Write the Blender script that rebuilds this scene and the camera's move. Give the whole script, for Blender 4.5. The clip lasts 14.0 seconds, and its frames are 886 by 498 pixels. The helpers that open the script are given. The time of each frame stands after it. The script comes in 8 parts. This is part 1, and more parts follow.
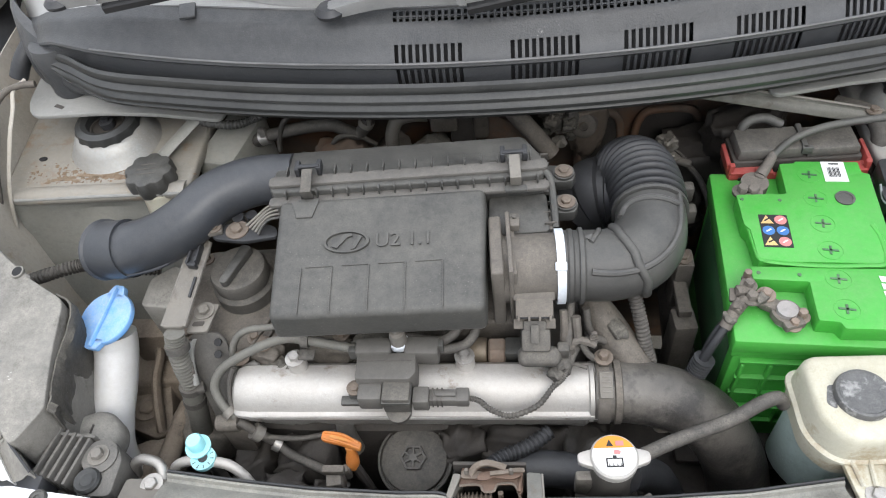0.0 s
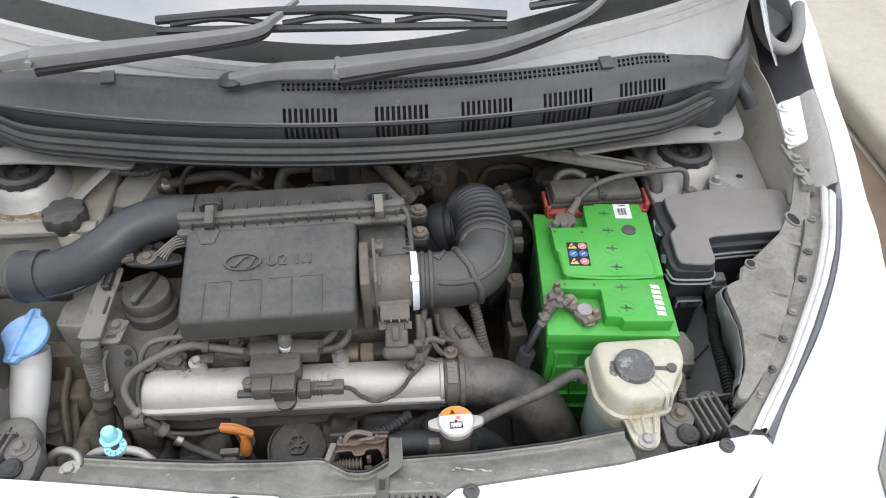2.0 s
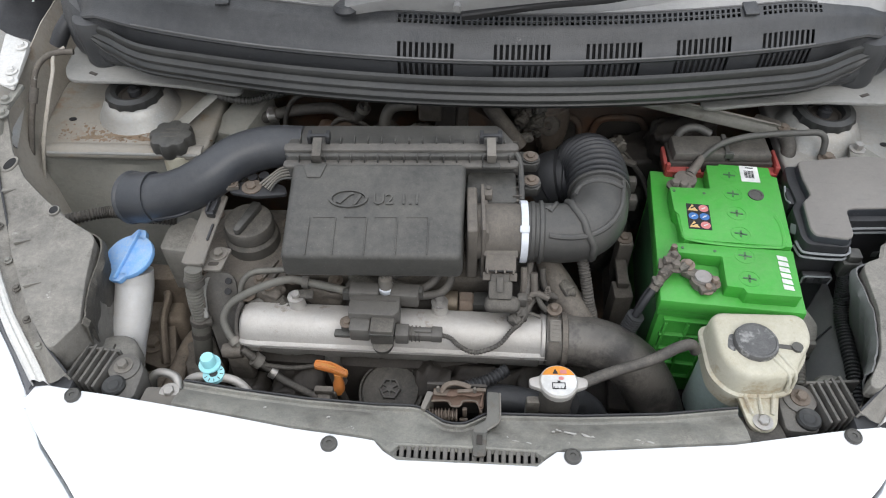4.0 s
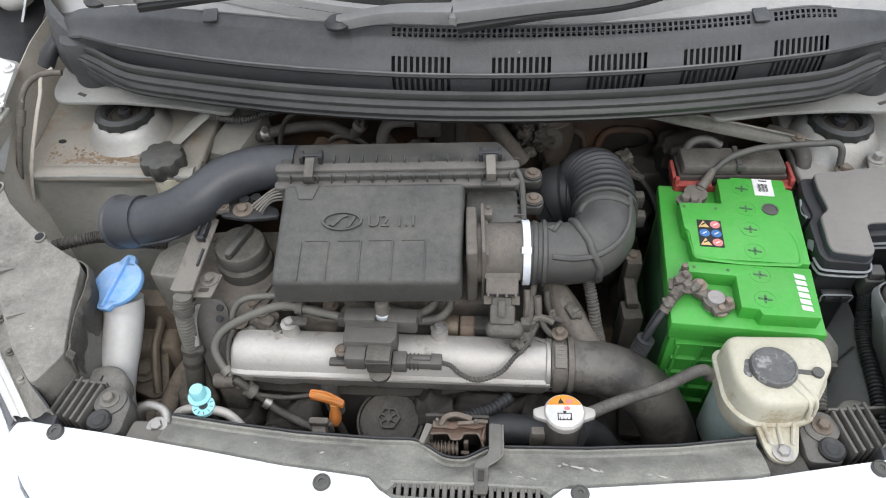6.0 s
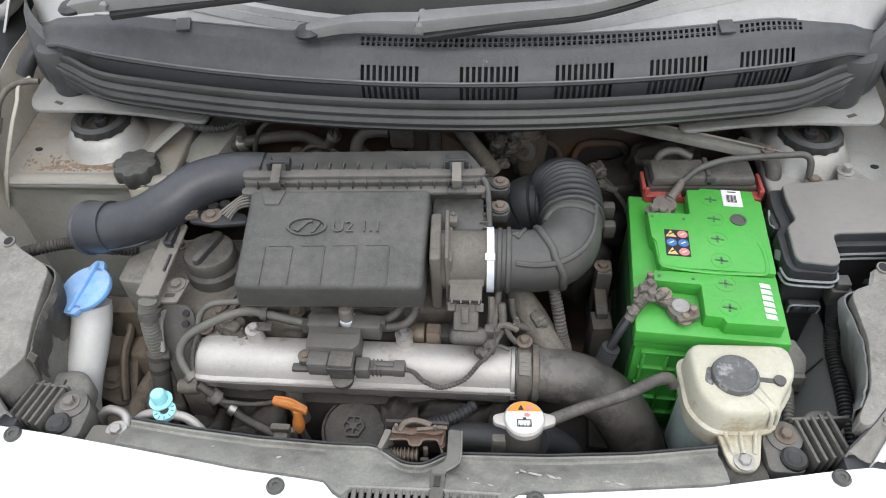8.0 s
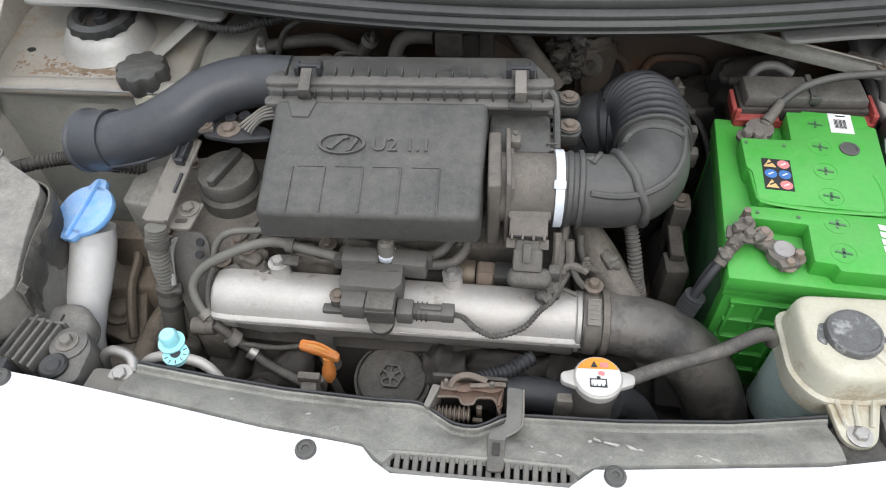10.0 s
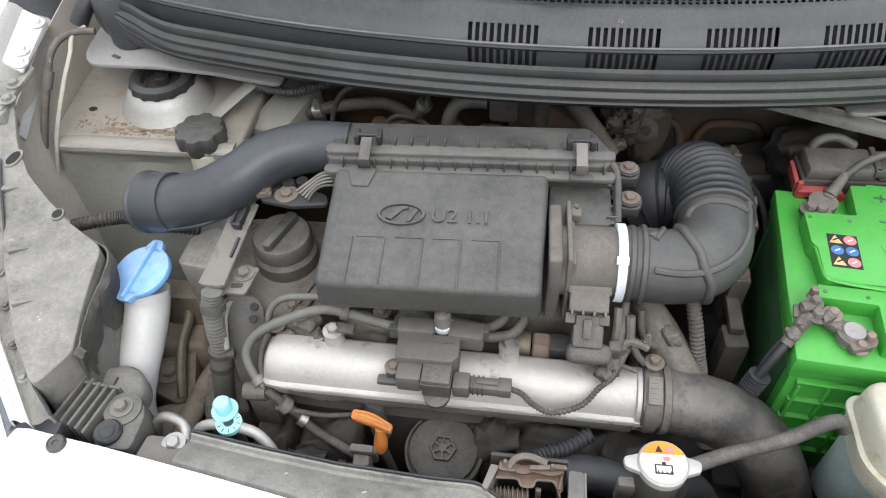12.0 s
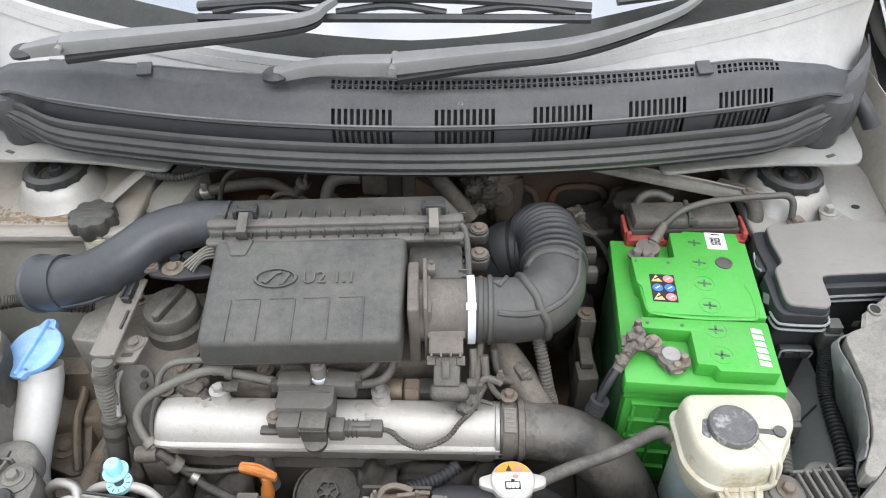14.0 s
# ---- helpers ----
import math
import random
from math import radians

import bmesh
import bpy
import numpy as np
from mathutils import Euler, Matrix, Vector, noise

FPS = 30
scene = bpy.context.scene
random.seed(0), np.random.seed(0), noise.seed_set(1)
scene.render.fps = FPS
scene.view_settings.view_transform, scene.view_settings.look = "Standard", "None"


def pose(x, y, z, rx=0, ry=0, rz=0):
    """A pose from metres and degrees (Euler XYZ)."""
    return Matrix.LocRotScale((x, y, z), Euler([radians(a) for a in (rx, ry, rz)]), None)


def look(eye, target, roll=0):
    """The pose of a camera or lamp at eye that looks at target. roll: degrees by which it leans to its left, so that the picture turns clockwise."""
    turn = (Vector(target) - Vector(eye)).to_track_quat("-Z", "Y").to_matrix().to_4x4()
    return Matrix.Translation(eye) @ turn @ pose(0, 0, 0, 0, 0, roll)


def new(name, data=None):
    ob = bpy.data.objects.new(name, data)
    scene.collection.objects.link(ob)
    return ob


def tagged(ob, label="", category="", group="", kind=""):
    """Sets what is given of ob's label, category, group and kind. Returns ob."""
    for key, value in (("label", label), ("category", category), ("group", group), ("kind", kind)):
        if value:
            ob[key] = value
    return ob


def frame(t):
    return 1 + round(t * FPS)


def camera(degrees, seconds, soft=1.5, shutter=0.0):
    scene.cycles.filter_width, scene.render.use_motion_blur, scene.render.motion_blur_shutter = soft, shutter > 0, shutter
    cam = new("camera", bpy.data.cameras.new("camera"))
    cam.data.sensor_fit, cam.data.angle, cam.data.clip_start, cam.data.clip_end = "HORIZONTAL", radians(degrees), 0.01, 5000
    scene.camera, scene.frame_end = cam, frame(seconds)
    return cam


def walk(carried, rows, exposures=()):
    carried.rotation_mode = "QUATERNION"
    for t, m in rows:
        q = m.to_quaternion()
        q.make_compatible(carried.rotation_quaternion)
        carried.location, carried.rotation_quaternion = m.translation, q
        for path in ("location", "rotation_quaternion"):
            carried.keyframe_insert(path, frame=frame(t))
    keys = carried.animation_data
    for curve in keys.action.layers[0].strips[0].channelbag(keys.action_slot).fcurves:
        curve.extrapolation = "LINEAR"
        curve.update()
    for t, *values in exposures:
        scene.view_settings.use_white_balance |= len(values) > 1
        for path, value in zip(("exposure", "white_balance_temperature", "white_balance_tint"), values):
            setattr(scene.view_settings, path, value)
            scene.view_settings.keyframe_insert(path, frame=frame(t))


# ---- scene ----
cam = camera(62.5, 14.0, soft=1.1)
PATH = [
    (0, (0.037, 0.024, 1.467), (-0.179, 1.292, -0.064), -8.8),
    (0.5, (0.014, 0.044, 1.447), (-0.253, 1.347, -0.046), -6.1),
    (1, (0.016, -0.004, 1.484), (-0.105, 1.256, -0.065), -0.3),
    (1.5, (0.041, -0.097, 1.56), (-0.034, 1.285, 0.116), -2.7),
    (2, (0.063, -0.151, 1.567), (0.165, 1.268, 0.161), 0.7),
    (2.5, (0.045, -0.152, 1.55), (-0.043, 1.189, 0.069), -2.9),
    (3, (0.03, -0.138, 1.543), (-0.11, 1.195, 0.058), -2.1),
    (3.5, (0.022, -0.128, 1.536), (-0.09, 1.195, 0.04), -1.1),
    (4, (0.019, -0.123, 1.536), (-0.074, 1.196, 0.035), -0.8),
    (6.5, (0.043, -0.082, 1.513), (-0.084, 1.259, 0.035), -3.0),
    (7, (0.06, -0.085, 1.508), (-0.026, 1.261, 0.031), -2.2),
    (7.5, (0.076, -0.083, 1.498), (-0.007, 1.248, 0.008), -2.4),
    (8, (0.076, -0.098, 1.502), (-0.062, 1.287, 0.066), -2.4),
    (10.5, (0.02, 0.006, 1.386), (-0.146, 1.209, -0.204), -2.6),
    (11, (0.023, 0.021, 1.377), (-0.1, 1.208, -0.228), -1.5),
    (11.5, (0.024, 0.021, 1.384), (-0.114, 1.226, -0.206), -2.3),
    (12, (-0.008, 0.006, 1.425), (-0.251, 1.318, -0.065), -3.4),
    (12.5, (-0.006, 0.0, 1.43), (-0.271, 1.343, -0.028), -4.4),
    (13, (0.048, -0.01, 1.442), (-0.006, 1.359, -0.014), -2.4),
    (13.5, (0.057, -0.045, 1.47), (-0.036, 1.412, 0.103), -1.9),
    (14, (0.063, -0.068, 1.474), (0.01, 1.412, 0.13), -0.9),
]
EXPOSURES = [(0.0, 0.66), (0.5, 0.78), (1.0, 0.80), (1.5, 0.82), (2.0, 0.38), (3.0, 0.24), (4.0, 0.17), (6.5, 0.40), (8.0, 0.43), (11.0, 0.48), (11.5, 0.49), (12.0, 0.67), (14.0, 0.78)]
walk(cam, [(t, look(eye, target, roll)) for t, eye, target, roll in PATH], EXPOSURES)

# ---- sky and sun: bright overcast ----
SUN_EL, SUN_AZ = 52.0, 158.0
world = bpy.data.worlds.new("overcast_sky")
scene.world = world
world.use_nodes = True
wn, wl = world.node_tree.nodes, world.node_tree.links
sky = wn.new("ShaderNodeTexSky")
sky.sky_type, sky.sun_disc = "NISHITA", False
sky.sun_elevation, sky.sun_rotation = radians(SUN_EL), radians(SUN_AZ)
sky.air_density, sky.dust_density, sky.ozone_density = 1.0, 3.0, 1.0
# overcast: the cloud layer is three times as bright overhead as at the horizon
coord, parts_of, rise, cloud, grey = (wn.new(k) for k in ("ShaderNodeTexCoord", "ShaderNodeSeparateXYZ", "ShaderNodeMapRange", "ShaderNodeMixRGB", "ShaderNodeMixRGB"))
wl.new(coord.outputs["Generated"], parts_of.inputs[0])
wl.new(parts_of.outputs[2], rise.inputs[0])
wl.new(rise.outputs[0], cloud.inputs[0])
cloud.inputs[1].default_value, cloud.inputs[2].default_value = (4.75, 4.7, 4.65, 1), (13.9, 13.7, 13.9, 1)
grey.inputs[0].default_value = 0.85
wl.new(sky.outputs[0], grey.inputs[1])
veil, streak = wn.new("ShaderNodeTexNoise"), wn.new("ShaderNodeMixRGB")
veil.inputs["Scale"].default_value, veil.inputs["Detail"].default_value = 3.2, 6.0
wl.new(coord.outputs["Generated"], veil.inputs["Vector"])
streak.blend_type = "MULTIPLY"
streak.inputs[0].default_value = 1.0
tone = wn.new("ShaderNodeMixRGB")
fade = wn.new("ShaderNodeMapRange")
fade.inputs[1].default_value, fade.inputs[2].default_value = 0.42, 0.60
wl.new(veil.outputs["Fac"], fade.inputs[0])
wl.new(fade.outputs[0], tone.inputs[0])
tone.inputs[1].default_value, tone.inputs[2].default_value = (0.72, 0.82, 0.95, 1), (1.12, 1.11, 1.09, 1)
wl.new(cloud.outputs[0], streak.inputs[1])
wl.new(tone.outputs[0], streak.inputs[2])
wl.new(streak.outputs[0], grey.inputs[2])
wl.new(grey.outputs[0], wn["Background"].inputs[0])
wn["Background"].inputs[1].default_value = 0.15
sun = new("sun", bpy.data.lights.new("sun", "SUN"))
sun.data.energy, sun.data.angle, sun.data.color = 0.9, radians(30), (1.0, 0.97, 0.92)
sun.matrix_world = look((0, 0, 5), (0 - 1.3 * math.sin(radians(SUN_AZ)), -1.3 * math.cos(radians(SUN_AZ)), 5 - 1.3 * math.tan(radians(SUN_EL))))


# ---- materials ----
def pm(name, col, rough=0.5, metal=0.0, col2=None, scale=14.0, dust=0.0, dustcol=(0.30, 0.27, 0.23), bump=0.15, fine=260.0,
       spots=0.0, spotcol=(0.16, 0.08, 0.04), spotscale=22.0, ior=1.45, trans=0.0, sss=0.0, grain=0.32, chips=0.0, streaks=0.0):
    """A worn surface: two tones, dust that gathers in patches and on top, spots of rust or dirt, fine relief; convex
    edges paler, from wear and painted highlight.
    """
    m = bpy.data.materials.new(name)
    m.use_nodes = True
    n, l = m.node_tree.nodes, m.node_tree.links
    b = n["Principled BSDF"]
    geo = n.new("ShaderNodeNewGeometry")

    def noise_of(sc, detail=5.0, rgh=0.6):
        t = n.new("ShaderNodeTexNoise")
        t.inputs["Scale"].default_value, t.inputs["Detail"].default_value, t.inputs["Roughness"].default_value = sc, detail, rgh
        l.new(geo.outputs["Position"], t.inputs["Vector"])
        return t.outputs["Fac"]

    def ramp(fac, a, c):
        r = n.new("ShaderNodeMapRange")
        r.inputs[1].default_value, r.inputs[2].default_value = a, c
        l.new(fac, r.inputs[0])
        return r.outputs[0]

    def mixed(fac, c1, c2):
        x = n.new("ShaderNodeMixRGB")
        l.new(fac, x.inputs[0])
        for sock, c in ((x.inputs[1], c1), (x.inputs[2], c2)):
            if isinstance(c, tuple):
                sock.default_value = (*c, 1)
            else:
                l.new(c, sock)
        return x.outputs[0]

    def times(a, k):
        x = n.new("ShaderNodeMath")
        x.operation = "MULTIPLY"
        l.new(a, x.inputs[0])
        if isinstance(k, float):
            x.inputs[1].default_value = k
        else:
            l.new(k, x.inputs[1])
        return x.outputs[0]

    def flecks(sc, size):
        t = n.new("ShaderNodeTexVoronoi")
        t.inputs["Scale"].default_value = sc
        l.new(geo.outputs["Position"], t.inputs["Vector"])
        return ramp(t.outputs["Distance"], size, size * 0.55)

    def added(a, c, k):
        x = n.new("ShaderNodeMath")
        x.operation = "MULTIPLY_ADD"
        l.new(c, x.inputs[0])
        x.inputs[1].default_value = k
        l.new(a, x.inputs[2])
        return x.outputs[0]

    col2 = col2 or tuple(c * 0.62 for c in col)
    c = mixed(ramp(noise_of(scale), 0.32, 0.68), col, col2)
    if grain:
        c = mixed(times(ramp(noise_of(170.0, 6.0, 0.7), 0.45, 0.70), float(grain)), c, tuple(k * 0.45 for k in col))
        patch = ramp(noise_of(22.0, 4.0), 0.42, 0.62)
        c = mixed(times(times(ramp(noise_of(760.0, 3.0, 0.6), 0.40, 0.62), patch), min(1.0, grain * 1.1)), c, tuple(k * 0.5 for k in col))
        c = mixed(times(times(ramp(noise_of(520.0, 2.0, 0.5), 0.60, 0.72), patch), min(0.6, grain)), c, tuple(min(0.8, k * 1.8) for k in col))
    if spots:
        s = times(ramp(noise_of(spotscale, 8.0, 0.7), 0.64 - 0.2 * spots, 0.72 - 0.16 * spots), 0.9)
        c = mixed(s, c, spotcol)
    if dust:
        # paler convex edges: wear plus edge highlights put into the colour
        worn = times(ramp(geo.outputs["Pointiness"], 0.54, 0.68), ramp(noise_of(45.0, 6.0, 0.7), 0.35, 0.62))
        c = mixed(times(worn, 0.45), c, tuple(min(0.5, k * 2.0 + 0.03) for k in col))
    if streaks:
        mp = n.new("ShaderNodeMapping")
        mp.inputs["Scale"].default_value = (9.0, 60.0, 30.0)
        mp.inputs["Rotation"].default_value = (0.0, 0.0, 0.5)
        l.new(geo.outputs["Position"], mp.inputs["Vector"])
        t = n.new("ShaderNodeTexNoise")
        t.inputs["Scale"].default_value, t.inputs["Detail"].default_value, t.inputs["Roughness"].default_value = 3.0, 7.0, 0.7
        l.new(mp.outputs[0], t.inputs["Vector"])
        c = mixed(times(ramp(t.outputs["Fac"], 0.55, 0.72), float(streaks)), c, tuple(k * 0.4 for k in col))
    if dust:
        sep = n.new("ShaderNodeSeparateXYZ")
        l.new(geo.outputs["Normal"], sep.inputs[0])
        up = ramp(sep.outputs[2], -0.6, 0.9)
        cloud_of = added(times(noise_of(scale * 2.3, 7.0, 0.65), 0.55), noise_of(scale * 16.0, 6.0, 0.75), 0.45)
        d = times(times(times(ramp(cloud_of, 0.34, 0.66), ramp(noise_of(900.0, 2.0, 0.5), 0.05, 0.55)), up), min(1.0, dust * 1.3))
        c = mixed(d, c, dustcol)
        fl = times(times(flecks(240.0, 0.13), ramp(noise_of(9.0), 0.50, 0.66)), 0.4 * min(1.0, dust * 2))
        c = mixed(fl, c, tuple(min(0.8, k * 1.9) for k in dustcol))
        if chips:
            ch = times(ramp(noise_of(34.0, 9.0, 0.8), 0.645, 0.69), ramp(noise_of(5.0), 0.45, 0.6))
            c = mixed(times(ch, float(chips)), c, (0.62, 0.61, 0.58))
        rr = n.new("ShaderNodeMapRange")
        rr.inputs[3].default_value, rr.inputs[4].default_value = rough, 0.9
        l.new(d, rr.inputs[0])
        l.new(rr.outputs[0], b.inputs["Roughness"])
    else:
        v = n.new("ShaderNodeMapRange")
        v.inputs[1].default_value, v.inputs[2].default_value = 0.3, 0.7
        v.inputs[3].default_value, v.inputs[4].default_value = max(rough - 0.08, 0.02), min(rough + 0.1, 1.0)
        l.new(noise_of(scale * 3), v.inputs[0])
        l.new(v.outputs[0], b.inputs["Roughness"])
    l.new(c, b.inputs["Base Color"])
    b.inputs["Metallic"].default_value = metal
    b.inputs["IOR"].default_value = ior
    b.inputs["Transmission Weight"].default_value = trans
    if sss:
        b.inputs["Subsurface Weight"].default_value = sss
        b.inputs["Subsurface Radius"].default_value = (0.01, 0.01, 0.008)
    if bump:
        bp = n.new("ShaderNodeBump")
        bp.inputs["Strength"].default_value, bp.inputs["Distance"].default_value = bump, 0.002
        l.new(noise_of(fine, 4.0), bp.inputs["Height"])
        l.new(bp.outputs[0], b.inputs["Normal"])
    return m


WHITE_PAINT = pm("white_paint", (0.80, 0.81, 0.82), 0.25, scale=3, col2=(0.77, 0.78, 0.79), bump=0.0, grain=0.0)
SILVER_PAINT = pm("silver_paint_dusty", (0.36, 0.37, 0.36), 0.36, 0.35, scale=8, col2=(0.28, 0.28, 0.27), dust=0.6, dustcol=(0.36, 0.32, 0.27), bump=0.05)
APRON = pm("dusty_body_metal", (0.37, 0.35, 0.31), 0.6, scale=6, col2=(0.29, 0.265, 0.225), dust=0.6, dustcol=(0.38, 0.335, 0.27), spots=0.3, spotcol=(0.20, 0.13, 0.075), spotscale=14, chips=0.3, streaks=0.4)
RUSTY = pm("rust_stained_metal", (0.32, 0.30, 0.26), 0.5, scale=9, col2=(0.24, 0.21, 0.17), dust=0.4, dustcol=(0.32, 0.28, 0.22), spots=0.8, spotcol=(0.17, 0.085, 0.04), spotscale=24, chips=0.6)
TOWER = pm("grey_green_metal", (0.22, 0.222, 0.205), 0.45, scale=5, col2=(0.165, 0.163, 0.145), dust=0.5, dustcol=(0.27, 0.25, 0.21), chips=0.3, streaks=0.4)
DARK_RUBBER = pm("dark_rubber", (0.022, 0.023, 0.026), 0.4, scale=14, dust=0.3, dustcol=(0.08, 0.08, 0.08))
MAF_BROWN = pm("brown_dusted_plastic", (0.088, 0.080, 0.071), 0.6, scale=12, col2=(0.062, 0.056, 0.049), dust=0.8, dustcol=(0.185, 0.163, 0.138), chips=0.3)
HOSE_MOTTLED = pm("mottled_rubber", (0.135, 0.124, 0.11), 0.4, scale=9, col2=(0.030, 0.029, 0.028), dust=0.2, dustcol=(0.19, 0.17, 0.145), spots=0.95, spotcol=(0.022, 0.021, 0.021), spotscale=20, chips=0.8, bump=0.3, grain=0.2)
# darker copy of the cast aluminium: underside shade put into the tone
ALU_DARK = pm("shade_toned_aluminium", (0.175, 0.17, 0.158), 0.6, 0.3, scale=14, col2=(0.115, 0.11, 0.10), dust=0.5, dustcol=(0.20, 0.18, 0.155), bump=0.5)
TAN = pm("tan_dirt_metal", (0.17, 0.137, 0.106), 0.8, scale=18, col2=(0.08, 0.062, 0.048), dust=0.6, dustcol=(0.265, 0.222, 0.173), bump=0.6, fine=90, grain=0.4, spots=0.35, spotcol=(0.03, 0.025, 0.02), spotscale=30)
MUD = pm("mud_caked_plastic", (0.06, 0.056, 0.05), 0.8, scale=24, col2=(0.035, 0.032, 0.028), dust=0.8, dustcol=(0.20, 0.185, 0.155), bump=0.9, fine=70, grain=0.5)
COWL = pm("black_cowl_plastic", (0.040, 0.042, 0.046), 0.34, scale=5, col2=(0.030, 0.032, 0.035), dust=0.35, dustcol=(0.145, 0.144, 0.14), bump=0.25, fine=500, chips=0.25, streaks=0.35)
COWL_EDGE = pm("edge_highlight_grey", (0.15, 0.15, 0.15), 0.5, scale=20, col2=(0.09, 0.09, 0.09), bump=0.1, grain=0.2)
COWL_GREY = pm("dusty_cowl_rear", (0.33, 0.33, 0.325), 0.5, scale=5, col2=(0.28, 0.28, 0.275), dust=0.6, dustcol=(0.45, 0.44, 0.42), grain=0.12, streaks=0.3)
WIPER = pm("wiper_black", (0.15, 0.152, 0.152), 0.4, scale=9, col2=(0.12, 0.121, 0.121), dust=0.4, dustcol=(0.26, 0.258, 0.25), bump=0.05, grain=0.15)
FRIT = pm("black_glass_band", (0.02, 0.022, 0.02), 0.25, scale=16, dust=0.3, dustcol=(0.075, 0.078, 0.065), bump=0.05, ior=1.35, grain=0.0, chips=0.8)
RUBBER = pm("weathered_rubber", (0.026, 0.027, 0.027), 0.36, scale=9, dust=0.25, dustcol=(0.125, 0.125, 0.117), chips=0.2, streaks=0.4)
BLACK = pm("black_plastic", (0.041, 0.041, 0.039), 0.38, scale=7, col2=(0.036, 0.036, 0.034), dust=0.65, dustcol=(0.132, 0.127, 0.114), bump=0.2, grain=0.2, chips=0.15, streaks=0.35)
BLACK_CLEAN = pm("blue_black_plastic", (0.032, 0.036, 0.043), 0.34, scale=8, dust=0.3, dustcol=(0.115, 0.113, 0.112), bump=0.08, grain=0.15, chips=0.4, streaks=0.35)
BOOT = pm("grey_rubber", (0.046, 0.046, 0.045), 0.38, scale=9, dust=0.5, dustcol=(0.125, 0.12, 0.108), bump=0.1, grain=0.2, chips=0.3, streaks=0.35)
TAUPE = pm("dust_covered_lid", (0.178, 0.168, 0.156), 0.62, scale=7, col2=(0.150, 0.141, 0.131), dust=0.5, dustcol=(0.235, 0.22, 0.20), bump=0.1, grain=0.15, chips=0.15, streaks=0.35)
PALE_EDGE = pm("pale_worn_edge", (0.27, 0.285, 0.295), 0.5, scale=20, bump=0.0, grain=0.2)
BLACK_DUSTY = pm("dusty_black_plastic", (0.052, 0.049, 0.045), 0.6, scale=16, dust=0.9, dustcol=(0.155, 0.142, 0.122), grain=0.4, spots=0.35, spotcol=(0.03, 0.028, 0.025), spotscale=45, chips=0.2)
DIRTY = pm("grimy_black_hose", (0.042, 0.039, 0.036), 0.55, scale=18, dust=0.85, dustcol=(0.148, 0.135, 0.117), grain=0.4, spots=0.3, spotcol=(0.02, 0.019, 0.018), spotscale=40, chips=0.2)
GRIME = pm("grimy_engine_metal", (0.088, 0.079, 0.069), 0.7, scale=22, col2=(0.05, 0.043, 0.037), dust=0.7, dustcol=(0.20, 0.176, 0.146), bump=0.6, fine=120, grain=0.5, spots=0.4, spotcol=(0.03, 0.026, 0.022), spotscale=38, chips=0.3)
# near-black for the deep bay and gaps; their shade is in the tone
DARK = pm("dark_bay_metal", (0.035, 0.031, 0.028), 0.65, scale=15, col2=(0.02, 0.018, 0.016), dust=0.4, dustcol=(0.10, 0.085, 0.07), bump=0.5, fine=90)
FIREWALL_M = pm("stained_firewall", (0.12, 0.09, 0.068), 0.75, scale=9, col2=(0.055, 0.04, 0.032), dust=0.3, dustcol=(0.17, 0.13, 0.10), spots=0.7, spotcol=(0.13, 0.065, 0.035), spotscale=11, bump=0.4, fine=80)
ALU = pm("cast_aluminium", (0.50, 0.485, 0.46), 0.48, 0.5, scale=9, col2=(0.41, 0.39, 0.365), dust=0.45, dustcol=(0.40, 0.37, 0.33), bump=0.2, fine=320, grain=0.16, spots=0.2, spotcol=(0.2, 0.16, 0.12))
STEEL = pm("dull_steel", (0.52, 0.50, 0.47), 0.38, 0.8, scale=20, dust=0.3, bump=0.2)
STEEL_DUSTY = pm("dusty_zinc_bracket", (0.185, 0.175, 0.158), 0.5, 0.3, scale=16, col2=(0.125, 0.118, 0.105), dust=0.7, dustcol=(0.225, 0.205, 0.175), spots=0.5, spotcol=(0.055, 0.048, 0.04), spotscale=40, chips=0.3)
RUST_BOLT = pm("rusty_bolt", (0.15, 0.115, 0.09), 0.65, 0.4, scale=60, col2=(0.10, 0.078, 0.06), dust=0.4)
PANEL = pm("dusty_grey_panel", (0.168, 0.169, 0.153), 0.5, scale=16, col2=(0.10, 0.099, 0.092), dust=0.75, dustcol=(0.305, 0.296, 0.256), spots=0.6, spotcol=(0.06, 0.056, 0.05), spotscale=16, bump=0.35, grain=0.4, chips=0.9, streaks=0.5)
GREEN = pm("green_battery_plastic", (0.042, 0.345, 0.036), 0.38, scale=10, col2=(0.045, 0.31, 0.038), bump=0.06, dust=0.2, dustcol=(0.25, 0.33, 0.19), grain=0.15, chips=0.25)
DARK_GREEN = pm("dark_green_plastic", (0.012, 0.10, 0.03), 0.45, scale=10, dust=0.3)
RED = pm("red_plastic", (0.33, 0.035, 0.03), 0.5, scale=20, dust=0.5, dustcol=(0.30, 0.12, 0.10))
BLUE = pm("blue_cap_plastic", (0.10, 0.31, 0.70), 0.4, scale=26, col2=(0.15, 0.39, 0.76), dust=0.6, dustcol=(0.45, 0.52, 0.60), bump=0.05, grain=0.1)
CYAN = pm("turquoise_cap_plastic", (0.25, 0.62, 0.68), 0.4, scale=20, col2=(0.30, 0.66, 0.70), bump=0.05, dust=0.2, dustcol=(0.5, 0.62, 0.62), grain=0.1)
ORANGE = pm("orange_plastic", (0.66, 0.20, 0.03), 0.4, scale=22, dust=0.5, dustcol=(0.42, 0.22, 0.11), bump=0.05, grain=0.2)
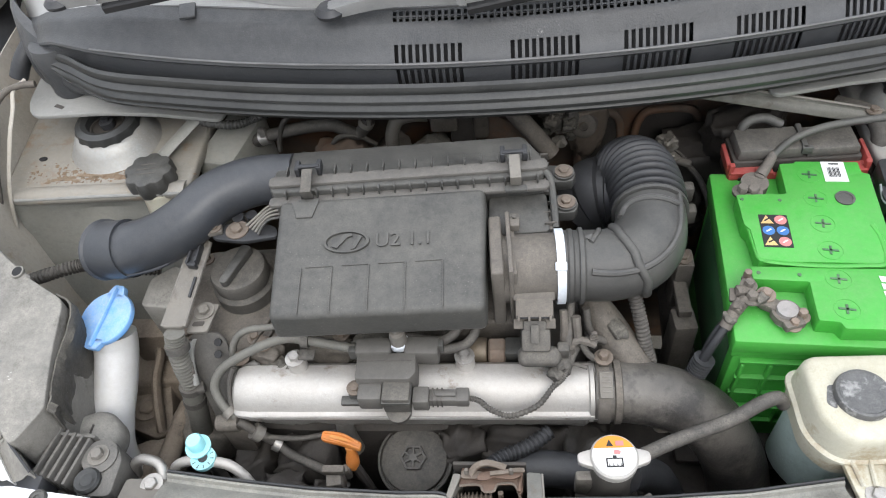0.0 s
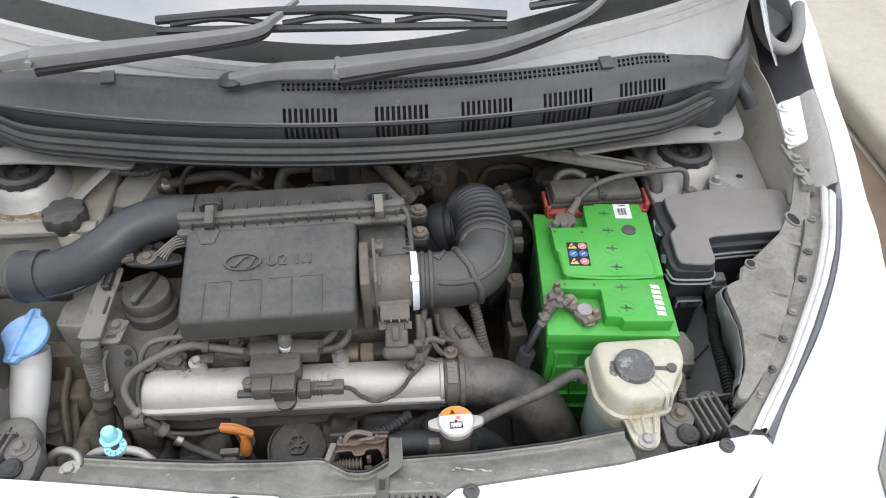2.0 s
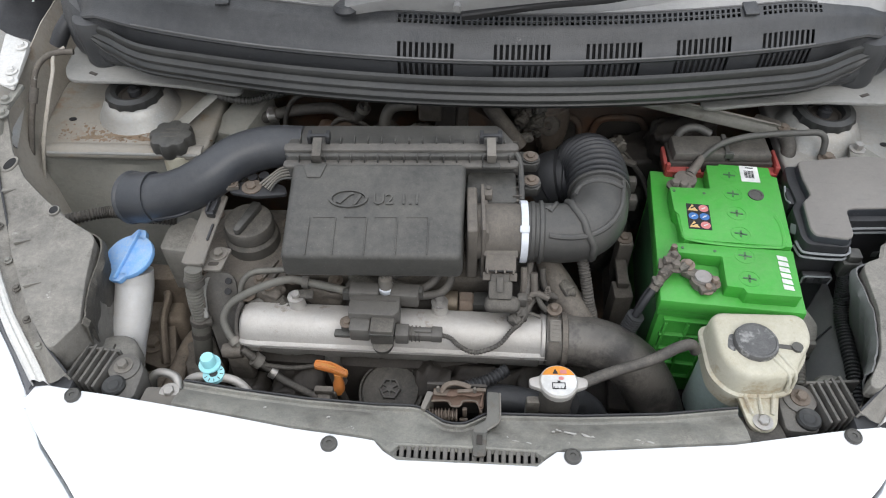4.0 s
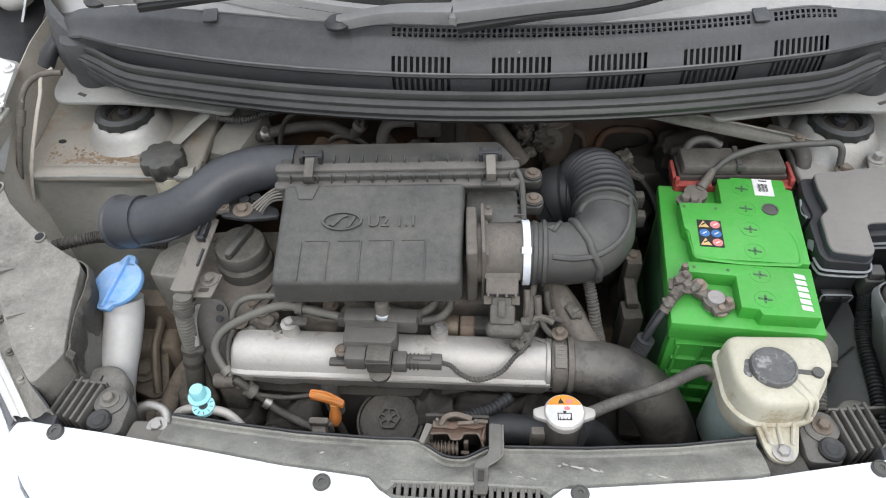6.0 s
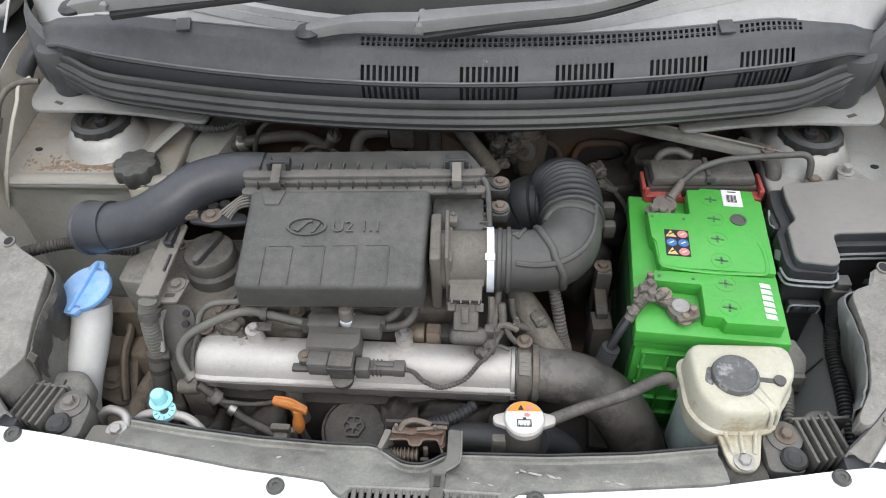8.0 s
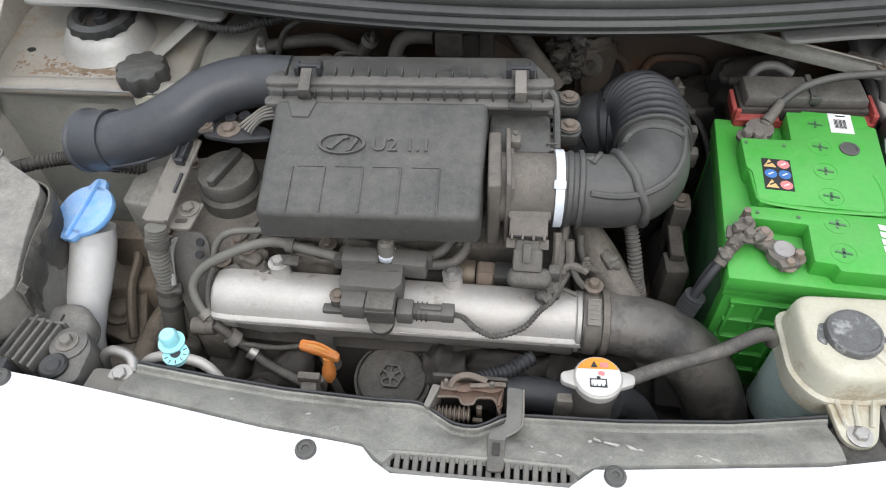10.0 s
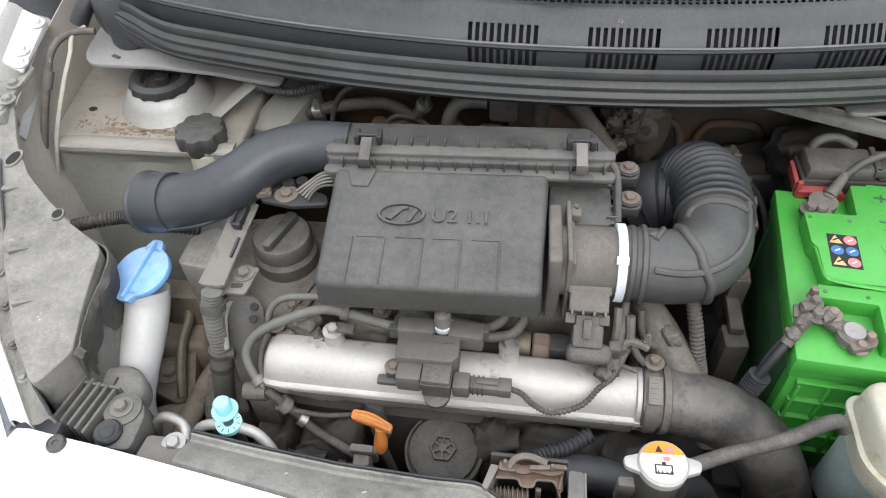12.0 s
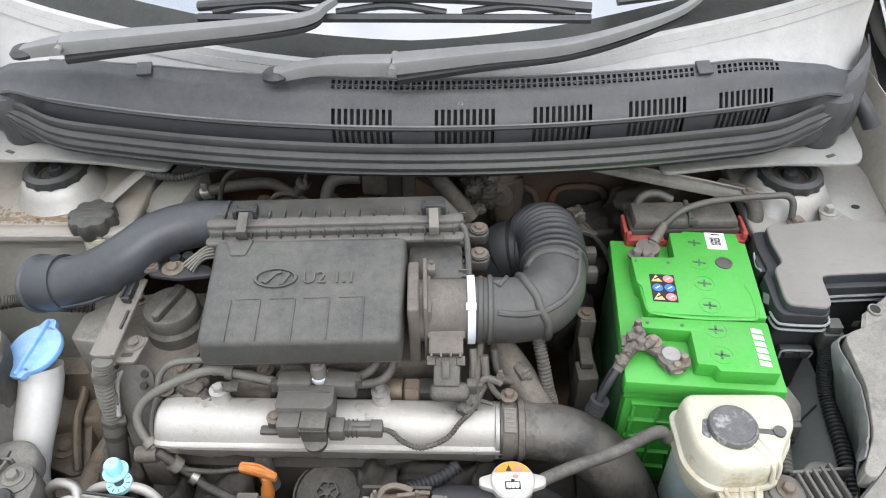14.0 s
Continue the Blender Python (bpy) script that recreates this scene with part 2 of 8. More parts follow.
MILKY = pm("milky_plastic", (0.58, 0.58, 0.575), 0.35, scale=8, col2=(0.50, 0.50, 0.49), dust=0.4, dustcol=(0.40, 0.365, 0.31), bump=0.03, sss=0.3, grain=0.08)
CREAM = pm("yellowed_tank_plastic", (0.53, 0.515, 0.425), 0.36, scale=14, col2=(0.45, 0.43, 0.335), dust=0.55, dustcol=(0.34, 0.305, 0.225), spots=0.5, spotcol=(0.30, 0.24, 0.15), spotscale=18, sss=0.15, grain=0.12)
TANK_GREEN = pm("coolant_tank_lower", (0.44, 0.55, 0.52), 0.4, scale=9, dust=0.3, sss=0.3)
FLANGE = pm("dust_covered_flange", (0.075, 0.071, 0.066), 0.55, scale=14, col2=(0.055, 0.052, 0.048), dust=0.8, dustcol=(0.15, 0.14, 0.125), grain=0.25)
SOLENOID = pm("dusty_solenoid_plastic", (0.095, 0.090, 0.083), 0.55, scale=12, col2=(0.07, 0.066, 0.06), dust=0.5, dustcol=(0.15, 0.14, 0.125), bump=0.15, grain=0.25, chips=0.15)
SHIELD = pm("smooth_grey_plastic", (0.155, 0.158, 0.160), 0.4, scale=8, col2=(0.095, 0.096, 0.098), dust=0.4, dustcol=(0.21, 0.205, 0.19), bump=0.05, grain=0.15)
# near-black for openings, holes and undersides: their shade put into the colour
VOID = pm("shade_black", (0.010, 0.010, 0.011), 0.6, scale=20, bump=0.1, grain=0.0)
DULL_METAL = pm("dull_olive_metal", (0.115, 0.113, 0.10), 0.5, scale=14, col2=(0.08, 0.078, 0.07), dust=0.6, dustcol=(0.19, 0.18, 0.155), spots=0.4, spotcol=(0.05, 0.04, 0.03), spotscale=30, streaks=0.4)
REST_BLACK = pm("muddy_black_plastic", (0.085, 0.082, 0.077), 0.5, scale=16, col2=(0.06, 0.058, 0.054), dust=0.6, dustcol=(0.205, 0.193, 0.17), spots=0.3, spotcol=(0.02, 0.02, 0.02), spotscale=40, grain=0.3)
WHITE_TIE = pm("white_nylon", (0.72, 0.76, 0.82), 0.4, scale=40, bump=0.0, grain=0.0)
LABEL_WHITE = pm("white_label", (0.78, 0.78, 0.76), 0.5, scale=40, dust=0.15, bump=0.0, grain=0.0)
LABEL_BLACK = pm("black_print", (0.02, 0.02, 0.02), 0.5, bump=0.0, grain=0.0)
LABEL_ORANGE = pm("orange_print", (0.85, 0.33, 0.03), 0.5, bump=0.0, grain=0.0)
LABEL_RED = pm("red_print", (0.7, 0.25, 0.24), 0.5, bump=0.0, grain=0.0)
LABEL_BLUE = pm("blue_print", (0.06, 0.2, 0.5), 0.5, bump=0.0, grain=0.0)
LABEL_YELLOW = pm("yellow_print", (0.72, 0.48, 0.2), 0.5, bump=0.0, grain=0.0)
COPPER = pm("corroded_copper", (0.21, 0.148, 0.11), 0.6, 0.3, scale=60, col2=(0.16, 0.125, 0.10), dust=0.5)
LEAD = pm("grey_lead", (0.34, 0.32, 0.31), 0.6, 0.4, scale=60, dust=0.3)
GLASS = pm("windscreen_glass", (0.03, 0.033, 0.035), 0.05, scale=30, ior=3.4, bump=0.0, grain=0.0)
PLATE_GREY = pm("dusty_plate_metal", (0.23, 0.23, 0.22), 0.45, scale=8, col2=(0.17, 0.17, 0.16), dust=0.5, dustcol=(0.28, 0.27, 0.245), chips=0.3, streaks=0.4)
SEAL_GREY = pm("worn_grey_rubber", (0.13, 0.133, 0.14), 0.45, scale=16, col2=(0.10, 0.102, 0.108), bump=0.1, grain=0.2)
TOWER_TOP = pm("dusty_tan_metal", (0.27, 0.26, 0.235), 0.4, scale=9, col2=(0.20, 0.185, 0.155), dust=0.5, dustcol=(0.29, 0.255, 0.205), spots=0.35, spotcol=(0.19, 0.11, 0.06), spotscale=18, chips=0.5, streaks=0.3)
RUST_PATCH = pm("flaking_rust", (0.135, 0.086, 0.052), 0.75, scale=55, col2=(0.21, 0.16, 0.11), dust=0.2, dustcol=(0.36, 0.30, 0.22), spots=0.6, spotcol=(0.11, 0.06, 0.03), spotscale=60, bump=0.9, fine=120, grain=0.4)
HINGE_WHITE = pm("dusty_white_paint", (0.72, 0.72, 0.70), 0.45, scale=14, col2=(0.60, 0.60, 0.58), dust=0.4, dustcol=(0.42, 0.40, 0.36), bump=0.1, chips=0.2)
HOUSING = pm("mud_dusted_housing", (0.165, 0.158, 0.143), 0.55, scale=11, col2=(0.085, 0.081, 0.073), dust=0.75, dustcol=(0.30, 0.285, 0.252), spots=0.55, spotcol=(0.05, 0.046, 0.04), spotscale=26, bump=0.5, fine=140, grain=0.35, chips=0.9, streaks=0.5)
LENS = pm("headlight_lens", (0.66, 0.69, 0.72), 0.1, scale=6, col2=(0.6, 0.63, 0.66), ior=1.6, bump=0.0, grain=0.0)
CAP_GREY = pm("blotched_grey_cap", (0.085, 0.085, 0.085), 0.5, scale=22, col2=(0.05, 0.05, 0.05), dust=0.5, dustcol=(0.20, 0.20, 0.195), spots=0.6, spotcol=(0.30, 0.30, 0.29), spotscale=60, grain=0.3)
CONCRETE = pm("pale_concrete", (0.46, 0.42, 0.35), 0.85, scale=1.6, col2=(0.38, 0.34, 0.28), bump=0.4, fine=60)
SOIL = pm("brown_soil", (0.17, 0.12, 0.085), 0.9, scale=4, col2=(0.12, 0.085, 0.06), bump=0.6, fine=40)

# ---- mesh helpers ----
WORLD_OF = {}


def thing(name, label, category, at=(0, 0, 0), rz=0.0, rx=0.0, ry=0.0, group="", kind=""):
    """An empty at a thing's base, to hold its parts."""
    ob = new(name)
    ob.empty_display_size = 0.02
    ob.matrix_world = pose(*at, rx, ry, rz)
    WORLD_OF[ob.name] = pose(*at, rx, ry, rz)
    return tagged(ob, label, category, group, kind)


def finish(bm, angle=38.0):
    bmesh.ops.recalc_face_normals(bm, faces=bm.faces)
    lim = radians(angle)
    for f in bm.faces:
        f.smooth = True
    for e in bm.edges:
        e.smooth = not (len(e.link_faces) == 2 and e.calc_face_angle(0.0) > lim)
    return bm


def part(name, bm, material, parent, label="", local=False, angle=38.0):
    """Links a bmesh as one mesh under a thing or a part; its numbers are the world's unless local."""
    finish(bm, angle)
    base = WORLD_OF[parent.name]
    if not local:
        bm.transform(base.inverted())
    me = bpy.data.meshes.new(name)
    bm.to_mesh(me)
    bm.free()
    me.materials.append(material)
    ob = new(name, me)
    ob.parent = parent
    WORLD_OF[ob.name] = base
    return tagged(ob, label)


def single(name, bm, material, label, category, kind="", group="", angle=38.0):
    """A thing of one mesh, in the world's numbers."""
    finish(bm, angle)
    me = bpy.data.meshes.new(name)
    bm.to_mesh(me)
    bm.free()
    me.materials.append(material)
    ob = new(name, me)
    WORLD_OF[ob.name] = Matrix()
    return tagged(ob, label, category, group, kind)


def bevelled(bm, width, segs=2, limit=25.0):
    if width > 0:
        edges = [e for e in bm.edges if len(e.link_faces) == 2 and e.calc_face_angle(0.0) > radians(limit)]
        bmesh.ops.bevel(bm, geom=edges, offset=width, segments=segs, affect="EDGES", profile=0.5, clamp_overlap=True)
    return bm


def block(size, at=(0, 0, 0), bevel=0.002, rz=0.0, rx=0.0, ry=0.0, segs=2, taper=1.0):
    """A box with rounded edges; taper scales its top."""
    bm = bmesh.new()
    bmesh.ops.create_cube(bm, size=1.0)
    for v in bm.verts:
        k = taper if v.co.z > 0 else 1.0
        v.co = Vector((v.co.x * size[0] * k, v.co.y * size[1] * k, v.co.z * size[2]))
    bmesh.ops.recalc_face_normals(bm, faces=bm.faces)
    bevelled(bm, min(bevel, min(size) * 0.45), segs)
    bm.transform(pose(*at, rx, ry, rz))
    return bm


def prism(outline, z0, z1, bevel=0.002, segs=2, inset=0.0):
    """An upright plate or block over an outline of x, y; z0 and z1 may be functions of x, y. inset draws the top in."""
    bm = bmesh.new()
    lo = z0 if callable(z0) else (lambda x, y: z0)
    hi = z1 if callable(z1) else (lambda x, y: z1)
    cx = sum(p[0] for p in outline) / len(outline)
    cy = sum(p[1] for p in outline) / len(outline)
    a = [bm.verts.new((x, y, lo(x, y))) for x, y in outline]
    c = []
    for x, y in outline:
        d = Vector((cx - x, cy - y))
        d = d.normalized() * inset if d.length > 0 else d
        c.append(bm.verts.new((x + d.x, y + d.y, hi(x, y))))
    bm.faces.new(a[::-1])
    bm.faces.new(c)
    for i in range(len(a)):
        j = (i + 1) % len(a)
        bm.faces.new((a[i], a[j], c[j], c[i]))
    bmesh.ops.recalc_face_normals(bm, faces=bm.faces)
    return bevelled(bm, bevel, segs)


def rounded(outline, r=0.01, n=4):
    """The outline with its corners rounded by about r."""
    out = []
    k = len(outline)
    for i in range(k):
        p0, p, p1 = (Vector(outline[j % k][:2]) for j in (i - 1, i, i + 1))
        a = p + (p0 - p).normalized() * min(r, (p0 - p).length * 0.45)
        b = p + (p1 - p).normalized() * min(r, (p1 - p).length * 0.45)
        for s in range(n + 1):
            u = s / n
            q = a * (1 - u) ** 2 + p * 2 * u * (1 - u) + b * u * u
            out.append((q.x, q.y))
    return out


def spline(points, n=8):
    """A smooth line through the points."""
    pts = [Vector(p) for p in points]
    if len(pts) < 3:
        return [pts[0].lerp(pts[-1], i / n) for i in range(n + 1)]
    ext = [pts[0] * 2 - pts[1], *pts, pts[-1] * 2 - pts[-2]]
    out = []
    for i in range(1, len(ext) - 2):
        p0, p1, p2, p3 = ext[i - 1:i + 3]
        for s in range(n):
            u = s / n
            out.append(0.5 * (2 * p1 + (p2 - p0) * u + (2 * p0 - 5 * p1 + 4 * p2 - p3) * u * u + (3 * p1 - p0 - 3 * p2 + p3) * u ** 3))
    out.append(pts[-1])
    return out


def tube(points, r, sides=12, n=8, caps=True, squash=1.0, bm=None):
    """A hose along a smooth line; r is a number or a function of the way along, 0 to 1."""
    line = spline(points, n)
    rad = r if callable(r) else (lambda u: r)
    bm = bm or bmesh.new()
    rings, up = [], Vector((0.13, 0.21, 0.97))
    for i, p in enumerate(line):
        d = (line[min(i + 1, len(line) - 1)] - line[max(i - 1, 0)]).normalized()
        side = d.cross(up)
        side = side.normalized() if side.length > 1e-4 else d.orthogonal().normalized()
        up = side.cross(d).normalized()
        q = rad(i / (len(line) - 1))
        rings.append([bm.verts.new(p + side * math.cos(a) * q + up * math.sin(a) * q * squash) for a in (2 * math.pi * k / sides for k in range(sides))])
    for a, b in zip(rings, rings[1:]):
        for k in range(sides):
            j = (k + 1) % sides
            bm.faces.new((a[k], a[j], b[j], b[k]))
    if caps:
        bm.faces.new(rings[0][::-1])
        bm.faces.new(rings[-1])
    return bm


def bar(points, wide, high, n=8, lean=0.0):
    """A flat-topped bar along a smooth line; wide and high are half sizes, numbers or functions of the way along."""
    line = spline(points, n)
    fw = wide if callable(wide) else (lambda u: wide)
    fh = high if callable(high) else (lambda u: high)
    rings = []
    for i, p in enumerate(line):
        d = (line[min(i + 1, len(line) - 1)] - line[max(i - 1, 0)]).normalized()
        side = d.cross(Vector((0, lean, 1.0))).normalized()
        up = side.cross(d).normalized()
        w, h = fw(i / (len(line) - 1)), fh(i / (len(line) - 1))
        rings.append([p + side * a * w + up * c * h for a, c in ((-1, -1), (-1, 0.45), (-0.86, 0.9), (-0.6, 1.0), (0.6, 1.0), (0.86, 0.9), (1, 0.45), (1, -1))])
    return loft(rings)


def along(table, u):
    """The point at a share u of the way along a line of points."""
    pts = [Vector(p) for p in table]
    lens = [(b - a).length for a, b in zip(pts, pts[1:])]
    want = u * sum(lens)
    for a, b, q in zip(pts, pts[1:], lens):
        if want <= q:
            return a.lerp(b, want / q)
        want -= q
    return pts[-1].copy()


def loft(rings):
    """A closed skin through rings of equally many points, with its ends closed."""
    bm = bmesh.new()
    vs = [[bm.verts.new(p) for p in ring] for ring in rings]
    for a, b in zip(vs, vs[1:]):
        for k in range(len(a)):
            j = (k + 1) % len(a)
            bm.faces.new((a[k], a[j], b[j], b[k]))
    bm.faces.new(vs[0][::-1])
    bm.faces.new(vs[-1])
    return bm


def ribbed(points, r, pitch=0.004, depth=0.0012, sides=10):
    """A corrugated conduit."""
    pts = [Vector(p) for p in points]
    length = sum((b - a).length for a, b in zip(pts, pts[1:]))
    n = max(2, int(length / pitch * 4 / (len(pts) - 1)))
    steps = n * (len(pts) - 1)
    return tube(points, lambda u: r + depth * (1 if int(round(u * steps)) % 4 in (0, 1) else -1), sides, n)


def lathe(profile, segs=32, m=None, bm=None, wobble=None):
    """A turned shape from a profile of radius and height."""
    bm = bm or bmesh.new()
    m = m or Matrix()
    rings = []
    for r, z in profile:
        if r < 1e-6:
            rings.append([bm.verts.new(m @ Vector((0, 0, z)))])
        else:
            ring = []
            for k in range(segs):
                a = 2 * math.pi * k / segs
                q = r * (wobble(a, r, z) if wobble else 1.0)
                ring.append(bm.verts.new(m @ Vector((q * math.cos(a), q * math.sin(a), z))))
            rings.append(ring)
    for a, b in zip(rings, rings[1:]):
        for k in range(segs):
            j = (k + 1) % segs
            if len(a) == 1 and len(b) == 1:
                continue
            if len(a) == 1:
                bm.faces.new((a[0], b[k], b[j]))
            elif len(b) == 1:
                bm.faces.new((a[k], a[j], b[0]))
            else:
                bm.faces.new((a[k], a[j], b[j], b[k]))
    if len(rings[0]) > 1:
        bm.faces.new(rings[0][::-1])
    if len(rings[-1]) > 1:
        bm.faces.new(rings[-1])
    return bm


def joined(*parts):
    """Several bmeshes in one."""
    out = parts[0]
    for b in parts[1:]:
        me = bpy.data.meshes.new("tmp")
        b.to_mesh(me)
        out.from_mesh(me)
        b.free()
        bpy.data.meshes.remove(me)
    return out


def sheet(rows, thick=0.0, skip=None):
    """A skin over rows of points, with a thickness below."""
    bm = bmesh.new()
    grid = [[bm.verts.new(p) for p in row] for row in rows]
    for i, (a, b) in enumerate(zip(grid, grid[1:])):
        for k in range(len(a) - 1):
            if not (skip and skip(i, k)):
                bm.faces.new((a[k], a[k + 1], b[k + 1], b[k]))
    bmesh.ops.recalc_face_normals(bm, faces=bm.faces)
    if sum(f.normal.z for f in bm.faces) < 0:
        bmesh.ops.reverse_faces(bm, faces=bm.faces)
    if thick:
        bmesh.ops.solidify(bm, geom=list(bm.faces), thickness=thick)
    return bm


def lump(size, at, seed=0, rz=0.0, rx=0.0, rough=0.16):
    """A cast or crusted lump: a rounded block, pushed about by noise."""
    bm = bmesh.new()
    bmesh.ops.create_cube(bm, size=1.0)
    bmesh.ops.subdivide_edges(bm, edges=list(bm.edges), cuts=8, use_grid_fill=True)
    off = Vector((seed * 3.7, seed * 1.3, seed * 2.1))
    for v in bm.verts:
        ball = v.co.normalized() * 0.62
        p = v.co.lerp(ball, 0.38)
        p += noise.noise_vector(p * 2.6 + off) * rough + noise.noise_vector(p * 6.0 + off) * rough * 0.45 + noise.noise_vector(p * 14.0 + off) * rough * 0.15
        v.co = Vector((p.x * size[0], p.y * size[1], p.z * size[2]))
    bm.transform(pose(*at, rx, 0, rz))
    return bm


def hexbolt(at, r=0.006, h=0.006, m=None, washer=True):
    """A hexagon bolt head on a washer, along z of m."""
    m = m or Matrix.Translation(at)
    bm = lathe([(0, 0), (r * 1.7, 0), (r * 1.7, 0.0015), (r * 1.2, 0.002)] if washer else [(0, 0), (r * 1.05, 0)], 20, m)
    return joined(bm, lathe([(r, 0.001), (r, h * 0.85), (r * 0.85, h), (0, h)], 6, m))


def aligned(at, direction):
    """A pose whose z runs along direction."""
    return Matrix.Translation(at) @ Vector(direction).to_track_quat("Z", "Y").to_matrix().to_4x4()


def lerp_line(table, x):
    """The value at x of a line through a table of pairs."""
    for (x0, y0), (x1, y1) in zip(table, table[1:]):
        if x <= x1:
            u = max(0.0, (x - x0) / (x1 - x0))
            return y0 + (y1 - y0) * u
    return table[-1][1]


def lettering(text, size, depth, m):
    """Raised letters in the built-in font."""
    cu = bpy.data.curves.new("letters", "FONT")
    cu.body, cu.size, cu.extrude, cu.align_x, cu.align_y, cu.resolution_u = text, size, depth, "CENTER", "CENTER", 3
    ob = new("letters", cu)
    dg = bpy.context.evaluated_depsgraph_get()
    me = bpy.data.meshes.new_from_object(ob.evaluated_get(dg))
    bm = bmesh.new()
    bm.from_mesh(me)
    bpy.data.objects.remove(ob)
    bpy.data.curves.remove(cu)
    bpy.data.meshes.remove(me)
    bm.transform(m)
    return bm


# ---- ground ----
bm = bmesh.new()
bmesh.ops.create_grid(bm, x_segments=40, y_segments=40, size=600)
single("ground", bm, CONCRETE, "pale dusty concrete ground under the parked car", "ground", "structure")
strip = block((0.86, 12.0, 0.02), (1.26, 1.5, 0.002), 0.008)
single("soil_strip", strip, SOIL, "strip of brown bare soil beside the car", "soil", "structure")

kerb = block((3.0, 16.0, 0.12), (3.20, 2.0, 0.06), 0.04, segs=4)
single("kerb", kerb, CONCRETE, "pale concrete kerb platform beyond the soil strip", "kerb", "structure")

# ---- car body ----
car = thing("hatchback_car", "white hatchback front with its engine bay open", "car", (0, 0.45, 0.0))
BUMP_BACK = [(-0.476, 0.262), (-0.463, 0.270), (-0.408, 0.2615), (-0.364, 0.2555), (-0.247, 0.237), (-0.165, 0.2235), (-0.09, 0.2155), (-0.077, 0.2135), (-0.067, 0.203), (-0.052, 0.194), (0.086, 0.195), (0.096, 0.2035), (0.106, 0.2115), (0.12, 0.2125), (0.19, 0.2205), (0.285, 0.232), (0.408, 0.259), (0.463, 0.269), (0.476, 0.261)]
LAMP_GAP = [(0.30, 0.085), (0.34, 0.12), (0.375, 0.155), (0.42, 0.197), (0.476, 0.257)]


def bumper_z(x):
    return 0.861 - 0.0155 * (x / 0.42) ** 2 - 0.9 * max(0.0, abs(x) - 0.455)


def make_bumper():
    rows = []
    xs = sorted({p[0] for p in BUMP_BACK} | {round(-0.476 + 0.952 * i / 30, 3) for i in range(31)} | {s * p[0] for p in LAMP_GAP for s in (-1, 1)})
    for x in xs:
        yb, z = lerp_line(BUMP_BACK, x), bumper_z(x)
        front = 0.055 + 0.55 * abs(x) ** 2.2
        k = 1.0 - min(1.0, max(0.0, (abs(x) - 0.27) / 0.06))
        if abs(x) > 0.30:
            front = min(max(front, lerp_line(LAMP_GAP, abs(x))), yb - 0.014)
        rows.append([(x, yb, z - 0.012), (x, yb - 0.001, z - 0.002), (x, yb - 0.004, z), (x, yb * 0.75 + front * 0.25, z + 0.003 * k), (x, yb * 0.4 + front * 0.6, z - 0.004 * k),
                     (x, front, z - 0.022 * k - 0.002), (x, front - 0.04 * k, z - 0.07), (x, front - 0.06 * k, z - 0.15), (x, front - 0.065 * k, z - 0.3), (x, front - 0.04 * k, z - 0.55), (x, front + 0.05, z - 0.66)])
    return sheet(rows, 0.003)


part("front_bumper", make_bumper(), WHITE_PAINT, car, "glossy white bumper top edge")
for x, y in ((-0.408, 0.252), (-0.121, 0.205), (0.121, 0.205), (0.409, 0.249)):
    m = Matrix.Translation((x, y, bumper_z(x) + 0.001))
    b = lathe([(0, 0.0), (0.0086, 0.0), (0.0086, 0.002), (0.0074, 0.0042), (0.0062, 0.0045), (0.0058, 0.0036), (0.003, 0.0034), (0.0026, 0.0022), (0, 0.0022)], 24, m)
    part("push_clip", b, BLACK, car, "black plastic push clip")

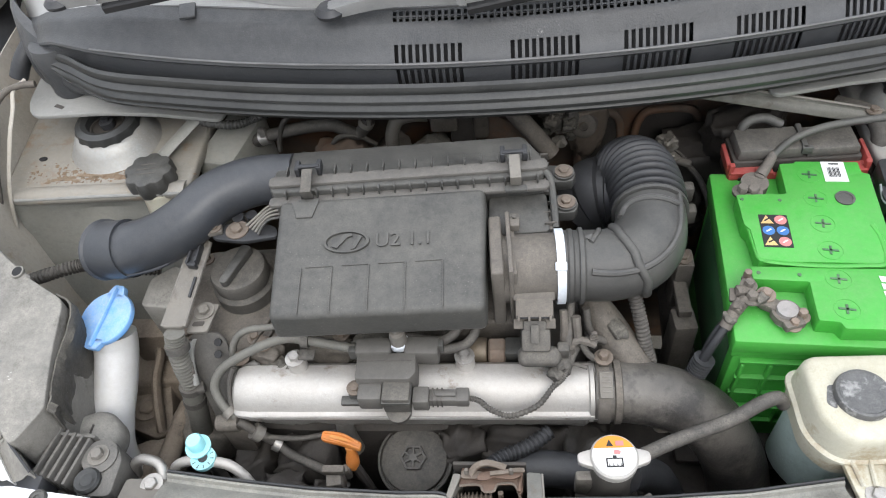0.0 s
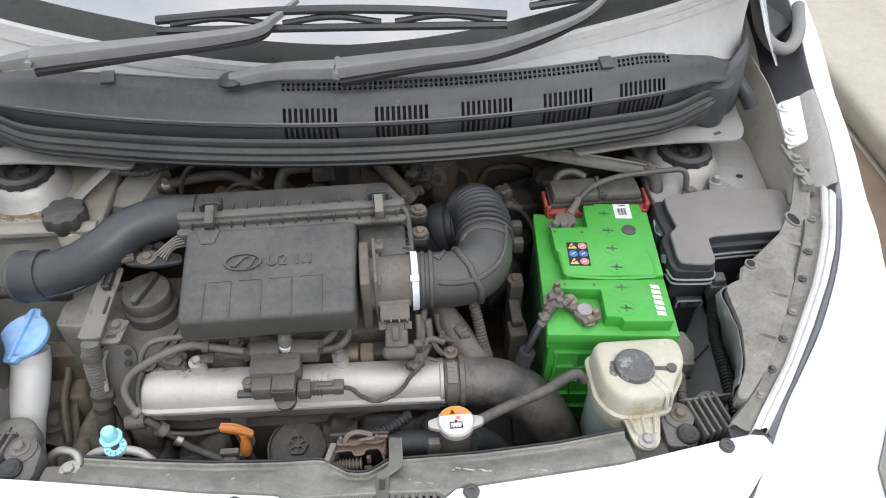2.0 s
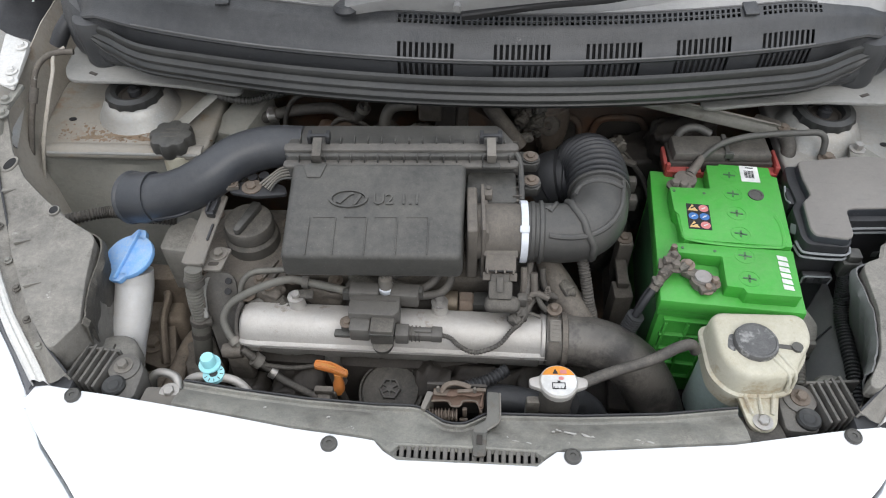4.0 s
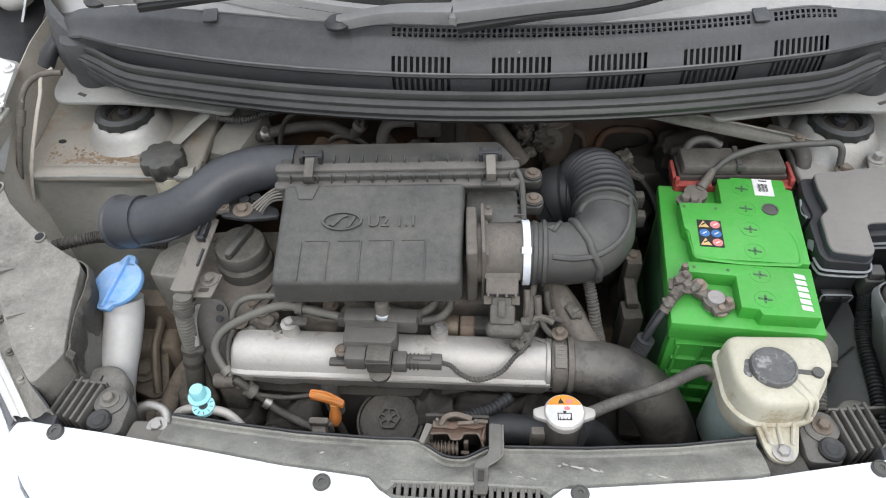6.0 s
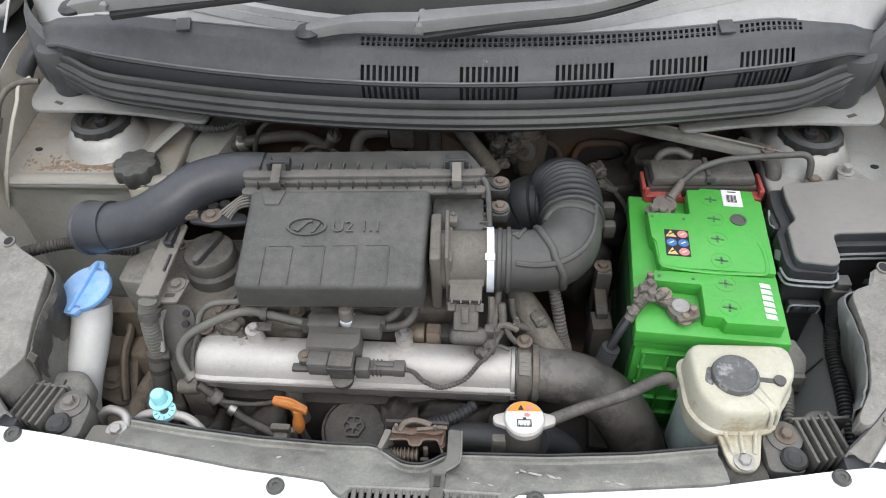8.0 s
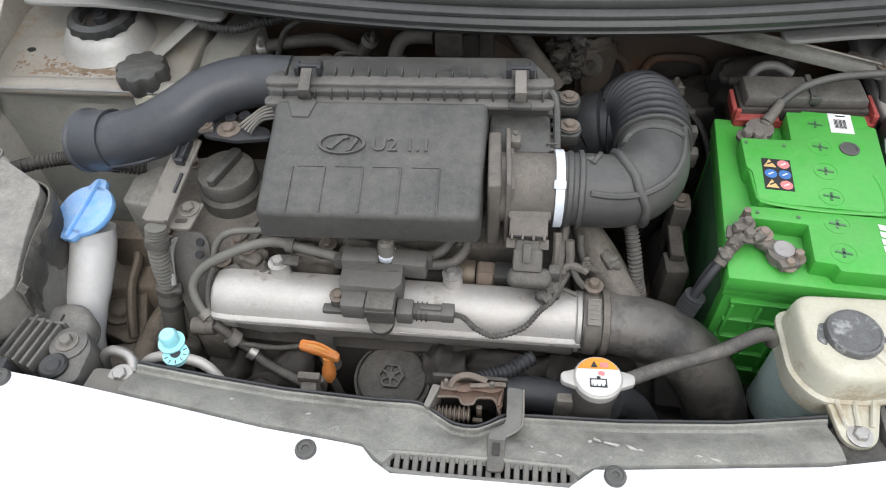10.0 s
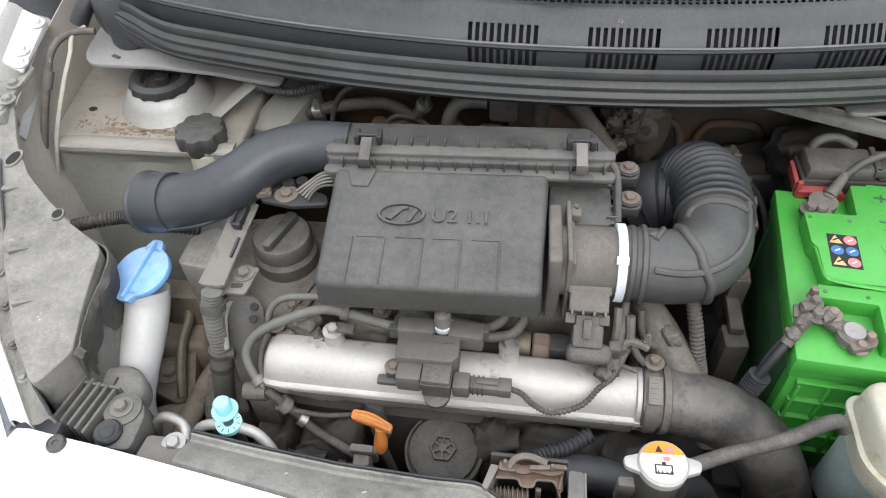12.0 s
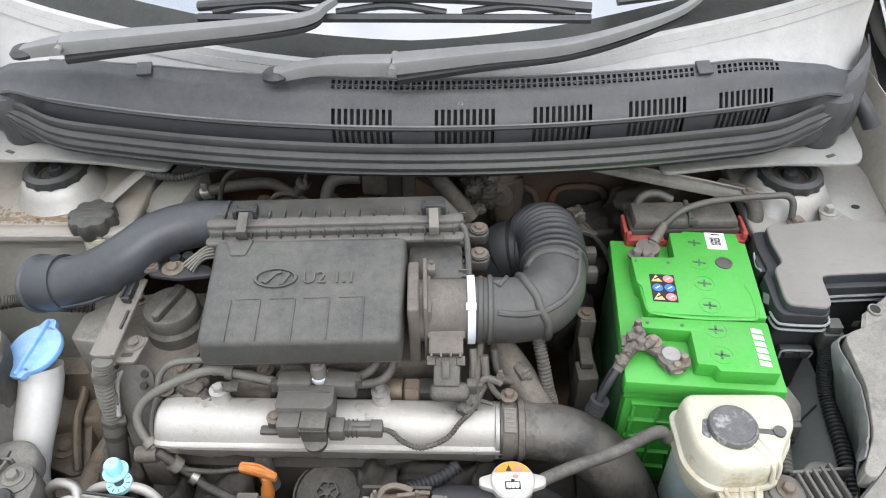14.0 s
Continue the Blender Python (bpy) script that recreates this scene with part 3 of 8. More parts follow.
for s in (-1, 1):
    inner = [(0.672, 1.10, 1.01), (0.668, 0.80, 0.992), (0.662, 0.68, 0.972), (0.648, 0.56, 0.935), (0.605, 0.45, 0.905), (0.545, 0.355, 0.888), (0.490, 0.292, 0.864), (0.462, 0.268, 0.848)]
    rim_out = [(0.735, 1.10, 1.03), (0.715, 0.92, 1.0), (0.695, 0.80, 0.975), (0.680, 0.68, 0.952), (0.658, 0.567, 0.925), (0.628, 0.49, 0.905), (0.601, 0.44, 0.895), (0.564, 0.382, 0.88), (0.529, 0.337, 0.865), (0.499, 0.30, 0.85), (0.4765, 0.264, 0.822)]
    seal_in = [(0.649, 0.567, 0.925), (0.62, 0.49, 0.905), (0.592, 0.441, 0.895), (0.554, 0.383, 0.88), (0.506, 0.317, 0.86), (0.470, 0.272, 0.836)]
    rim_in = [(0.640, 0.595, 0.925), (0.62, 0.53, 0.91), (0.599, 0.486, 0.90), (0.578, 0.447, 0.89), (0.547, 0.401, 0.88), (0.51, 0.346, 0.865), (0.467, 0.295, 0.85), (0.449, 0.272, 0.84)]
    flange = [(0.628, 0.62, 0.916), (0.601, 0.54, 0.90), (0.575, 0.488, 0.888), (0.552, 0.445, 0.876), (0.487, 0.347, 0.868), (0.456, 0.307, 0.866), (0.418, 0.272, 0.860)]
    rows = []
    for p in spline(rim_out, 4):
        x, y, z = p
        k = min(1.0, max(0.0, (y - 0.26) / 0.25))
        out = Vector((1.0, -0.95 * (1 - k), 0)).normalized()
        w = 1.0 + 1.1 * max(0.0, 1.0 - abs(y - 0.30) / 0.30)
        q = lambda d, dz: (s * (x + out.x * d), y + out.y * d, z + dz)
        rows.append([q(-0.002, -0.014), q(0.0, -0.002), q(0.004, 0.0), q(0.018 * w, -0.003), q(0.036 * w, -0.014), q(0.054 * w, -0.040), q(0.075 * w, -0.11), q(0.10 * w, -0.24), q(0.115 * w, -0.42)])
    for gx, gy in LAMP_GAP[::-1][1:]:
        out = Vector((0.72, -0.69, 0))
        z = bumper_z(gx) - 0.004
        q = lambda d, dz: (s * (gx + out.x * (d + 0.004)), gy + out.y * (d + 0.004), z + dz)
        rows.append([q(-0.002, -0.014), q(0.0, -0.002), q(0.004, 0.0), q(0.036, -0.006), q(0.074, -0.020), q(0.11, -0.050), q(0.14, -0.12), q(0.16, -0.24), q(0.16, -0.42)])
    split = next(i for i, r in enumerate(rows) if r[1][1] <= 0.375)
    part("fender", sheet(rows[:split + 1], 0.0015), WHITE_PAINT, car, "white front wing")
    lamp = part("headlight", sheet(rows[split:], 0.003), LENS, car, "clear plastic headlight lens")
    part("lamp_trim", sheet([[Vector(r[c]).lerp(Vector(r[c + 1]), u) + Vector((s * 0.002, -0.001, 0.003)) for c, u in ((5, 0.0), (5, 0.5), (6, 0.0), (6, 0.25))] for r in rows[split - 1:split + 8]], 0.002), PLATE_GREY, lamp, "grey inner lamp trim")
    # wing flange, white lip and rubber seal between the bay and the wing
    steps = [k / 28 for k in range(29)]
    fl = []
    for u in steps:
        a, b = along(flange, u), along(rim_in, u)
        fl.append([(s * (a.x + (b.x - a.x) * v), a.y + (b.y - a.y) * v, a.z + (b.z - a.z) * v + dz) for v, dz in ((0.0, -0.012), (0.02, -0.002), (0.3, -0.003), (0.55, -0.006), (0.85, -0.006), (1.0, -0.004))])
    part("wing_flange", sheet(fl, 0.002), HOUSING, car, "dusty grey wing flange")
    lip = []
    for u in steps:
        a, b = along(rim_in, u), along(seal_in, u)
        lip.append([(s * (a.x + (b.x - a.x) * v), a.y + (b.y - a.y) * v, a.z + (b.z - a.z) * v + dz) for v, dz in ((-0.05, -0.010), (0.0, 0.0), (0.18, 0.002), (0.42, 0.001), (0.5, 0.004), (0.75, 0.005), (0.95, 0.002), (1.0, -0.008))])
    part("wing_lip", sheet(lip, 0.0015), HINGE_WHITE, car, "pale stepped wing lip")
    sl = []
    for u in steps:
        a, b = along(seal_in, u), along(rim_out[4:], u)
        sl.append([(s * (a.x + (b.x - a.x) * v), a.y + (b.y - a.y) * v, a.z + (b.z - a.z) * v + dz) for v, dz in ((0.0, -0.004), (0.3, -0.002), (0.7, -0.002), (1.0, -0.005))])
    part("corner_filler", prism([(s * 0.428, 0.262), (s * 0.470, 0.258), (s * 0.486, 0.278), (s * 0.470, 0.300), (s * 0.428, 0.284)][::s], 0.78, 0.8265, 0.002), SEAL_GREY, car, "grey rubber corner filler")
    part("wing_seal", sheet(sl, 0.003), SEAL_GREY, car, "grey rubber seal along the wing")
    part("flange_edge", tube([(s * p[0], p[1], p[2] + 0.001) for p in flange], 0.0013, 8, 6, squash=0.7), DARK_RUBBER, car, "black edge line of the wing flange")
    for k, u in enumerate((0.05, 0.16, 0.30, 0.41, 0.55, 0.66, 0.78, 0.88)):
        a, b = along(flange, u), along(rim_in, u)
        c = a.lerp(b, 0.45)
        part("flange_bolt", lathe([(0, 0), (0.0055, 0), (0.0052, 0.0015), (0.0032, 0.002), (0.0028, 0.004), (0, 0.0045)], 14, Matrix.Translation((s * c.x, c.y, c.z - 0.003))), (BLACK_DUSTY, PANEL, BLACK_DUSTY)[k % 3], car)
    # gutter behind the lip, towards the windscreen pillar
    for y0, y1, mt, lab in ((0.595, 0.77, SILVER_PAINT, "pale dusty gutter beside the hinge"), (0.77, 1.06, DARK_RUBBER, "black rubber gutter below the pillar")):
        gr = []
        for k in range(7):
            y = y0 + (y1 - y0) * k / 6
            xo, zo = lerp_line([(p[1], p[0]) for p in rim_out[::-1]], y), lerp_line([(p[1], p[2]) for p in rim_out[::-1]], y)
            gr.append([(s * (xo - 0.058), y, zo - 0.04), (s * (xo - 0.045), y, zo - 0.024), (s * (xo - 0.022), y, zo - 0.018), (s * (xo - 0.010), y, zo - 0.006), (s * (xo - 0.001), y, zo - 0.003)])
        part("wing_gutter", sheet(gr, 0.002), mt, car, lab)
    part("pillar_foot", tube([(s * 0.676, 1.0, 1.0), (s * 0.650, 0.905, 0.998), (s * 0.652, 0.858, 0.992), (s * 0.672, 0.846, 0.992), (s * 0.700, 0.88, 1.0), (s * 0.726, 0.95, 1.01)], 0.010, 12, 6), PLATE_GREY, car, "pale rounded foot of the windscreen pillar")
    part("quarter_insert", prism([(s * 0.66, 0.875), (s * 0.71, 0.92), (s * 0.69, 1.0), (s * 0.665, 0.98)][::s], 0.985, 0.996, 0.002), DARK_RUBBER, car, "black triangular pillar insert")
    tyre = lathe([(0.17, -0.08), (0.26, -0.085), (0.275, -0.06), (0.278, 0.0), (0.275, 0.06), (0.26, 0.085), (0.17, 0.08)], 40, pose(s * 0.66, 0.50, 0.279, 0, 90, 0))
    part("front_tyre", tyre, DARK, car, "black rubber tyre")
    strip_z = lambda x, y: 0.880 + 0.25 * (y - 0.47) + 0.45 * max(0.0, y - 0.54)
    x_out = [(0.465, 0.587), (0.505, 0.600), (0.545, 0.612), (0.60, 0.622), (0.622, 0.624)]
    x_in = [(0.465, 0.492), (0.487, 0.500), (0.498, 0.520), (0.535, 0.567), (0.565, 0.588), (0.605, 0.600), (0.622, 0.604)]
    srows = []
    for k in range(17):
        y = 0.465 + 0.157 * k / 16
        a, b = lerp_line(x_in, y), lerp_line(x_out, y)
        srows.append([(s * (a + (b - a) * u), y, strip_z(0, y) - (0.003 if u in (0.0, 1.0) else 0.0)) for u in (0.0, 0.04, 0.35, 0.65, 0.96, 1.0)])
    wst = part("wing_strip", sheet(srows, 0.003), HOUSING, car, "dirty grey strip along the wing edge")
    for hx, hy, rx, ry in ((0.588, 0.548, 0.010, 0.0045), (0.512, 0.487, 0.006, 0.0052)):
        ring = lambda k: [(s * hx + rx * k * math.cos(a) * 0.82 + s * ry * k * math.sin(a) * 0.57, hy - s * (rx * k * math.cos(a) * 0.57) + ry * k * math.sin(a) * 0.82) for a in (2 * math.pi * q / 20 for q in range(20))]
        part("hole_rim", prism(ring(1.25), lambda x, y: strip_z(x, y) - 0.001, lambda x, y: strip_z(x, y) + 0.0030, 0.0006), HOUSING, wst)
        # no hole is cut: a black disc stands for its shade
        part("hole_shade", prism(ring(0.95), lambda x, y: strip_z(x, y), lambda x, y: strip_z(x, y) + 0.0034, 0), VOID, wst)
    # apron beside the bay
    rows = []
    for y in (0.24, 0.32, 0.42, 0.52, 0.62, 0.72, 0.80, 0.88):
        xe = lerp_line([(p[1], p[0]) for p in inner[::-1]], y) - 0.035
        ze = lerp_line([(p[1], p[2]) for p in inner[::-1]], y) - 0.035
        rows.append([(s * xe, y, ze), (s * (xe - 0.012), y, ze - 0.05), (s * (xe - 0.03), y, ze - 0.12), (s * (xe - 0.06), y, 0.70), (s * (xe - 0.08), y, 0.55), (s * (xe - 0.09), y, 0.30)])
    part("inner_apron", sheet(rows, 0.002), APRON, car, "dusty inner wing panel")
    # strut tower shelf and dome
    si = 0.36 if s < 0 else 0.425
    shelf = rounded([(s * si, 0.615), (s * 0.60, 0.612), (s * 0.615, 0.78), (s * si, 0.80)][::s], 0.03)
    part("tower_shelf", prism(shelf, 0.858, lambda x, y: 0.872 + 0.03 * (y - 0.61), 0.004, 3), TOWER_TOP if s < 0 else SILVER_PAINT, car, "dusty strut tower shelf" if s < 0 else "pale silver strut tower shelf")
    fr = [[(s * x, 0.618, 0.864), (s * x, 0.616 + 0.01 * math.cos((x - 0.47) * 14), 0.84), (s * x, 0.606, 0.80), (s * x, 0.575, 0.72), (s * x, 0.53, 0.62)] for x in (si, 0.44, 0.48, 0.52, 0.56, 0.595)]
    part("shelf_lip", tube([(s * (si + 0.01), 0.614, 0.871), (s * 0.48, 0.612, 0.872), (s * 0.580, 0.611, 0.8705)], 0.0022, 8, 4), PLATE_GREY, car, "pale seam lip")
    if s < 0:
        rng_r = random.Random(5)
        flakes = [(-0.478, 0.648, 0.030, 0.009), (-0.528, 0.644, 0.016, 0.006), (-0.452, 0.642, 0.014, 0.004)]
        flakes += [(max(-0.575, rng_r.gauss(-0.500, 0.040)), min(0.674, max(0.637, rng_r.gauss(0.650, 0.011))), 0.0008 + 0.0050 * rng_r.random() ** 3, 0.0006 + 0.0032 * rng_r.random() ** 3) for _ in range(190)]
        patches = []
        for bx, by, bw, bh in flakes:
            ol = []
            for k in range(28 if bw > 0.01 else 9):
                a = 2 * math.pi * k / (28 if bw > 0.01 else 9)
                q = 0.8 + 0.6 * noise.noise(Vector((math.cos(a) * 2.3 + bx * 90, math.sin(a) * 2.3, by * 70))) + 0.35 * noise.noise(Vector((math.cos(a) * 7 + bx * 50, math.sin(a) * 7, 1.3)))
                ol.append((bx + bw * q * math.cos(a), by + bh * q * math.sin(a)))
            patches.append(prism(ol, lambda x, y: 0.8705 + 0.03 * (y - 0.61), lambda x, y: 0.8724 + 0.03 * (y - 0.61), 0))
        tagged(part("rust_stain", joined(*patches), RUST_PATCH, car, "scattered flaking rust on the shelf"), kind="stuff")
        part("shelf_roll", tube([(-0.365, 0.626, 0.866), (-0.46, 0.624, 0.8665), (-0.55, 0.622, 0.8665), (-0.582, 0.624, 0.864)], 0.0135, 14, 5, squash=0.75), TOWER_TOP, car, "rolled front edge of the shelf")
    part("tower_front", sheet(fr, 0.002), TOWER, car, "grey-green tower front wall")
    tc = Matrix.Translation((-0.479 if s < 0 else 0.487, 0.708, 0.872))
    part("strut_dome", lathe([(0.064, -0.004), (0.057, 0.004), (0.050, 0.016), (0.044, 0.026), (0.040, 0.028), (0.0, 0.028)], 48, tc), SILVER_PAINT, car, "silver domed strut top")
    part("strut_ring", lathe([(0.030, 0.026), (0.0385, 0.026), (0.040, 0.030), (0.0385, 0.038), (0.031, 0.041), (0.025, 0.038), (0.023, 0.028)], 72, tc, wobble=lambda a, r, z: 1 + (0.045 * max(-0.2, math.cos(14 * a)) if z < 0.036 and r > 0.03 else 0)), RUBBER, car, "black rubber strut mount")
    part("strut_hub", lathe([(0.025, 0.026), (0.025, 0.030), (0.021, 0.0305), (0.019, 0.0285), (0, 0.0285)], 32, tc), DARK, car, "dark strut hub")
    part("strut_nut", lathe([(0.0, 0.028), (0.009, 0.028), (0.009, 0.037), (0.005, 0.038), (0.005, 0.042), (0, 0.042)], 18, tc), DARK_RUBBER, car)
    # bonnet hinge plate
    part("hinge_plate", prism(rounded([(s * 0.597, 0.633), (s * 0.632, 0.650), (s * 0.660, 0.752), (s * 0.618, 0.732)][::s], 0.005), 0.957, lambda x, y: 0.962 + 0.06 * (y - 0.66), 0.0015), HINGE_WHITE, car, "bright white bonnet hinge plate")
    for hx, hy in ((0.622, 0.720), (0.614, 0.667), (0.604, 0.645)):
        part("hinge_bolt", hexbolt((s * hx, hy, 0.963 + 0.06 * (hy - 0.66)), 0.0050), HINGE_WHITE, car)

for s in (-1, 1):
    # ridge and washer hose on the one inner wing, shelf holes, hinge arm
    if s < 0:
        part("wing_ridge", tube([(s * 0.572, 0.735, 0.958), (s * 0.581, 0.717, 0.955), (s * 0.574, 0.690, 0.947), (s * 0.572, 0.655, 0.93), (s * 0.584, 0.617, 0.88), (s * 0.60, 0.60, 0.82)], 0.0028, 10, 6, squash=0.6), APRON, car, "pressed ridge of the inner wing")
    if s < 0:
        wh = part("washer_hose", tube([(s * 0.555, 0.726, 0.957), (s * 0.575, 0.722, 0.958), (s * 0.592, 0.712, 0.955), (s * 0.600, 0.692, 0.946), (s * 0.601, 0.667, 0.925), (s * 0.606, 0.638, 0.89), (s * 0.61, 0.61, 0.85)], 0.0042, 10, 6), GRIME, car, "thin dusty grey washer hose")
    if s < 0:
        part("hose_joint", tube([(s * 0.6, 0.675, 0.932), (s * 0.602, 0.660, 0.917)], 0.006, 10, 3), MAF_BROWN, wh)
    for x, y, r in ((0.570, 0.680, 0.0055), (0.485, 0.664, 0.0028)):
        part("shelf_hole", lathe([(r, -0.001), (r, 0.0008), (0, 0.0008)], 16, Matrix.Translation((s * x, y, 0.8722 + 0.03 * (y - 0.61))) @ Matrix.Diagonal((1.0, 0.7, 1, 1))), VOID, car)
    part("hinge_arm", joined(block((0.012, 0.075, 0.007), (s * 0.606, 0.615, 0.945), 0.0025, rz=s * 14, rx=14), block((0.018, 0.020, 0.03), (s * 0.612, 0.590, 0.925), 0.004), hexbolt((s * 0.606, 0.622, 0.950), 0.0055), hexbolt((s * 0.604, 0.600, 0.945), 0.0055)), PANEL, car, "dusty steel hinge arm")

# headlight housings that close the bay towards the lamps
for s, o in ((-1, [(-0.508, 0.487), (-0.447, 0.452), (-0.436, 0.39), (-0.424, 0.342), (-0.420, 0.330), (-0.440, 0.290), (-0.482, 0.335), (-0.543, 0.425), (-0.583, 0.50)]),
             (1, [(0.468, 0.455), (0.530, 0.482), (0.585, 0.530), (0.585, 0.50), (0.535, 0.415), (0.482, 0.335), (0.440, 0.290), (0.428, 0.295), (0.454, 0.335), (0.468, 0.39)])):
    hs = part("lamp_housing", prism(rounded(o, 0.012), 0.852 if s > 0 else 0.70, lambda x, y: 0.872 + 0.05 * (y - 0.27), 0.005, 3), HOUSING, car, "dusty grey plastic headlight housing")
    inner_edge = [(-0.470, 0.466), (-0.447, 0.452), (-0.4375, 0.42), (-0.4355, 0.39), (-0.428, 0.355), (-0.4235, 0.340), (-0.421, 0.328)] if s < 0 else [(0.530, 0.4815), (0.490, 0.4655), (0.4675, 0.452), (0.4675, 0.42), (0.4675, 0.39), (0.461, 0.36), (0.4535, 0.335), (0.440, 0.312)]
    wr = []
    for k, p in enumerate(spline([(x, y, 0.0) for x, y in inner_edge], 4)):
        jag = 0.006 * noise.noise(Vector((k * 0.7, s, 0.3)))
        under = 1.0 if s > 0 else 0.25
        wr.append([(p.x - s * (0.0015 + 0.5 * abs(jag)), p.y, 0.872), (p.x - s * (0.005 + jag), p.y, 0.865), (p.x - s * (0.001 - jag), p.y, 0.848), (p.x + s * (0.012 * under + 0.5 * jag), p.y, 0.82), (p.x + s * (0.026 * under + jag), p.y, 0.78), (p.x + s * 0.040 * under, p.y, 0.72), (p.x + s * 0.045 * under, p.y, 0.62)])
    part("inner_wall", sheet(wr, 0.002), SHIELD if s > 0 else MUD, hs, "mud-caked black inner side")
    top_z = lambda y: max(0.872 + 0.05 * (y - 0.27), 0.880 + 0.25 * (y - 0.47) + 0.45 * max(0.0, y - 0.54) if y > 0.47 else 0.0)
    for qx, qy in ((0.617, 0.606), (0.612, 0.582), (0.584, 0.512), (0.538, 0.436), (0.500, 0.374)):
        tz = top_z(qy)
        part("edge_tab", prism([(s * (qx + 0.003), qy + 0.003), (s * (qx + 0.002), qy - 0.004), (s * (qx - 0.015), qy + 0.006)][::s], tz - 0.001, lambda x, y: tz + 0.001 + 0.22 * max(0.0, s * x - qx + 0.015), 0.0004), HOUSING, hs)

# firewall and deep bay
part("firewall", sheet([[(x, y, z) for z, y in ((0.95, 0.80), (0.90, 0.80), (0.80, 0.805), (0.7, 0.81), (0.5, 0.82), (0.2, 0.84))] for x in (-0.52, -0.4, -0.2, 0.0, 0.2, 0.4, 0.52)], 0.004), FIREWALL_M, car, "stained brown firewall")
part("plenum_tray", sheet([[(x, y, z) for y, z in ((0.645 + 0.28 * x * x, 0.968), (0.66 + 0.28 * x * x, 0.955), (0.74, 0.948), (0.80, 0.945), (0.83, 0.99), (0.86, 1.04))] for x in (-0.50, -0.4, -0.3, -0.15, 0.0, 0.15, 0.3, 0.4, 0.50)], 0.003), DARK, car)
for x, w in ((0.146, 0.056), (0.235, 0.084)):
    # flat dark patch: the recess is not hollow, only its shade is painted
    rc = prism(rounded([(-w / 2, -0.06), (w / 2, -0.06), (w / 2, 0.045), (-w / 2, 0.045)], 0.018, 5), 0.0, 0.004, 0.0015)
    rc.transform(pose(x, 0.7965, 0.770, 90, 0, 0))
    part("recess_shade", rc, DARK, car)
    arch = [(x - w / 2, 0.793, 0.72), (x - w / 2, 0.793, 0.775), (x - w / 2 + 0.006, 0.793, 0.806), (x - w / 2 + 0.022, 0.793, 0.817), (x + w / 2 - 0.022, 0.793, 0.817), (x + w / 2 - 0.006, 0.793, 0.806), (x + w / 2, 0.793, 0.775), (x + w / 2, 0.793, 0.72)]
    part("recess_lip", tube(arch, 0.0055, 10, 5), FIREWALL_M, car, "rust-brown pressed lip")
part("firewall_shield", block((0.23, 0.012, 0.035), (0.19, 0.793, 0.905), 0.006), FIREWALL_M, car, "rust-brown pressed heat shield")
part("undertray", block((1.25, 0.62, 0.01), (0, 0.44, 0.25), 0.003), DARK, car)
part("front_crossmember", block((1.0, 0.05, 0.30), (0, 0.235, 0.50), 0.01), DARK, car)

# shelf of sheet metal below the cowl ends
for s in (-1, 1):
    o = rounded([(s * 0.31, 0.672), (s * 0.40, 0.6895), (s * 0.47, 0.696), (s * 0.560, 0.694), (s * 0.576, 0.72), (s * 0.585, 0.80), (s * 0.31, 0.80)][::s], 0.015)
    part("cowl_end_plate", prism(o, 0.926, 0.932, 0.002), PLATE_GREY, car, "pale dusty sheet metal plate")
    sx = block((0.013, 0.005, 0.001), (s * 0.530, 0.711, 0.9322), 0, rz=s * 25)
    part("plate_slot", sx, DARK, car)

# ---- radiator support panel ----
SUP_BACK = [(-0.300, 0.283), (-0.234, 0.275), (-0.160, 0.268), (-0.081, 0.265), (-0.045, 0.2655), (-0.035, 0.264), (-0.022, 0.256), (-0.010, 0.249), (0.000, 0.247), (0.012, 0.2475), (0.022, 0.252), (0.034, 0.259), (0.046, 0.2605), (0.136, 0.263), (0.225, 0.270), (0.305, 0.282)]
support = thing("radiator_support", "dusty grey plastic panel over the radiator with grille slots", "radiator panel", (0, 0.23, 0.78))
xs = sorted({p[0] for p in SUP_BACK} | {-0.300 + 0.605 * i / 44 for i in range(45)} | {-0.060, 0.094})


def slot_zone(x):
    return -0.0595 < x < 0.0935


rows = []
for x in xs:
    yb, yf = lerp_line(SUP_BACK, x), lerp_line(BUMP_BACK, x) + 0.004
    zf = bumper_z(x) - 0.006
    if slot_zone(x):
        yf = 0.2135
        zf = 0.850
    rows.append([(x, yb + 0.004, 0.812), (x, yb + 0.003, 0.830), (x, yb + 0.001, 0.8325), (x, yb - 0.001, 0.8325), (x, yb - 0.003, 0.8295), (x, yb - 0.006, 0.8295), (x, yb * 0.6 + yf * 0.4, 0.833 + 0.3 * (zf - 0.833)), (x, yb * 0.25 + yf * 0.75, 0.833 + 0.8 * (zf - 0.833)), (x, yf, zf), (x, yf - 0.003, zf - 0.004)])
part("cover_panel", sheet(rows, 0.002), PANEL, support, "dusty scratched grey top panel")
part("rubber_edge", tube([(x, lerp_line(SUP_BACK, x) + 0.003, 0.8330) for x in xs[::2]], 0.0013, 8, 3), DARK_RUBBER, support, "black rubber edge strip")
for i in range(21):
    x = -0.0565 + i * 0.00735
    part("grille_slat", block((0.0048, 0.018, 0.006), (x, 0.2055, 0.846), 0.0012, rx=8), REST_BLACK, support)
# near-black backing paints the shade inside the slots
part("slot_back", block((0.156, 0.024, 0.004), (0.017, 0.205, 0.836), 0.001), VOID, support)
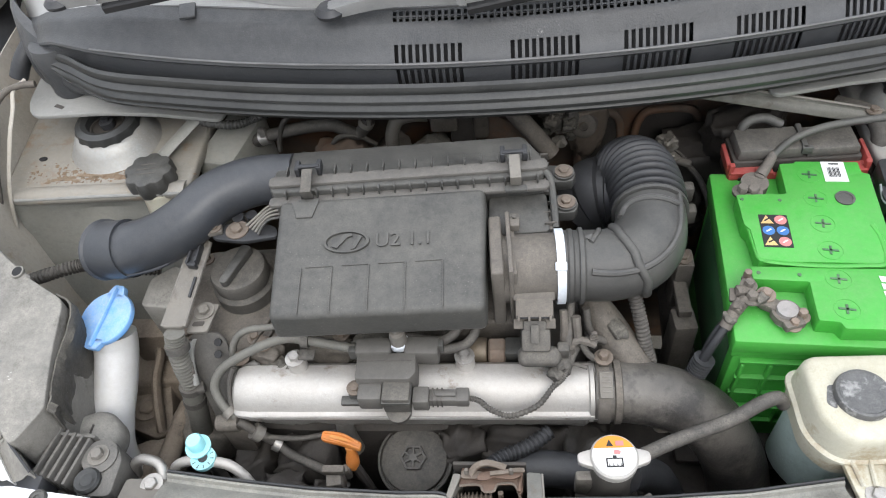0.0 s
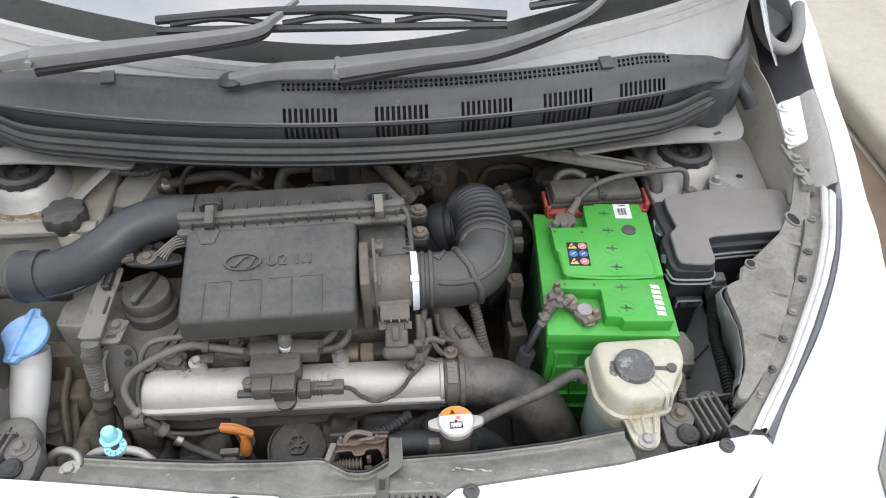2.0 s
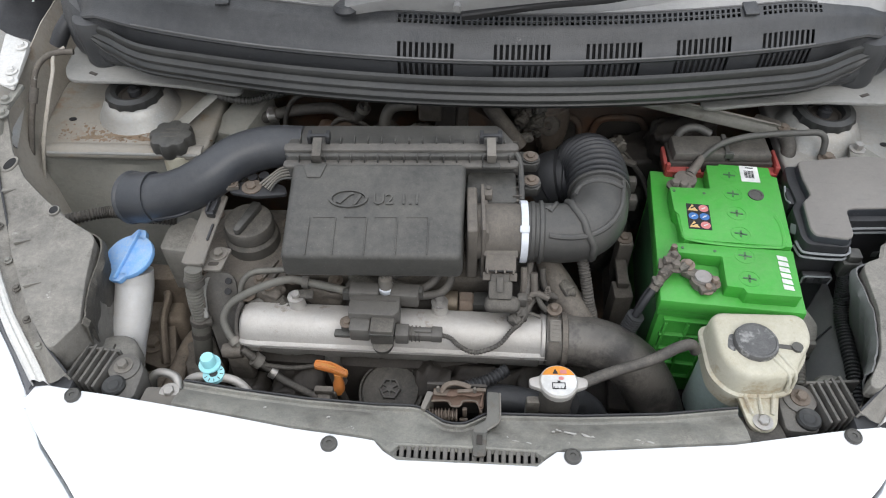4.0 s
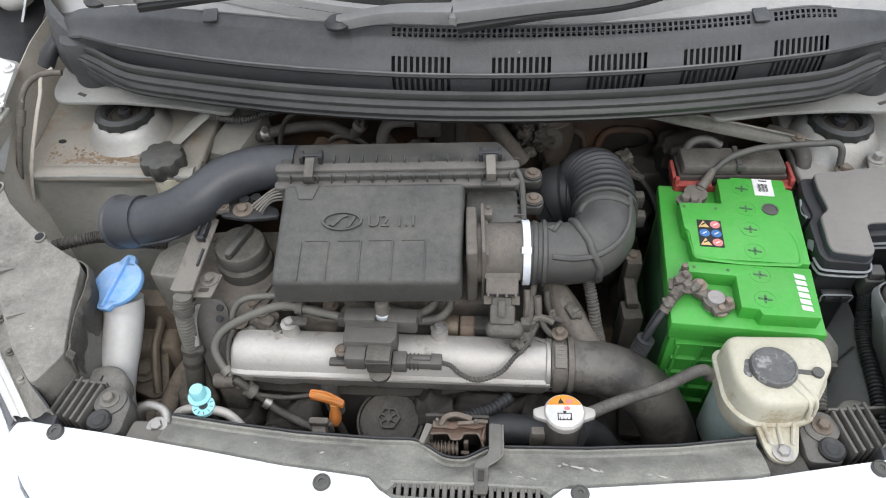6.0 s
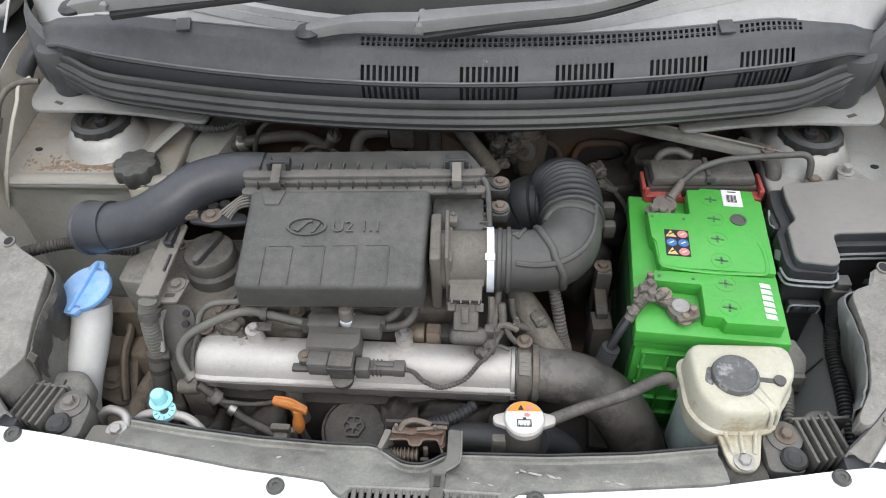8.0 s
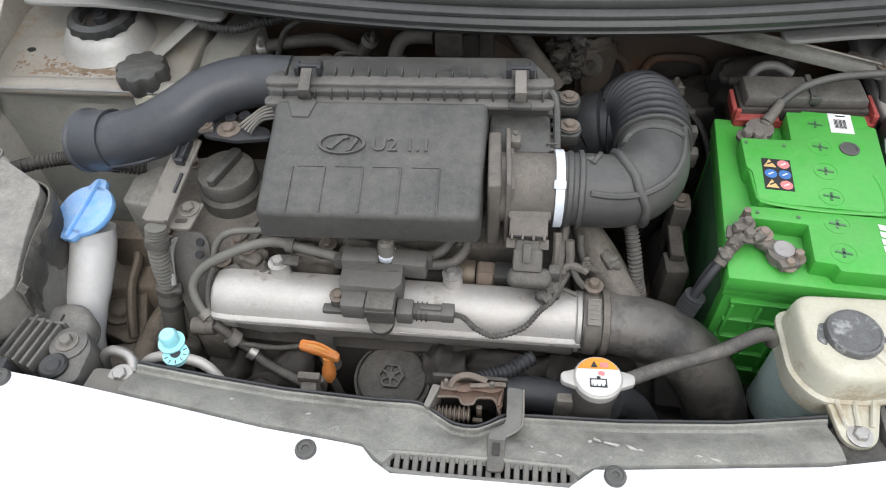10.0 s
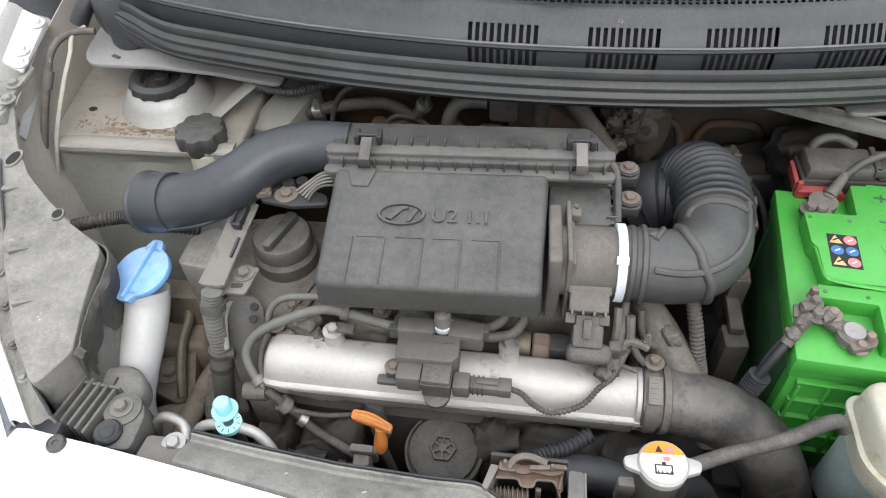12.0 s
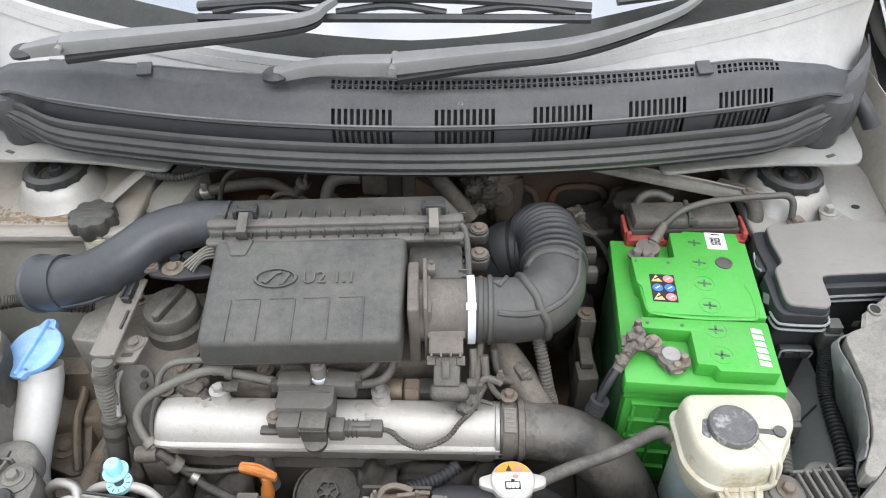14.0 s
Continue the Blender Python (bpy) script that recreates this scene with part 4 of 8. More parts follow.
part("slot_lip", tube([(-0.060, 0.2055, 0.848), (-0.050, 0.1985, 0.848), (0.02, 0.1975, 0.8485), (0.084, 0.1985, 0.848), (0.095, 0.206, 0.848)], 0.003, 8, 5), PANEL, support)
part("slot_lip", tube([(-0.058, 0.2145, 0.849), (0.02, 0.2150, 0.8495), (0.092, 0.2145, 0.849)], 0.0022, 8, 5), PANEL, support)
SCUFF = pm("pale_scuff", (0.48, 0.47, 0.44), 0.7, scale=60, col2=(0.36, 0.35, 0.33), bump=0.0)
rng = random.Random(7)
for x, y, w, h, r in ((0.111, 0.242, 0.012, 0.003, -18), (0.124, 0.2385, 0.018, 0.003, -12), (0.138, 0.236, 0.012, 0.004, -20), (0.145, 0.2345, 0.006, 0.002, -10), (0.190, 0.232, 0.008, 0.002, -8), (0.202, 0.2295, 0.012, 0.002, -12), (0.105, 0.240, 0.004, 0.003, 0), (0.066, 0.226, 0.009, 0.002, -5), (0.080, 0.224, 0.007, 0.002, -12), (0.058, 0.231, 0.003, 0.002, 0), (-0.13, 0.243, 0.005, 0.002, 12), (-0.20, 0.252, 0.006, 0.002, 15)):
    yb, yf = lerp_line(SUP_BACK, x), lerp_line(BUMP_BACK, x) + 0.004
    u = (yb - y) / max(0.005, yb - yf)
    z = 0.833 + min(1.0, max(0.0, (u - 0.05) * 1.08)) * (bumper_z(x) - 0.006 - 0.833)
    o = []
    for k in range(11):
        a = 2 * math.pi * k / 11
        q = 0.35 + 0.65 * rng.random()
        o.append((0.5 * w * q * math.cos(a), 0.5 * h * q * math.sin(a)))
    b = prism(o, -0.0006, 0.0008, 0)
    b.transform(pose(x, y, z + 0.0008, -18, 0, r))
    part("scuff", b, SCUFF, support, "pale scraped scuff")
part("end_plate", prism(rounded([(-0.345, 0.257), (-0.303, 0.250), (-0.303, 0.284), (-0.347, 0.284)], 0.005), 0.808, lambda x, y: 0.818 + 0.35 * (0.285 - y), 0.0015), STEEL_DUSTY, support, "dusty zinc end plate")
part("end_plate", prism(rounded([(0.308, 0.240), (0.352, 0.246), (0.352, 0.285), (0.308, 0.284)], 0.005), 0.806, lambda x, y: 0.816 + 0.35 * (0.285 - y), 0.0015), BLACK_DUSTY, support, "dark end plate")
part("end_bolt", hexbolt((-0.318, 0.277, 0.8205), 0.0065), STEEL, support)

# ---- cowl ----
cowl = thing("cowl_panel", "black plastic cowl panel with air vents below the windscreen", "cowl", (0, 0.68, 0.96))


def cowl_y(x):
    return 0.630 + 0.30 * x * x + 0.35 * max(0.0, abs(x) - 0.42) ** 1.5


VENTS = ((-0.089, -0.016), (0.030, 0.102), (0.143, 0.214), (0.254, 0.325), (0.362, 0.432))
SLOTS = [(x0 + (x1 - x0) * i / 10.0, x0 + (x1 - x0) * (i + 0.58) / 10.0) for x0, x1 in VENTS for i in range(10)]
HOLES = [(-0.089 + i * 0.0066, -0.089 + i * 0.0066 + 0.0040) for i in range(80) if not 0.330 < -0.089 + i * 0.0066 < 0.356]
XS = sorted({round(-0.565 + 1.13 * i / 56, 4) for i in range(57)} | {round(v, 4) for p in SLOTS + HOLES for v in p})
PROFILE = [(0.004, 0.965), (0.005, 0.985), (0.0135, 0.987), (0.0130, 1.0100), (0.0095, 1.0140), (0.0105, 1.0170), (0.0135, 1.0180), (0.0255, 1.0315), (0.033, 1.0440), (0.038, 1.0485), (0.0395, 1.0492), (0.0440, 1.0514), (0.0455, 1.0522), (0.0500, 1.0545), (0.0525, 1.056), (0.054, 1.055), (0.055, 1.045)]


def cowl_point(x, dy, z):
    """The panel bends down and back round its ends."""
    over = max(0.0, abs(x) - 0.50)
    keep = 1.0 - 0.50 * (lambda u: u * u * (3 - 2 * u))(min(1.0, max(0.0, (abs(x) - 0.385) / 0.165)))
    if z > 1.0170:
        dy, z = 0.0105 + (dy - 0.0105) * keep, 1.0170 + (z - 1.0170) * keep
    return (x, cowl_y(x) + dy + 4.0 * over * over, z - 0.35 * over - 5.0 * over * over * (1.06 - z) / 0.09)


def in_any(x, spans):
    return any(a < x < b for a, b in spans)


def vent_gap(i, k):
    x = (XS[i] + XS[i + 1]) / 2
    if k in (2, 6):
        return in_any(x, SLOTS)
    return k in (10, 12) and in_any(x, HOLES)


part("front_panel", sheet([[cowl_point(x, dy, z) for dy, z in PROFILE] for x in XS], 0.0018, vent_gap), COWL, cowl, "matt black front panel with vent slots")
# pale tubes paint the highlight lines of the ridge and top edge
part("ridge_line", tube([cowl_point(x, 0.0100, 1.0185) for x in XS[::6] if abs(x) < 0.50], 0.0013, 6, 2), COWL_EDGE, cowl, "pale painted highlight along the ridge")
part("top_edge", tube([cowl_point(x, 0.0530, 1.0565) for x in XS[::6] if abs(x) < 0.50], 0.0012, 6, 2), COWL_EDGE, cowl, "pale painted highlight along the top edge")
# near-black sheet that paints the shade behind the vents
part("vent_shade", sheet([[(x, cowl_y(x) + d, z) for d, z in ((0.020, 0.975), (0.026, 1.005), (0.042, 1.034), (0.058, 1.036))] for x in (-0.12, -0.05, 0.02, 0.09, 0.16, 0.23, 0.30, 0.37, 0.45)], 0.001), VOID, cowl)
for x in (0.343, -0.315):
    part("edge_tab", block((0.018, 0.020, 0.004), (x, cowl_y(x) + 0.046, 1.0555), 0.0015, rz=8, rx=18), COWL, cowl)
for s in (-1, 1):
    sk = []
    for p in spline([(0.592, 0.81, 0), (0.578, 0.775, 0), (0.556, 0.748, 0), (0.528, 0.730, 0), (0.498, 0.722, 0), (0.470, 0.716, 0), (0.44, 0.704, 0), (0.41, 0.694, 0)], 4):
        b = 0.006 * math.sin((p.x - 0.41) * 52) ** 2
        lift = 0.05 * min(1.0, max(0.0, (p.x - 0.50) / 0.07))
        sk.append([(s * p.x, p.y + 0.03, 0.985 + lift), (s * p.x, p.y + 0.016, 0.984 + 0.8 * lift), (s * p.x, p.y + 0.004 - b, 0.974 + 0.3 * lift), (s * p.x, p.y - b, 0.958), (s * p.x, p.y + 0.001 - 0.6 * b, 0.944), (s * p.x, p.y + 0.007, 0.9345)])
    cup = lathe([(0.020, 0.931), (0.034, 0.932), (0.037, 0.937), (0.036, 0.942), (0.038, 0.960), (0.040, 0.985), (0.036, 1.0), (0.0, 1.0)], 36, Matrix.Translation((s * 0.522, 0.750, 0)) @ Matrix.Diagonal((0.72, 0.72, 1, 1)))
    part("end_cup", cup, COWL, cowl, "black moulded drain cup")
    part("end_stub", tube([(s * 0.588, 0.747, 0.953), (s * 0.578, 0.757, 0.970), (s * 0.565, 0.775, 0.985)], 0.011, 14, 4), DARK_RUBBER, cowl, "blue-black rubber stub")
    part("end_skirt", sheet(sk, 0.002), COWL, cowl, "black bulging end skirt")
# rubber seal along the front edge
seal_line = [(-0.523, 0.728, 0.993)] + [(x, cowl_y(x) + (0.0 if abs(x) < 0.46 else 0.02 * (abs(x) - 0.46) / 0.06), 0.996 - 0.004 * (x / 0.5) ** 2) for x in (-0.50, -0.44, -0.36, -0.24, -0.12, 0, 0.12, 0.24, 0.36, 0.44, 0.50)] + [(0.523, 0.728, 0.993)]
rows = []
for p in spline(seal_line, 4):
    k = math.sqrt(max(0.02, min(1.0, (0.5255 - abs(p.x)) / 0.022)))
    rows.append([(p.x, p.y + d * k, p.z + h * k) for d, h in ((0.006, -0.010), (0.0045, 0.002), (0.001, 0.005), (-0.003, 0.003), (-0.0048, -0.002), (-0.0040, -0.0055), (-0.0075, -0.0070), (-0.0105, -0.0095), (-0.0108, -0.0125), (-0.0080, -0.0145), (-0.0105, -0.0165), (-0.0130, -0.0200), (-0.0125, -0.0245), (-0.0095, -0.0265), (-0.0115, -0.029), (-0.009, -0.034), (-0.002, -0.038))])
part("weather_seal", sheet(rows, 0.0015), RUBBER, cowl, "grey weathered rubber bonnet seal")
# grey rear panel that runs up to the glass
GLASS_EDGE = [(-0.58, 0.838, 1.106), (-0.45, 0.785, 1.089), (-0.30, 0.748, 1.071), (-0.15, 0.720, 1.059), (0.0, 0.710, 1.055), (0.15, 0.722, 1.060), (0.30, 0.755, 1.073), (0.45, 0.792, 1.091), (0.58, 0.845, 1.108)]
edge = spline(GLASS_EDGE, 6)
rows = []
for p in edge:
    px, y0, z0 = cowl_point(p.x, 0.053, 1.0545)
    z0 -= 0.0085
    rows.append([(p.x, y0, z0), (p.x, y0 * 0.7 + p.y * 0.3, z0 - 0.006 + 0.2 * (p.z - z0 - 0.008)), (p.x, y0 * 0.3 + p.y * 0.7, z0 - 0.004 + 0.6 * (p.z - z0 - 0.008)), (p.x, p.y - 0.003, p.z), (p.x, p.y, p.z + 0.002)])
part("rear_panel", sheet(rows, 0.002), COWL_GREY, cowl, "dusty light grey rear cowl panel")

# ---- windscreen ----
screen = thing("windscreen", "dark windscreen glass reflecting the cloudy sky", "windscreen", (0, 0.8, 1.05))
rows = [[tuple(p + Vector((0, 0.75 * u, 0.50 * u - 0.06 * u * u))) for u in (-0.01, 0.0, 0.02, 0.1, 0.25, 0.5, 0.8)] for p in edge]
part("glass", sheet(rows, 0.005), GLASS, screen)
rows = [[tuple(p + Vector((0, 0.75 * u, 0.50 * u - 0.06 * u * u + 0.0035))) for u in (0.004, 0.012, 0.020, 0.028, 0.036 + 0.03 * abs(p.x))] for p in edge]
part("frit_band", sheet(rows, 0.0006), FRIT, screen, "speckled black band along the glass edge")
rows = [[(p.x, p.y + d, p.z + h) for d, h in ((-0.012, -0.016), (-0.006, -0.002), (-0.004, 0.003), (0.002, 0.005), (0.008, 0.006), (0.010, 0.002))] for p in edge]
part("edge_trim", sheet(rows, 0.0015), COWL_GREY, screen, "pale worn rubber edge trim")
for s in (-1, 1):
    pil = tube([(s * 0.63, 0.90, 1.10), (s * 0.63, 1.0, 1.19), (s * 0.585, 1.4, 1.46)], 0.035, 12, 8, squash=0.5)
    part("pillar", pil, WHITE_PAINT, screen, "white windscreen pillar")

# ---- wipers ----


def wiper(path, joint, blade, label):
    w = thing("wiper", label, "wiper", path[0], group="windscreen wipers")
    j = Vector(joint)
    part("arm_head", bar([path[0], path[1], joint], lambda u: 0.008 + 0.0025 * u, lambda u: 0.006 + 0.002 * u, 6, -0.1), WIPER, w, "dark grey wiper arm head")
    part("arm", bar([joint, *path[2:]], lambda u: 0.0098 * (1 - u) ** 1.3 + 0.0026, lambda u: 0.0065 * (1 - u) + 0.0024, 8, -0.1), WIPER, w, "dark grey tapering wiper arm")
    part("pivot", lathe([(0, 0), (0.015, 0), (0.016, 0.004), (0.011, 0.009), (0, 0.010)], 24, Matrix.Translation(Vector(path[0]) + Vector((0, 0, -0.004)))), DARK_RUBBER, w)
    part("hinge_pin", tube([j + Vector((0, -0.021, 0.001)), j + Vector((0.001, 0.021, 0.001))], 0.0045, 10, 3), WIPER, w)
    # black bar below the arm paints its underside shadow
    part("arm_shade", bar([j + Vector((0.004, -0.006, -0.011)), *[Vector(p) + Vector((0, -0.004, -0.010)) for p in path[2:-1]]], lambda u: 0.0100 * (1 - u) ** 1.3 + 0.0018, lambda u: 0.0042 - 0.0026 * u, 6, -0.1), VOID, w, "black strip for the shade under the arm")
    a, b = Vector(blade[0]), Vector(blade[1])
    part("blade_frame", tube([a, a.lerp(b, 0.25) + Vector((0, 0, 0.008)), a.lerp(b, 0.5) + Vector((0, 0, 0.011)), a.lerp(b, 0.75) + Vector((0, 0, 0.008)), b], 0.0072, 8, 6, squash=0.8), DARK_RUBBER, w)
    for u0, u1 in ((0.04, 0.32), (0.36, 0.64), (0.68, 0.96)):
        p, q = a.lerp(b, u0), a.lerp(b, u1)
        part("yoke", tube([p + Vector((0, -0.005, -0.004)), p.lerp(q, 0.5) + Vector((0, -0.003, 0.003)), q + Vector((0, -0.005, -0.004))], 0.0042, 8, 5), DARK_RUBBER, w)
    part("blade_rubber", tube([a + Vector((0, -0.010, -0.009)), a.lerp(b, 0.5) + Vector((0, -0.008, -0.009)), b + Vector((0, -0.008, -0.009))], 0.0052, 6, 4), DARK_RUBBER, w)
    return w


wiper([(-0.151, 0.674, 1.066), (-0.09, 0.673, 1.078), (0.085, 0.672, 1.092), (0.172, 0.668, 1.104), (0.246, 0.685, 1.116), (0.310, 0.712, 1.130), (0.36, 0.765, 1.15)], (-0.015, 0.663, 1.085), ((0.24, 0.765, 1.125), (0.56, 0.80, 1.15)), "black wiper arm resting low on the windscreen")
wiper([(-0.440, 0.690, 1.086), (-0.412, 0.684, 1.094), (-0.26, 0.680, 1.112), (-0.12, 0.682, 1.127), (-0.088, 0.695, 1.137), (-0.06, 0.725, 1.146)], (-0.384, 0.680, 1.100), ((-0.235, 0.715, 1.128), (0.20, 0.695, 1.135)), "black wiper arm with its long blade")

# plain closed body behind the windscreen
body_rows = []
for y, hw, zr in ((0.845, 0.70, 1.02), (1.02, 0.74, 1.05), (1.5, 0.78, 1.08), (2.4, 0.79, 1.09), (3.1, 0.77, 1.05), (3.42, 0.66, 0.98), (3.5, 0.50, 0.90)):
    body_rows.append([(-hw * 0.93, y, 0.22), (-hw, y, 0.40), (-hw, y, 0.70), (-hw * 0.97, y, zr - 0.08), (-hw * 0.90, y, zr), (0.0, y, zr + 0.02), (hw * 0.90, y, zr), (hw * 0.97, y, zr - 0.08), (hw, y, 0.70), (hw, y, 0.40), (hw * 0.93, y, 0.22)])
part("body_shell", sheet([r[:5] for r in body_rows], 0.003), WHITE_PAINT, car, "white body side")
part("body_shell", sheet([r[6:] for r in body_rows], 0.003), WHITE_PAINT, car, "white body side")
part("tailgate", sheet([[(-hw, y - 0.05, z), (-0.6 * hw, y, z), (0.0, y + 0.015, z), (0.6 * hw, y, z), (hw, y - 0.05, z)] for y, hw, z in ((3.46, 0.50, 0.22), (3.51, 0.53, 0.45), (3.52, 0.55, 0.72), (3.49, 0.57, 0.90), (3.42, 0.59, 1.01))], 0.004), WHITE_PAINT, car, "white tailgate")
roof_rows = []
for y, hw, z in ((1.42, 0.55, 1.475), (1.6, 0.575, 1.52), (2.1, 0.585, 1.54), (2.7, 0.575, 1.52), (3.2, 0.53, 1.46)):
    roof_rows.append([(-hw - 0.02, y, z - 0.05), (-hw, y, z - 0.02), (-hw * 0.6, y, z), (0, y, z + 0.008), (hw * 0.6, y, z), (hw, y, z - 0.02), (hw + 0.02, y, z - 0.05)])
part("roof", sheet(roof_rows, 0.003), WHITE_PAINT, car, "white roof")
for s in (-1, 1):
    part("side_glass", sheet([[(s * (0.70 + 0.01 * k), y, 1.05), (s * 0.58, y + d, 1.46)] for k, (y, d) in enumerate(((1.05, 0.42), (1.8, 0.05), (2.5, 0.0), (3.25, -0.08)))], 0.004), GLASS, car, "dark side window")
part("rear_glass", sheet([[(-0.56, 3.40, 1.0), (0.56, 3.40, 1.0)], [(-0.52, 3.2, 1.43), (0.52, 3.2, 1.43)]], 0.004), GLASS, car, "dark rear window")
for s in (-1, 1):
    tyre = lathe([(0.17, -0.08), (0.26, -0.085), (0.275, -0.06), (0.278, 0.0), (0.275, 0.06), (0.26, 0.085), (0.17, 0.08)], 40, pose(s * 0.68, 2.87, 0.279, 0, 90, 0))
    part("rear_tyre", tyre, DARK, car, "black rubber tyre")

# ---- engine mass in the depth of the bay ----
engine = thing("engine_block", "grimy dust-covered diesel engine", "engine", (-0.1, 0.45, 0.26))
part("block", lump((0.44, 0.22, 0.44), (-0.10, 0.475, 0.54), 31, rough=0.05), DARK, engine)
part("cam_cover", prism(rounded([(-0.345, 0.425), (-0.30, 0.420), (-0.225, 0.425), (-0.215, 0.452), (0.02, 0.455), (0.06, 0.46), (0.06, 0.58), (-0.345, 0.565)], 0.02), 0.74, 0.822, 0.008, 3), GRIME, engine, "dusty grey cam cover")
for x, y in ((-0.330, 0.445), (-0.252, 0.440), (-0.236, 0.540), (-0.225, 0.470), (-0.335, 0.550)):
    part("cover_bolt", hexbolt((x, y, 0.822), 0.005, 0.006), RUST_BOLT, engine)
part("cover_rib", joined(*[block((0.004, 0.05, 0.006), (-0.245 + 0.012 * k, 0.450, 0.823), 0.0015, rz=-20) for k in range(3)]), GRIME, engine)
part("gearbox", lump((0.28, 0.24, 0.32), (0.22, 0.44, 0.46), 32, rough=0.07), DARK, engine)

# ---- air filter box ----
AX, AY = -0.0925, 0.398
airbox = thing("air_filter_box", "dusty black plastic air filter box over the engine", "air filter box", (AX, AY + 0.1, 0.83), rz=2.8)
AM = pose(AX, AY, 0, 0, 0, 2.8)


def lid_z(x, y):
    return 0.924 + 0.22 * y


fc = [(-0.1090, 0.002), (0.0965, 0.0), (0.1025, 0.127), (-0.1075, 0.127)]
b = prism(fc, lambda x, y: 0.887 + 0.2 * y, lid_z, 0.0065, 5, inset=0.002)
b.transform(AM)
cover = part("front_cover", b, BLACK, airbox, "matt black ribbed front cover")
for x in (-0.079, -0.049, -0.0135, 0.0215, 0.057):
    r = block((0.0016, 0.048, 0.0018), (x, 0.027, lid_z(0, 0.027) + 0.0004), 0.0006, rx=math.degrees(math.atan(0.22)), rz=-1.5)
    r.transform(AM)
    part("rib", r, BLACK, cover)
    if x < -0.07:
        continue
    r = block((0.025, 0.0014, 0.0014), (x - 0.013, 0.051, lid_z(0, 0.051) + 0.0003), 0.0005, rx=math.degrees(math.atan(0.22)))
    r.transform(AM)
    part("rib", r, BLACK, cover)
LID = AM @ pose(-0.0355, 0.075, lid_z(0, 0.075), math.degrees(math.atan(0.22)))
em = bmesh.new()
for k in range(40):
    a0, a1 = 2 * math.pi * k / 40, 2 * math.pi * (k + 1) / 40
    q = [em.verts.new((r * math.cos(a) * 0.020, r * math.sin(a) * 0.0105, h)) for a in (a0, a1) for r, h in ((1.03, 0), (1.0, 0.0026), (0.88, 0.0026), (0.84, 0))]
    for i in range(3):
        em.faces.new((q[i], q[i + 1], q[i + 5], q[i + 4]))
em = joined(em, prism([(-0.013, -0.004), (-0.008, -0.006), (0.001, 0.004), (0.006, 0.0055), (0.004, 0.008), (-0.003, 0.007)], 0, 0.0024, 0.0004), prism([(0.004, -0.008), (0.008, -0.007), (0.014, 0.004), (0.011, 0.006)], 0, 0.0024, 0.0004))
em.transform(LID @ Matrix.Diagonal((1.12, 1.12, 1, 1)))
part("emblem", em, BLACK, cover, "raised oval emblem")
part("lettering", lettering("U2 1.1", 0.021, 0.0022, LID @ pose(0.056, -0.001, 0.0)), BLACK, cover, "raised moulded letters")

rc = [(-0.118, 0.135), (0.160, 0.135), (0.160, 0.158), (0.143, 0.206), (-0.116, 0.206)]
b = prism(rounded(rc, 0.008), 0.86, lambda x, y: 0.955 - 0.28 * max(0, y - 0.165), 0.006, 3)
b.transform(AM)
rear = part("rear_cover", b, BLACK, airbox, "matt black rear cover")
for i in range(16):
    r = block((0.0016, 0.012, 0.007), (-0.100 + i * 0.0165, 0.158, 0.959), 0.0005, rx=-8)
    r.transform(AM)
    part("fin", r, BLACK, rear)
for i in range(17):
    r = block((0.0016, 0.006, 0.012), (-0.100 + i * 0.0158, 0.133, 0.951), 0.0005)
    r.transform(AM)
    part("fin", r, BLACK, rear)
for y0, y1, z0, z1, nm in ((0.1405, 0.1545, 0.9525, 0.9585, "dusty upper seam flange"), (0.1235, 0.1365, 0.9420, 0.9475, "dusty lower seam flange")):
    b = prism(rounded([(-0.119, y0), (0.164, y0), (0.164, y1), (-0.119, y1)], 0.006), z0, z1, 0.0018)
    b.transform(AM)
    part("seam_flange", b, FLANGE, airbox, nm)
b = joined(prism(rounded([(0.1555, 0.095), (0.166, 0.095), (0.166, 0.200), (0.1555, 0.200)], 0.003), 0.90, 0.918, 0.002), *[block((0.012, 0.0016, 0.010), (0.163, 0.100 + 0.014 * i, 0.918), 0.0005) for i in range(8)])
b.transform(AM)
part("side_flange", b, BLACK_DUSTY, airbox, "finned side flange")
b = tube([(0.156, 0.146, 0.9535), (0.1645, 0.138, 0.948), (0.1675, 0.122, 0.934), (0.168, 0.098, 0.917)], 0.0036, 8, 5)
b.transform(AM)
part("side_rail", b, BLACK, airbox, "dusty rounded side rail")
b = prism(rounded([(0.101, 0.092), (0.162, 0.092), (0.162, 0.136), (0.1035, 0.136)], 0.005), 0.85, lambda x, y: 0.920 + 0.2 * (y - 0.1), 0.004)
b.transform(AM)
part("lower_body", b, BLACK, airbox, "black lower filter housing")
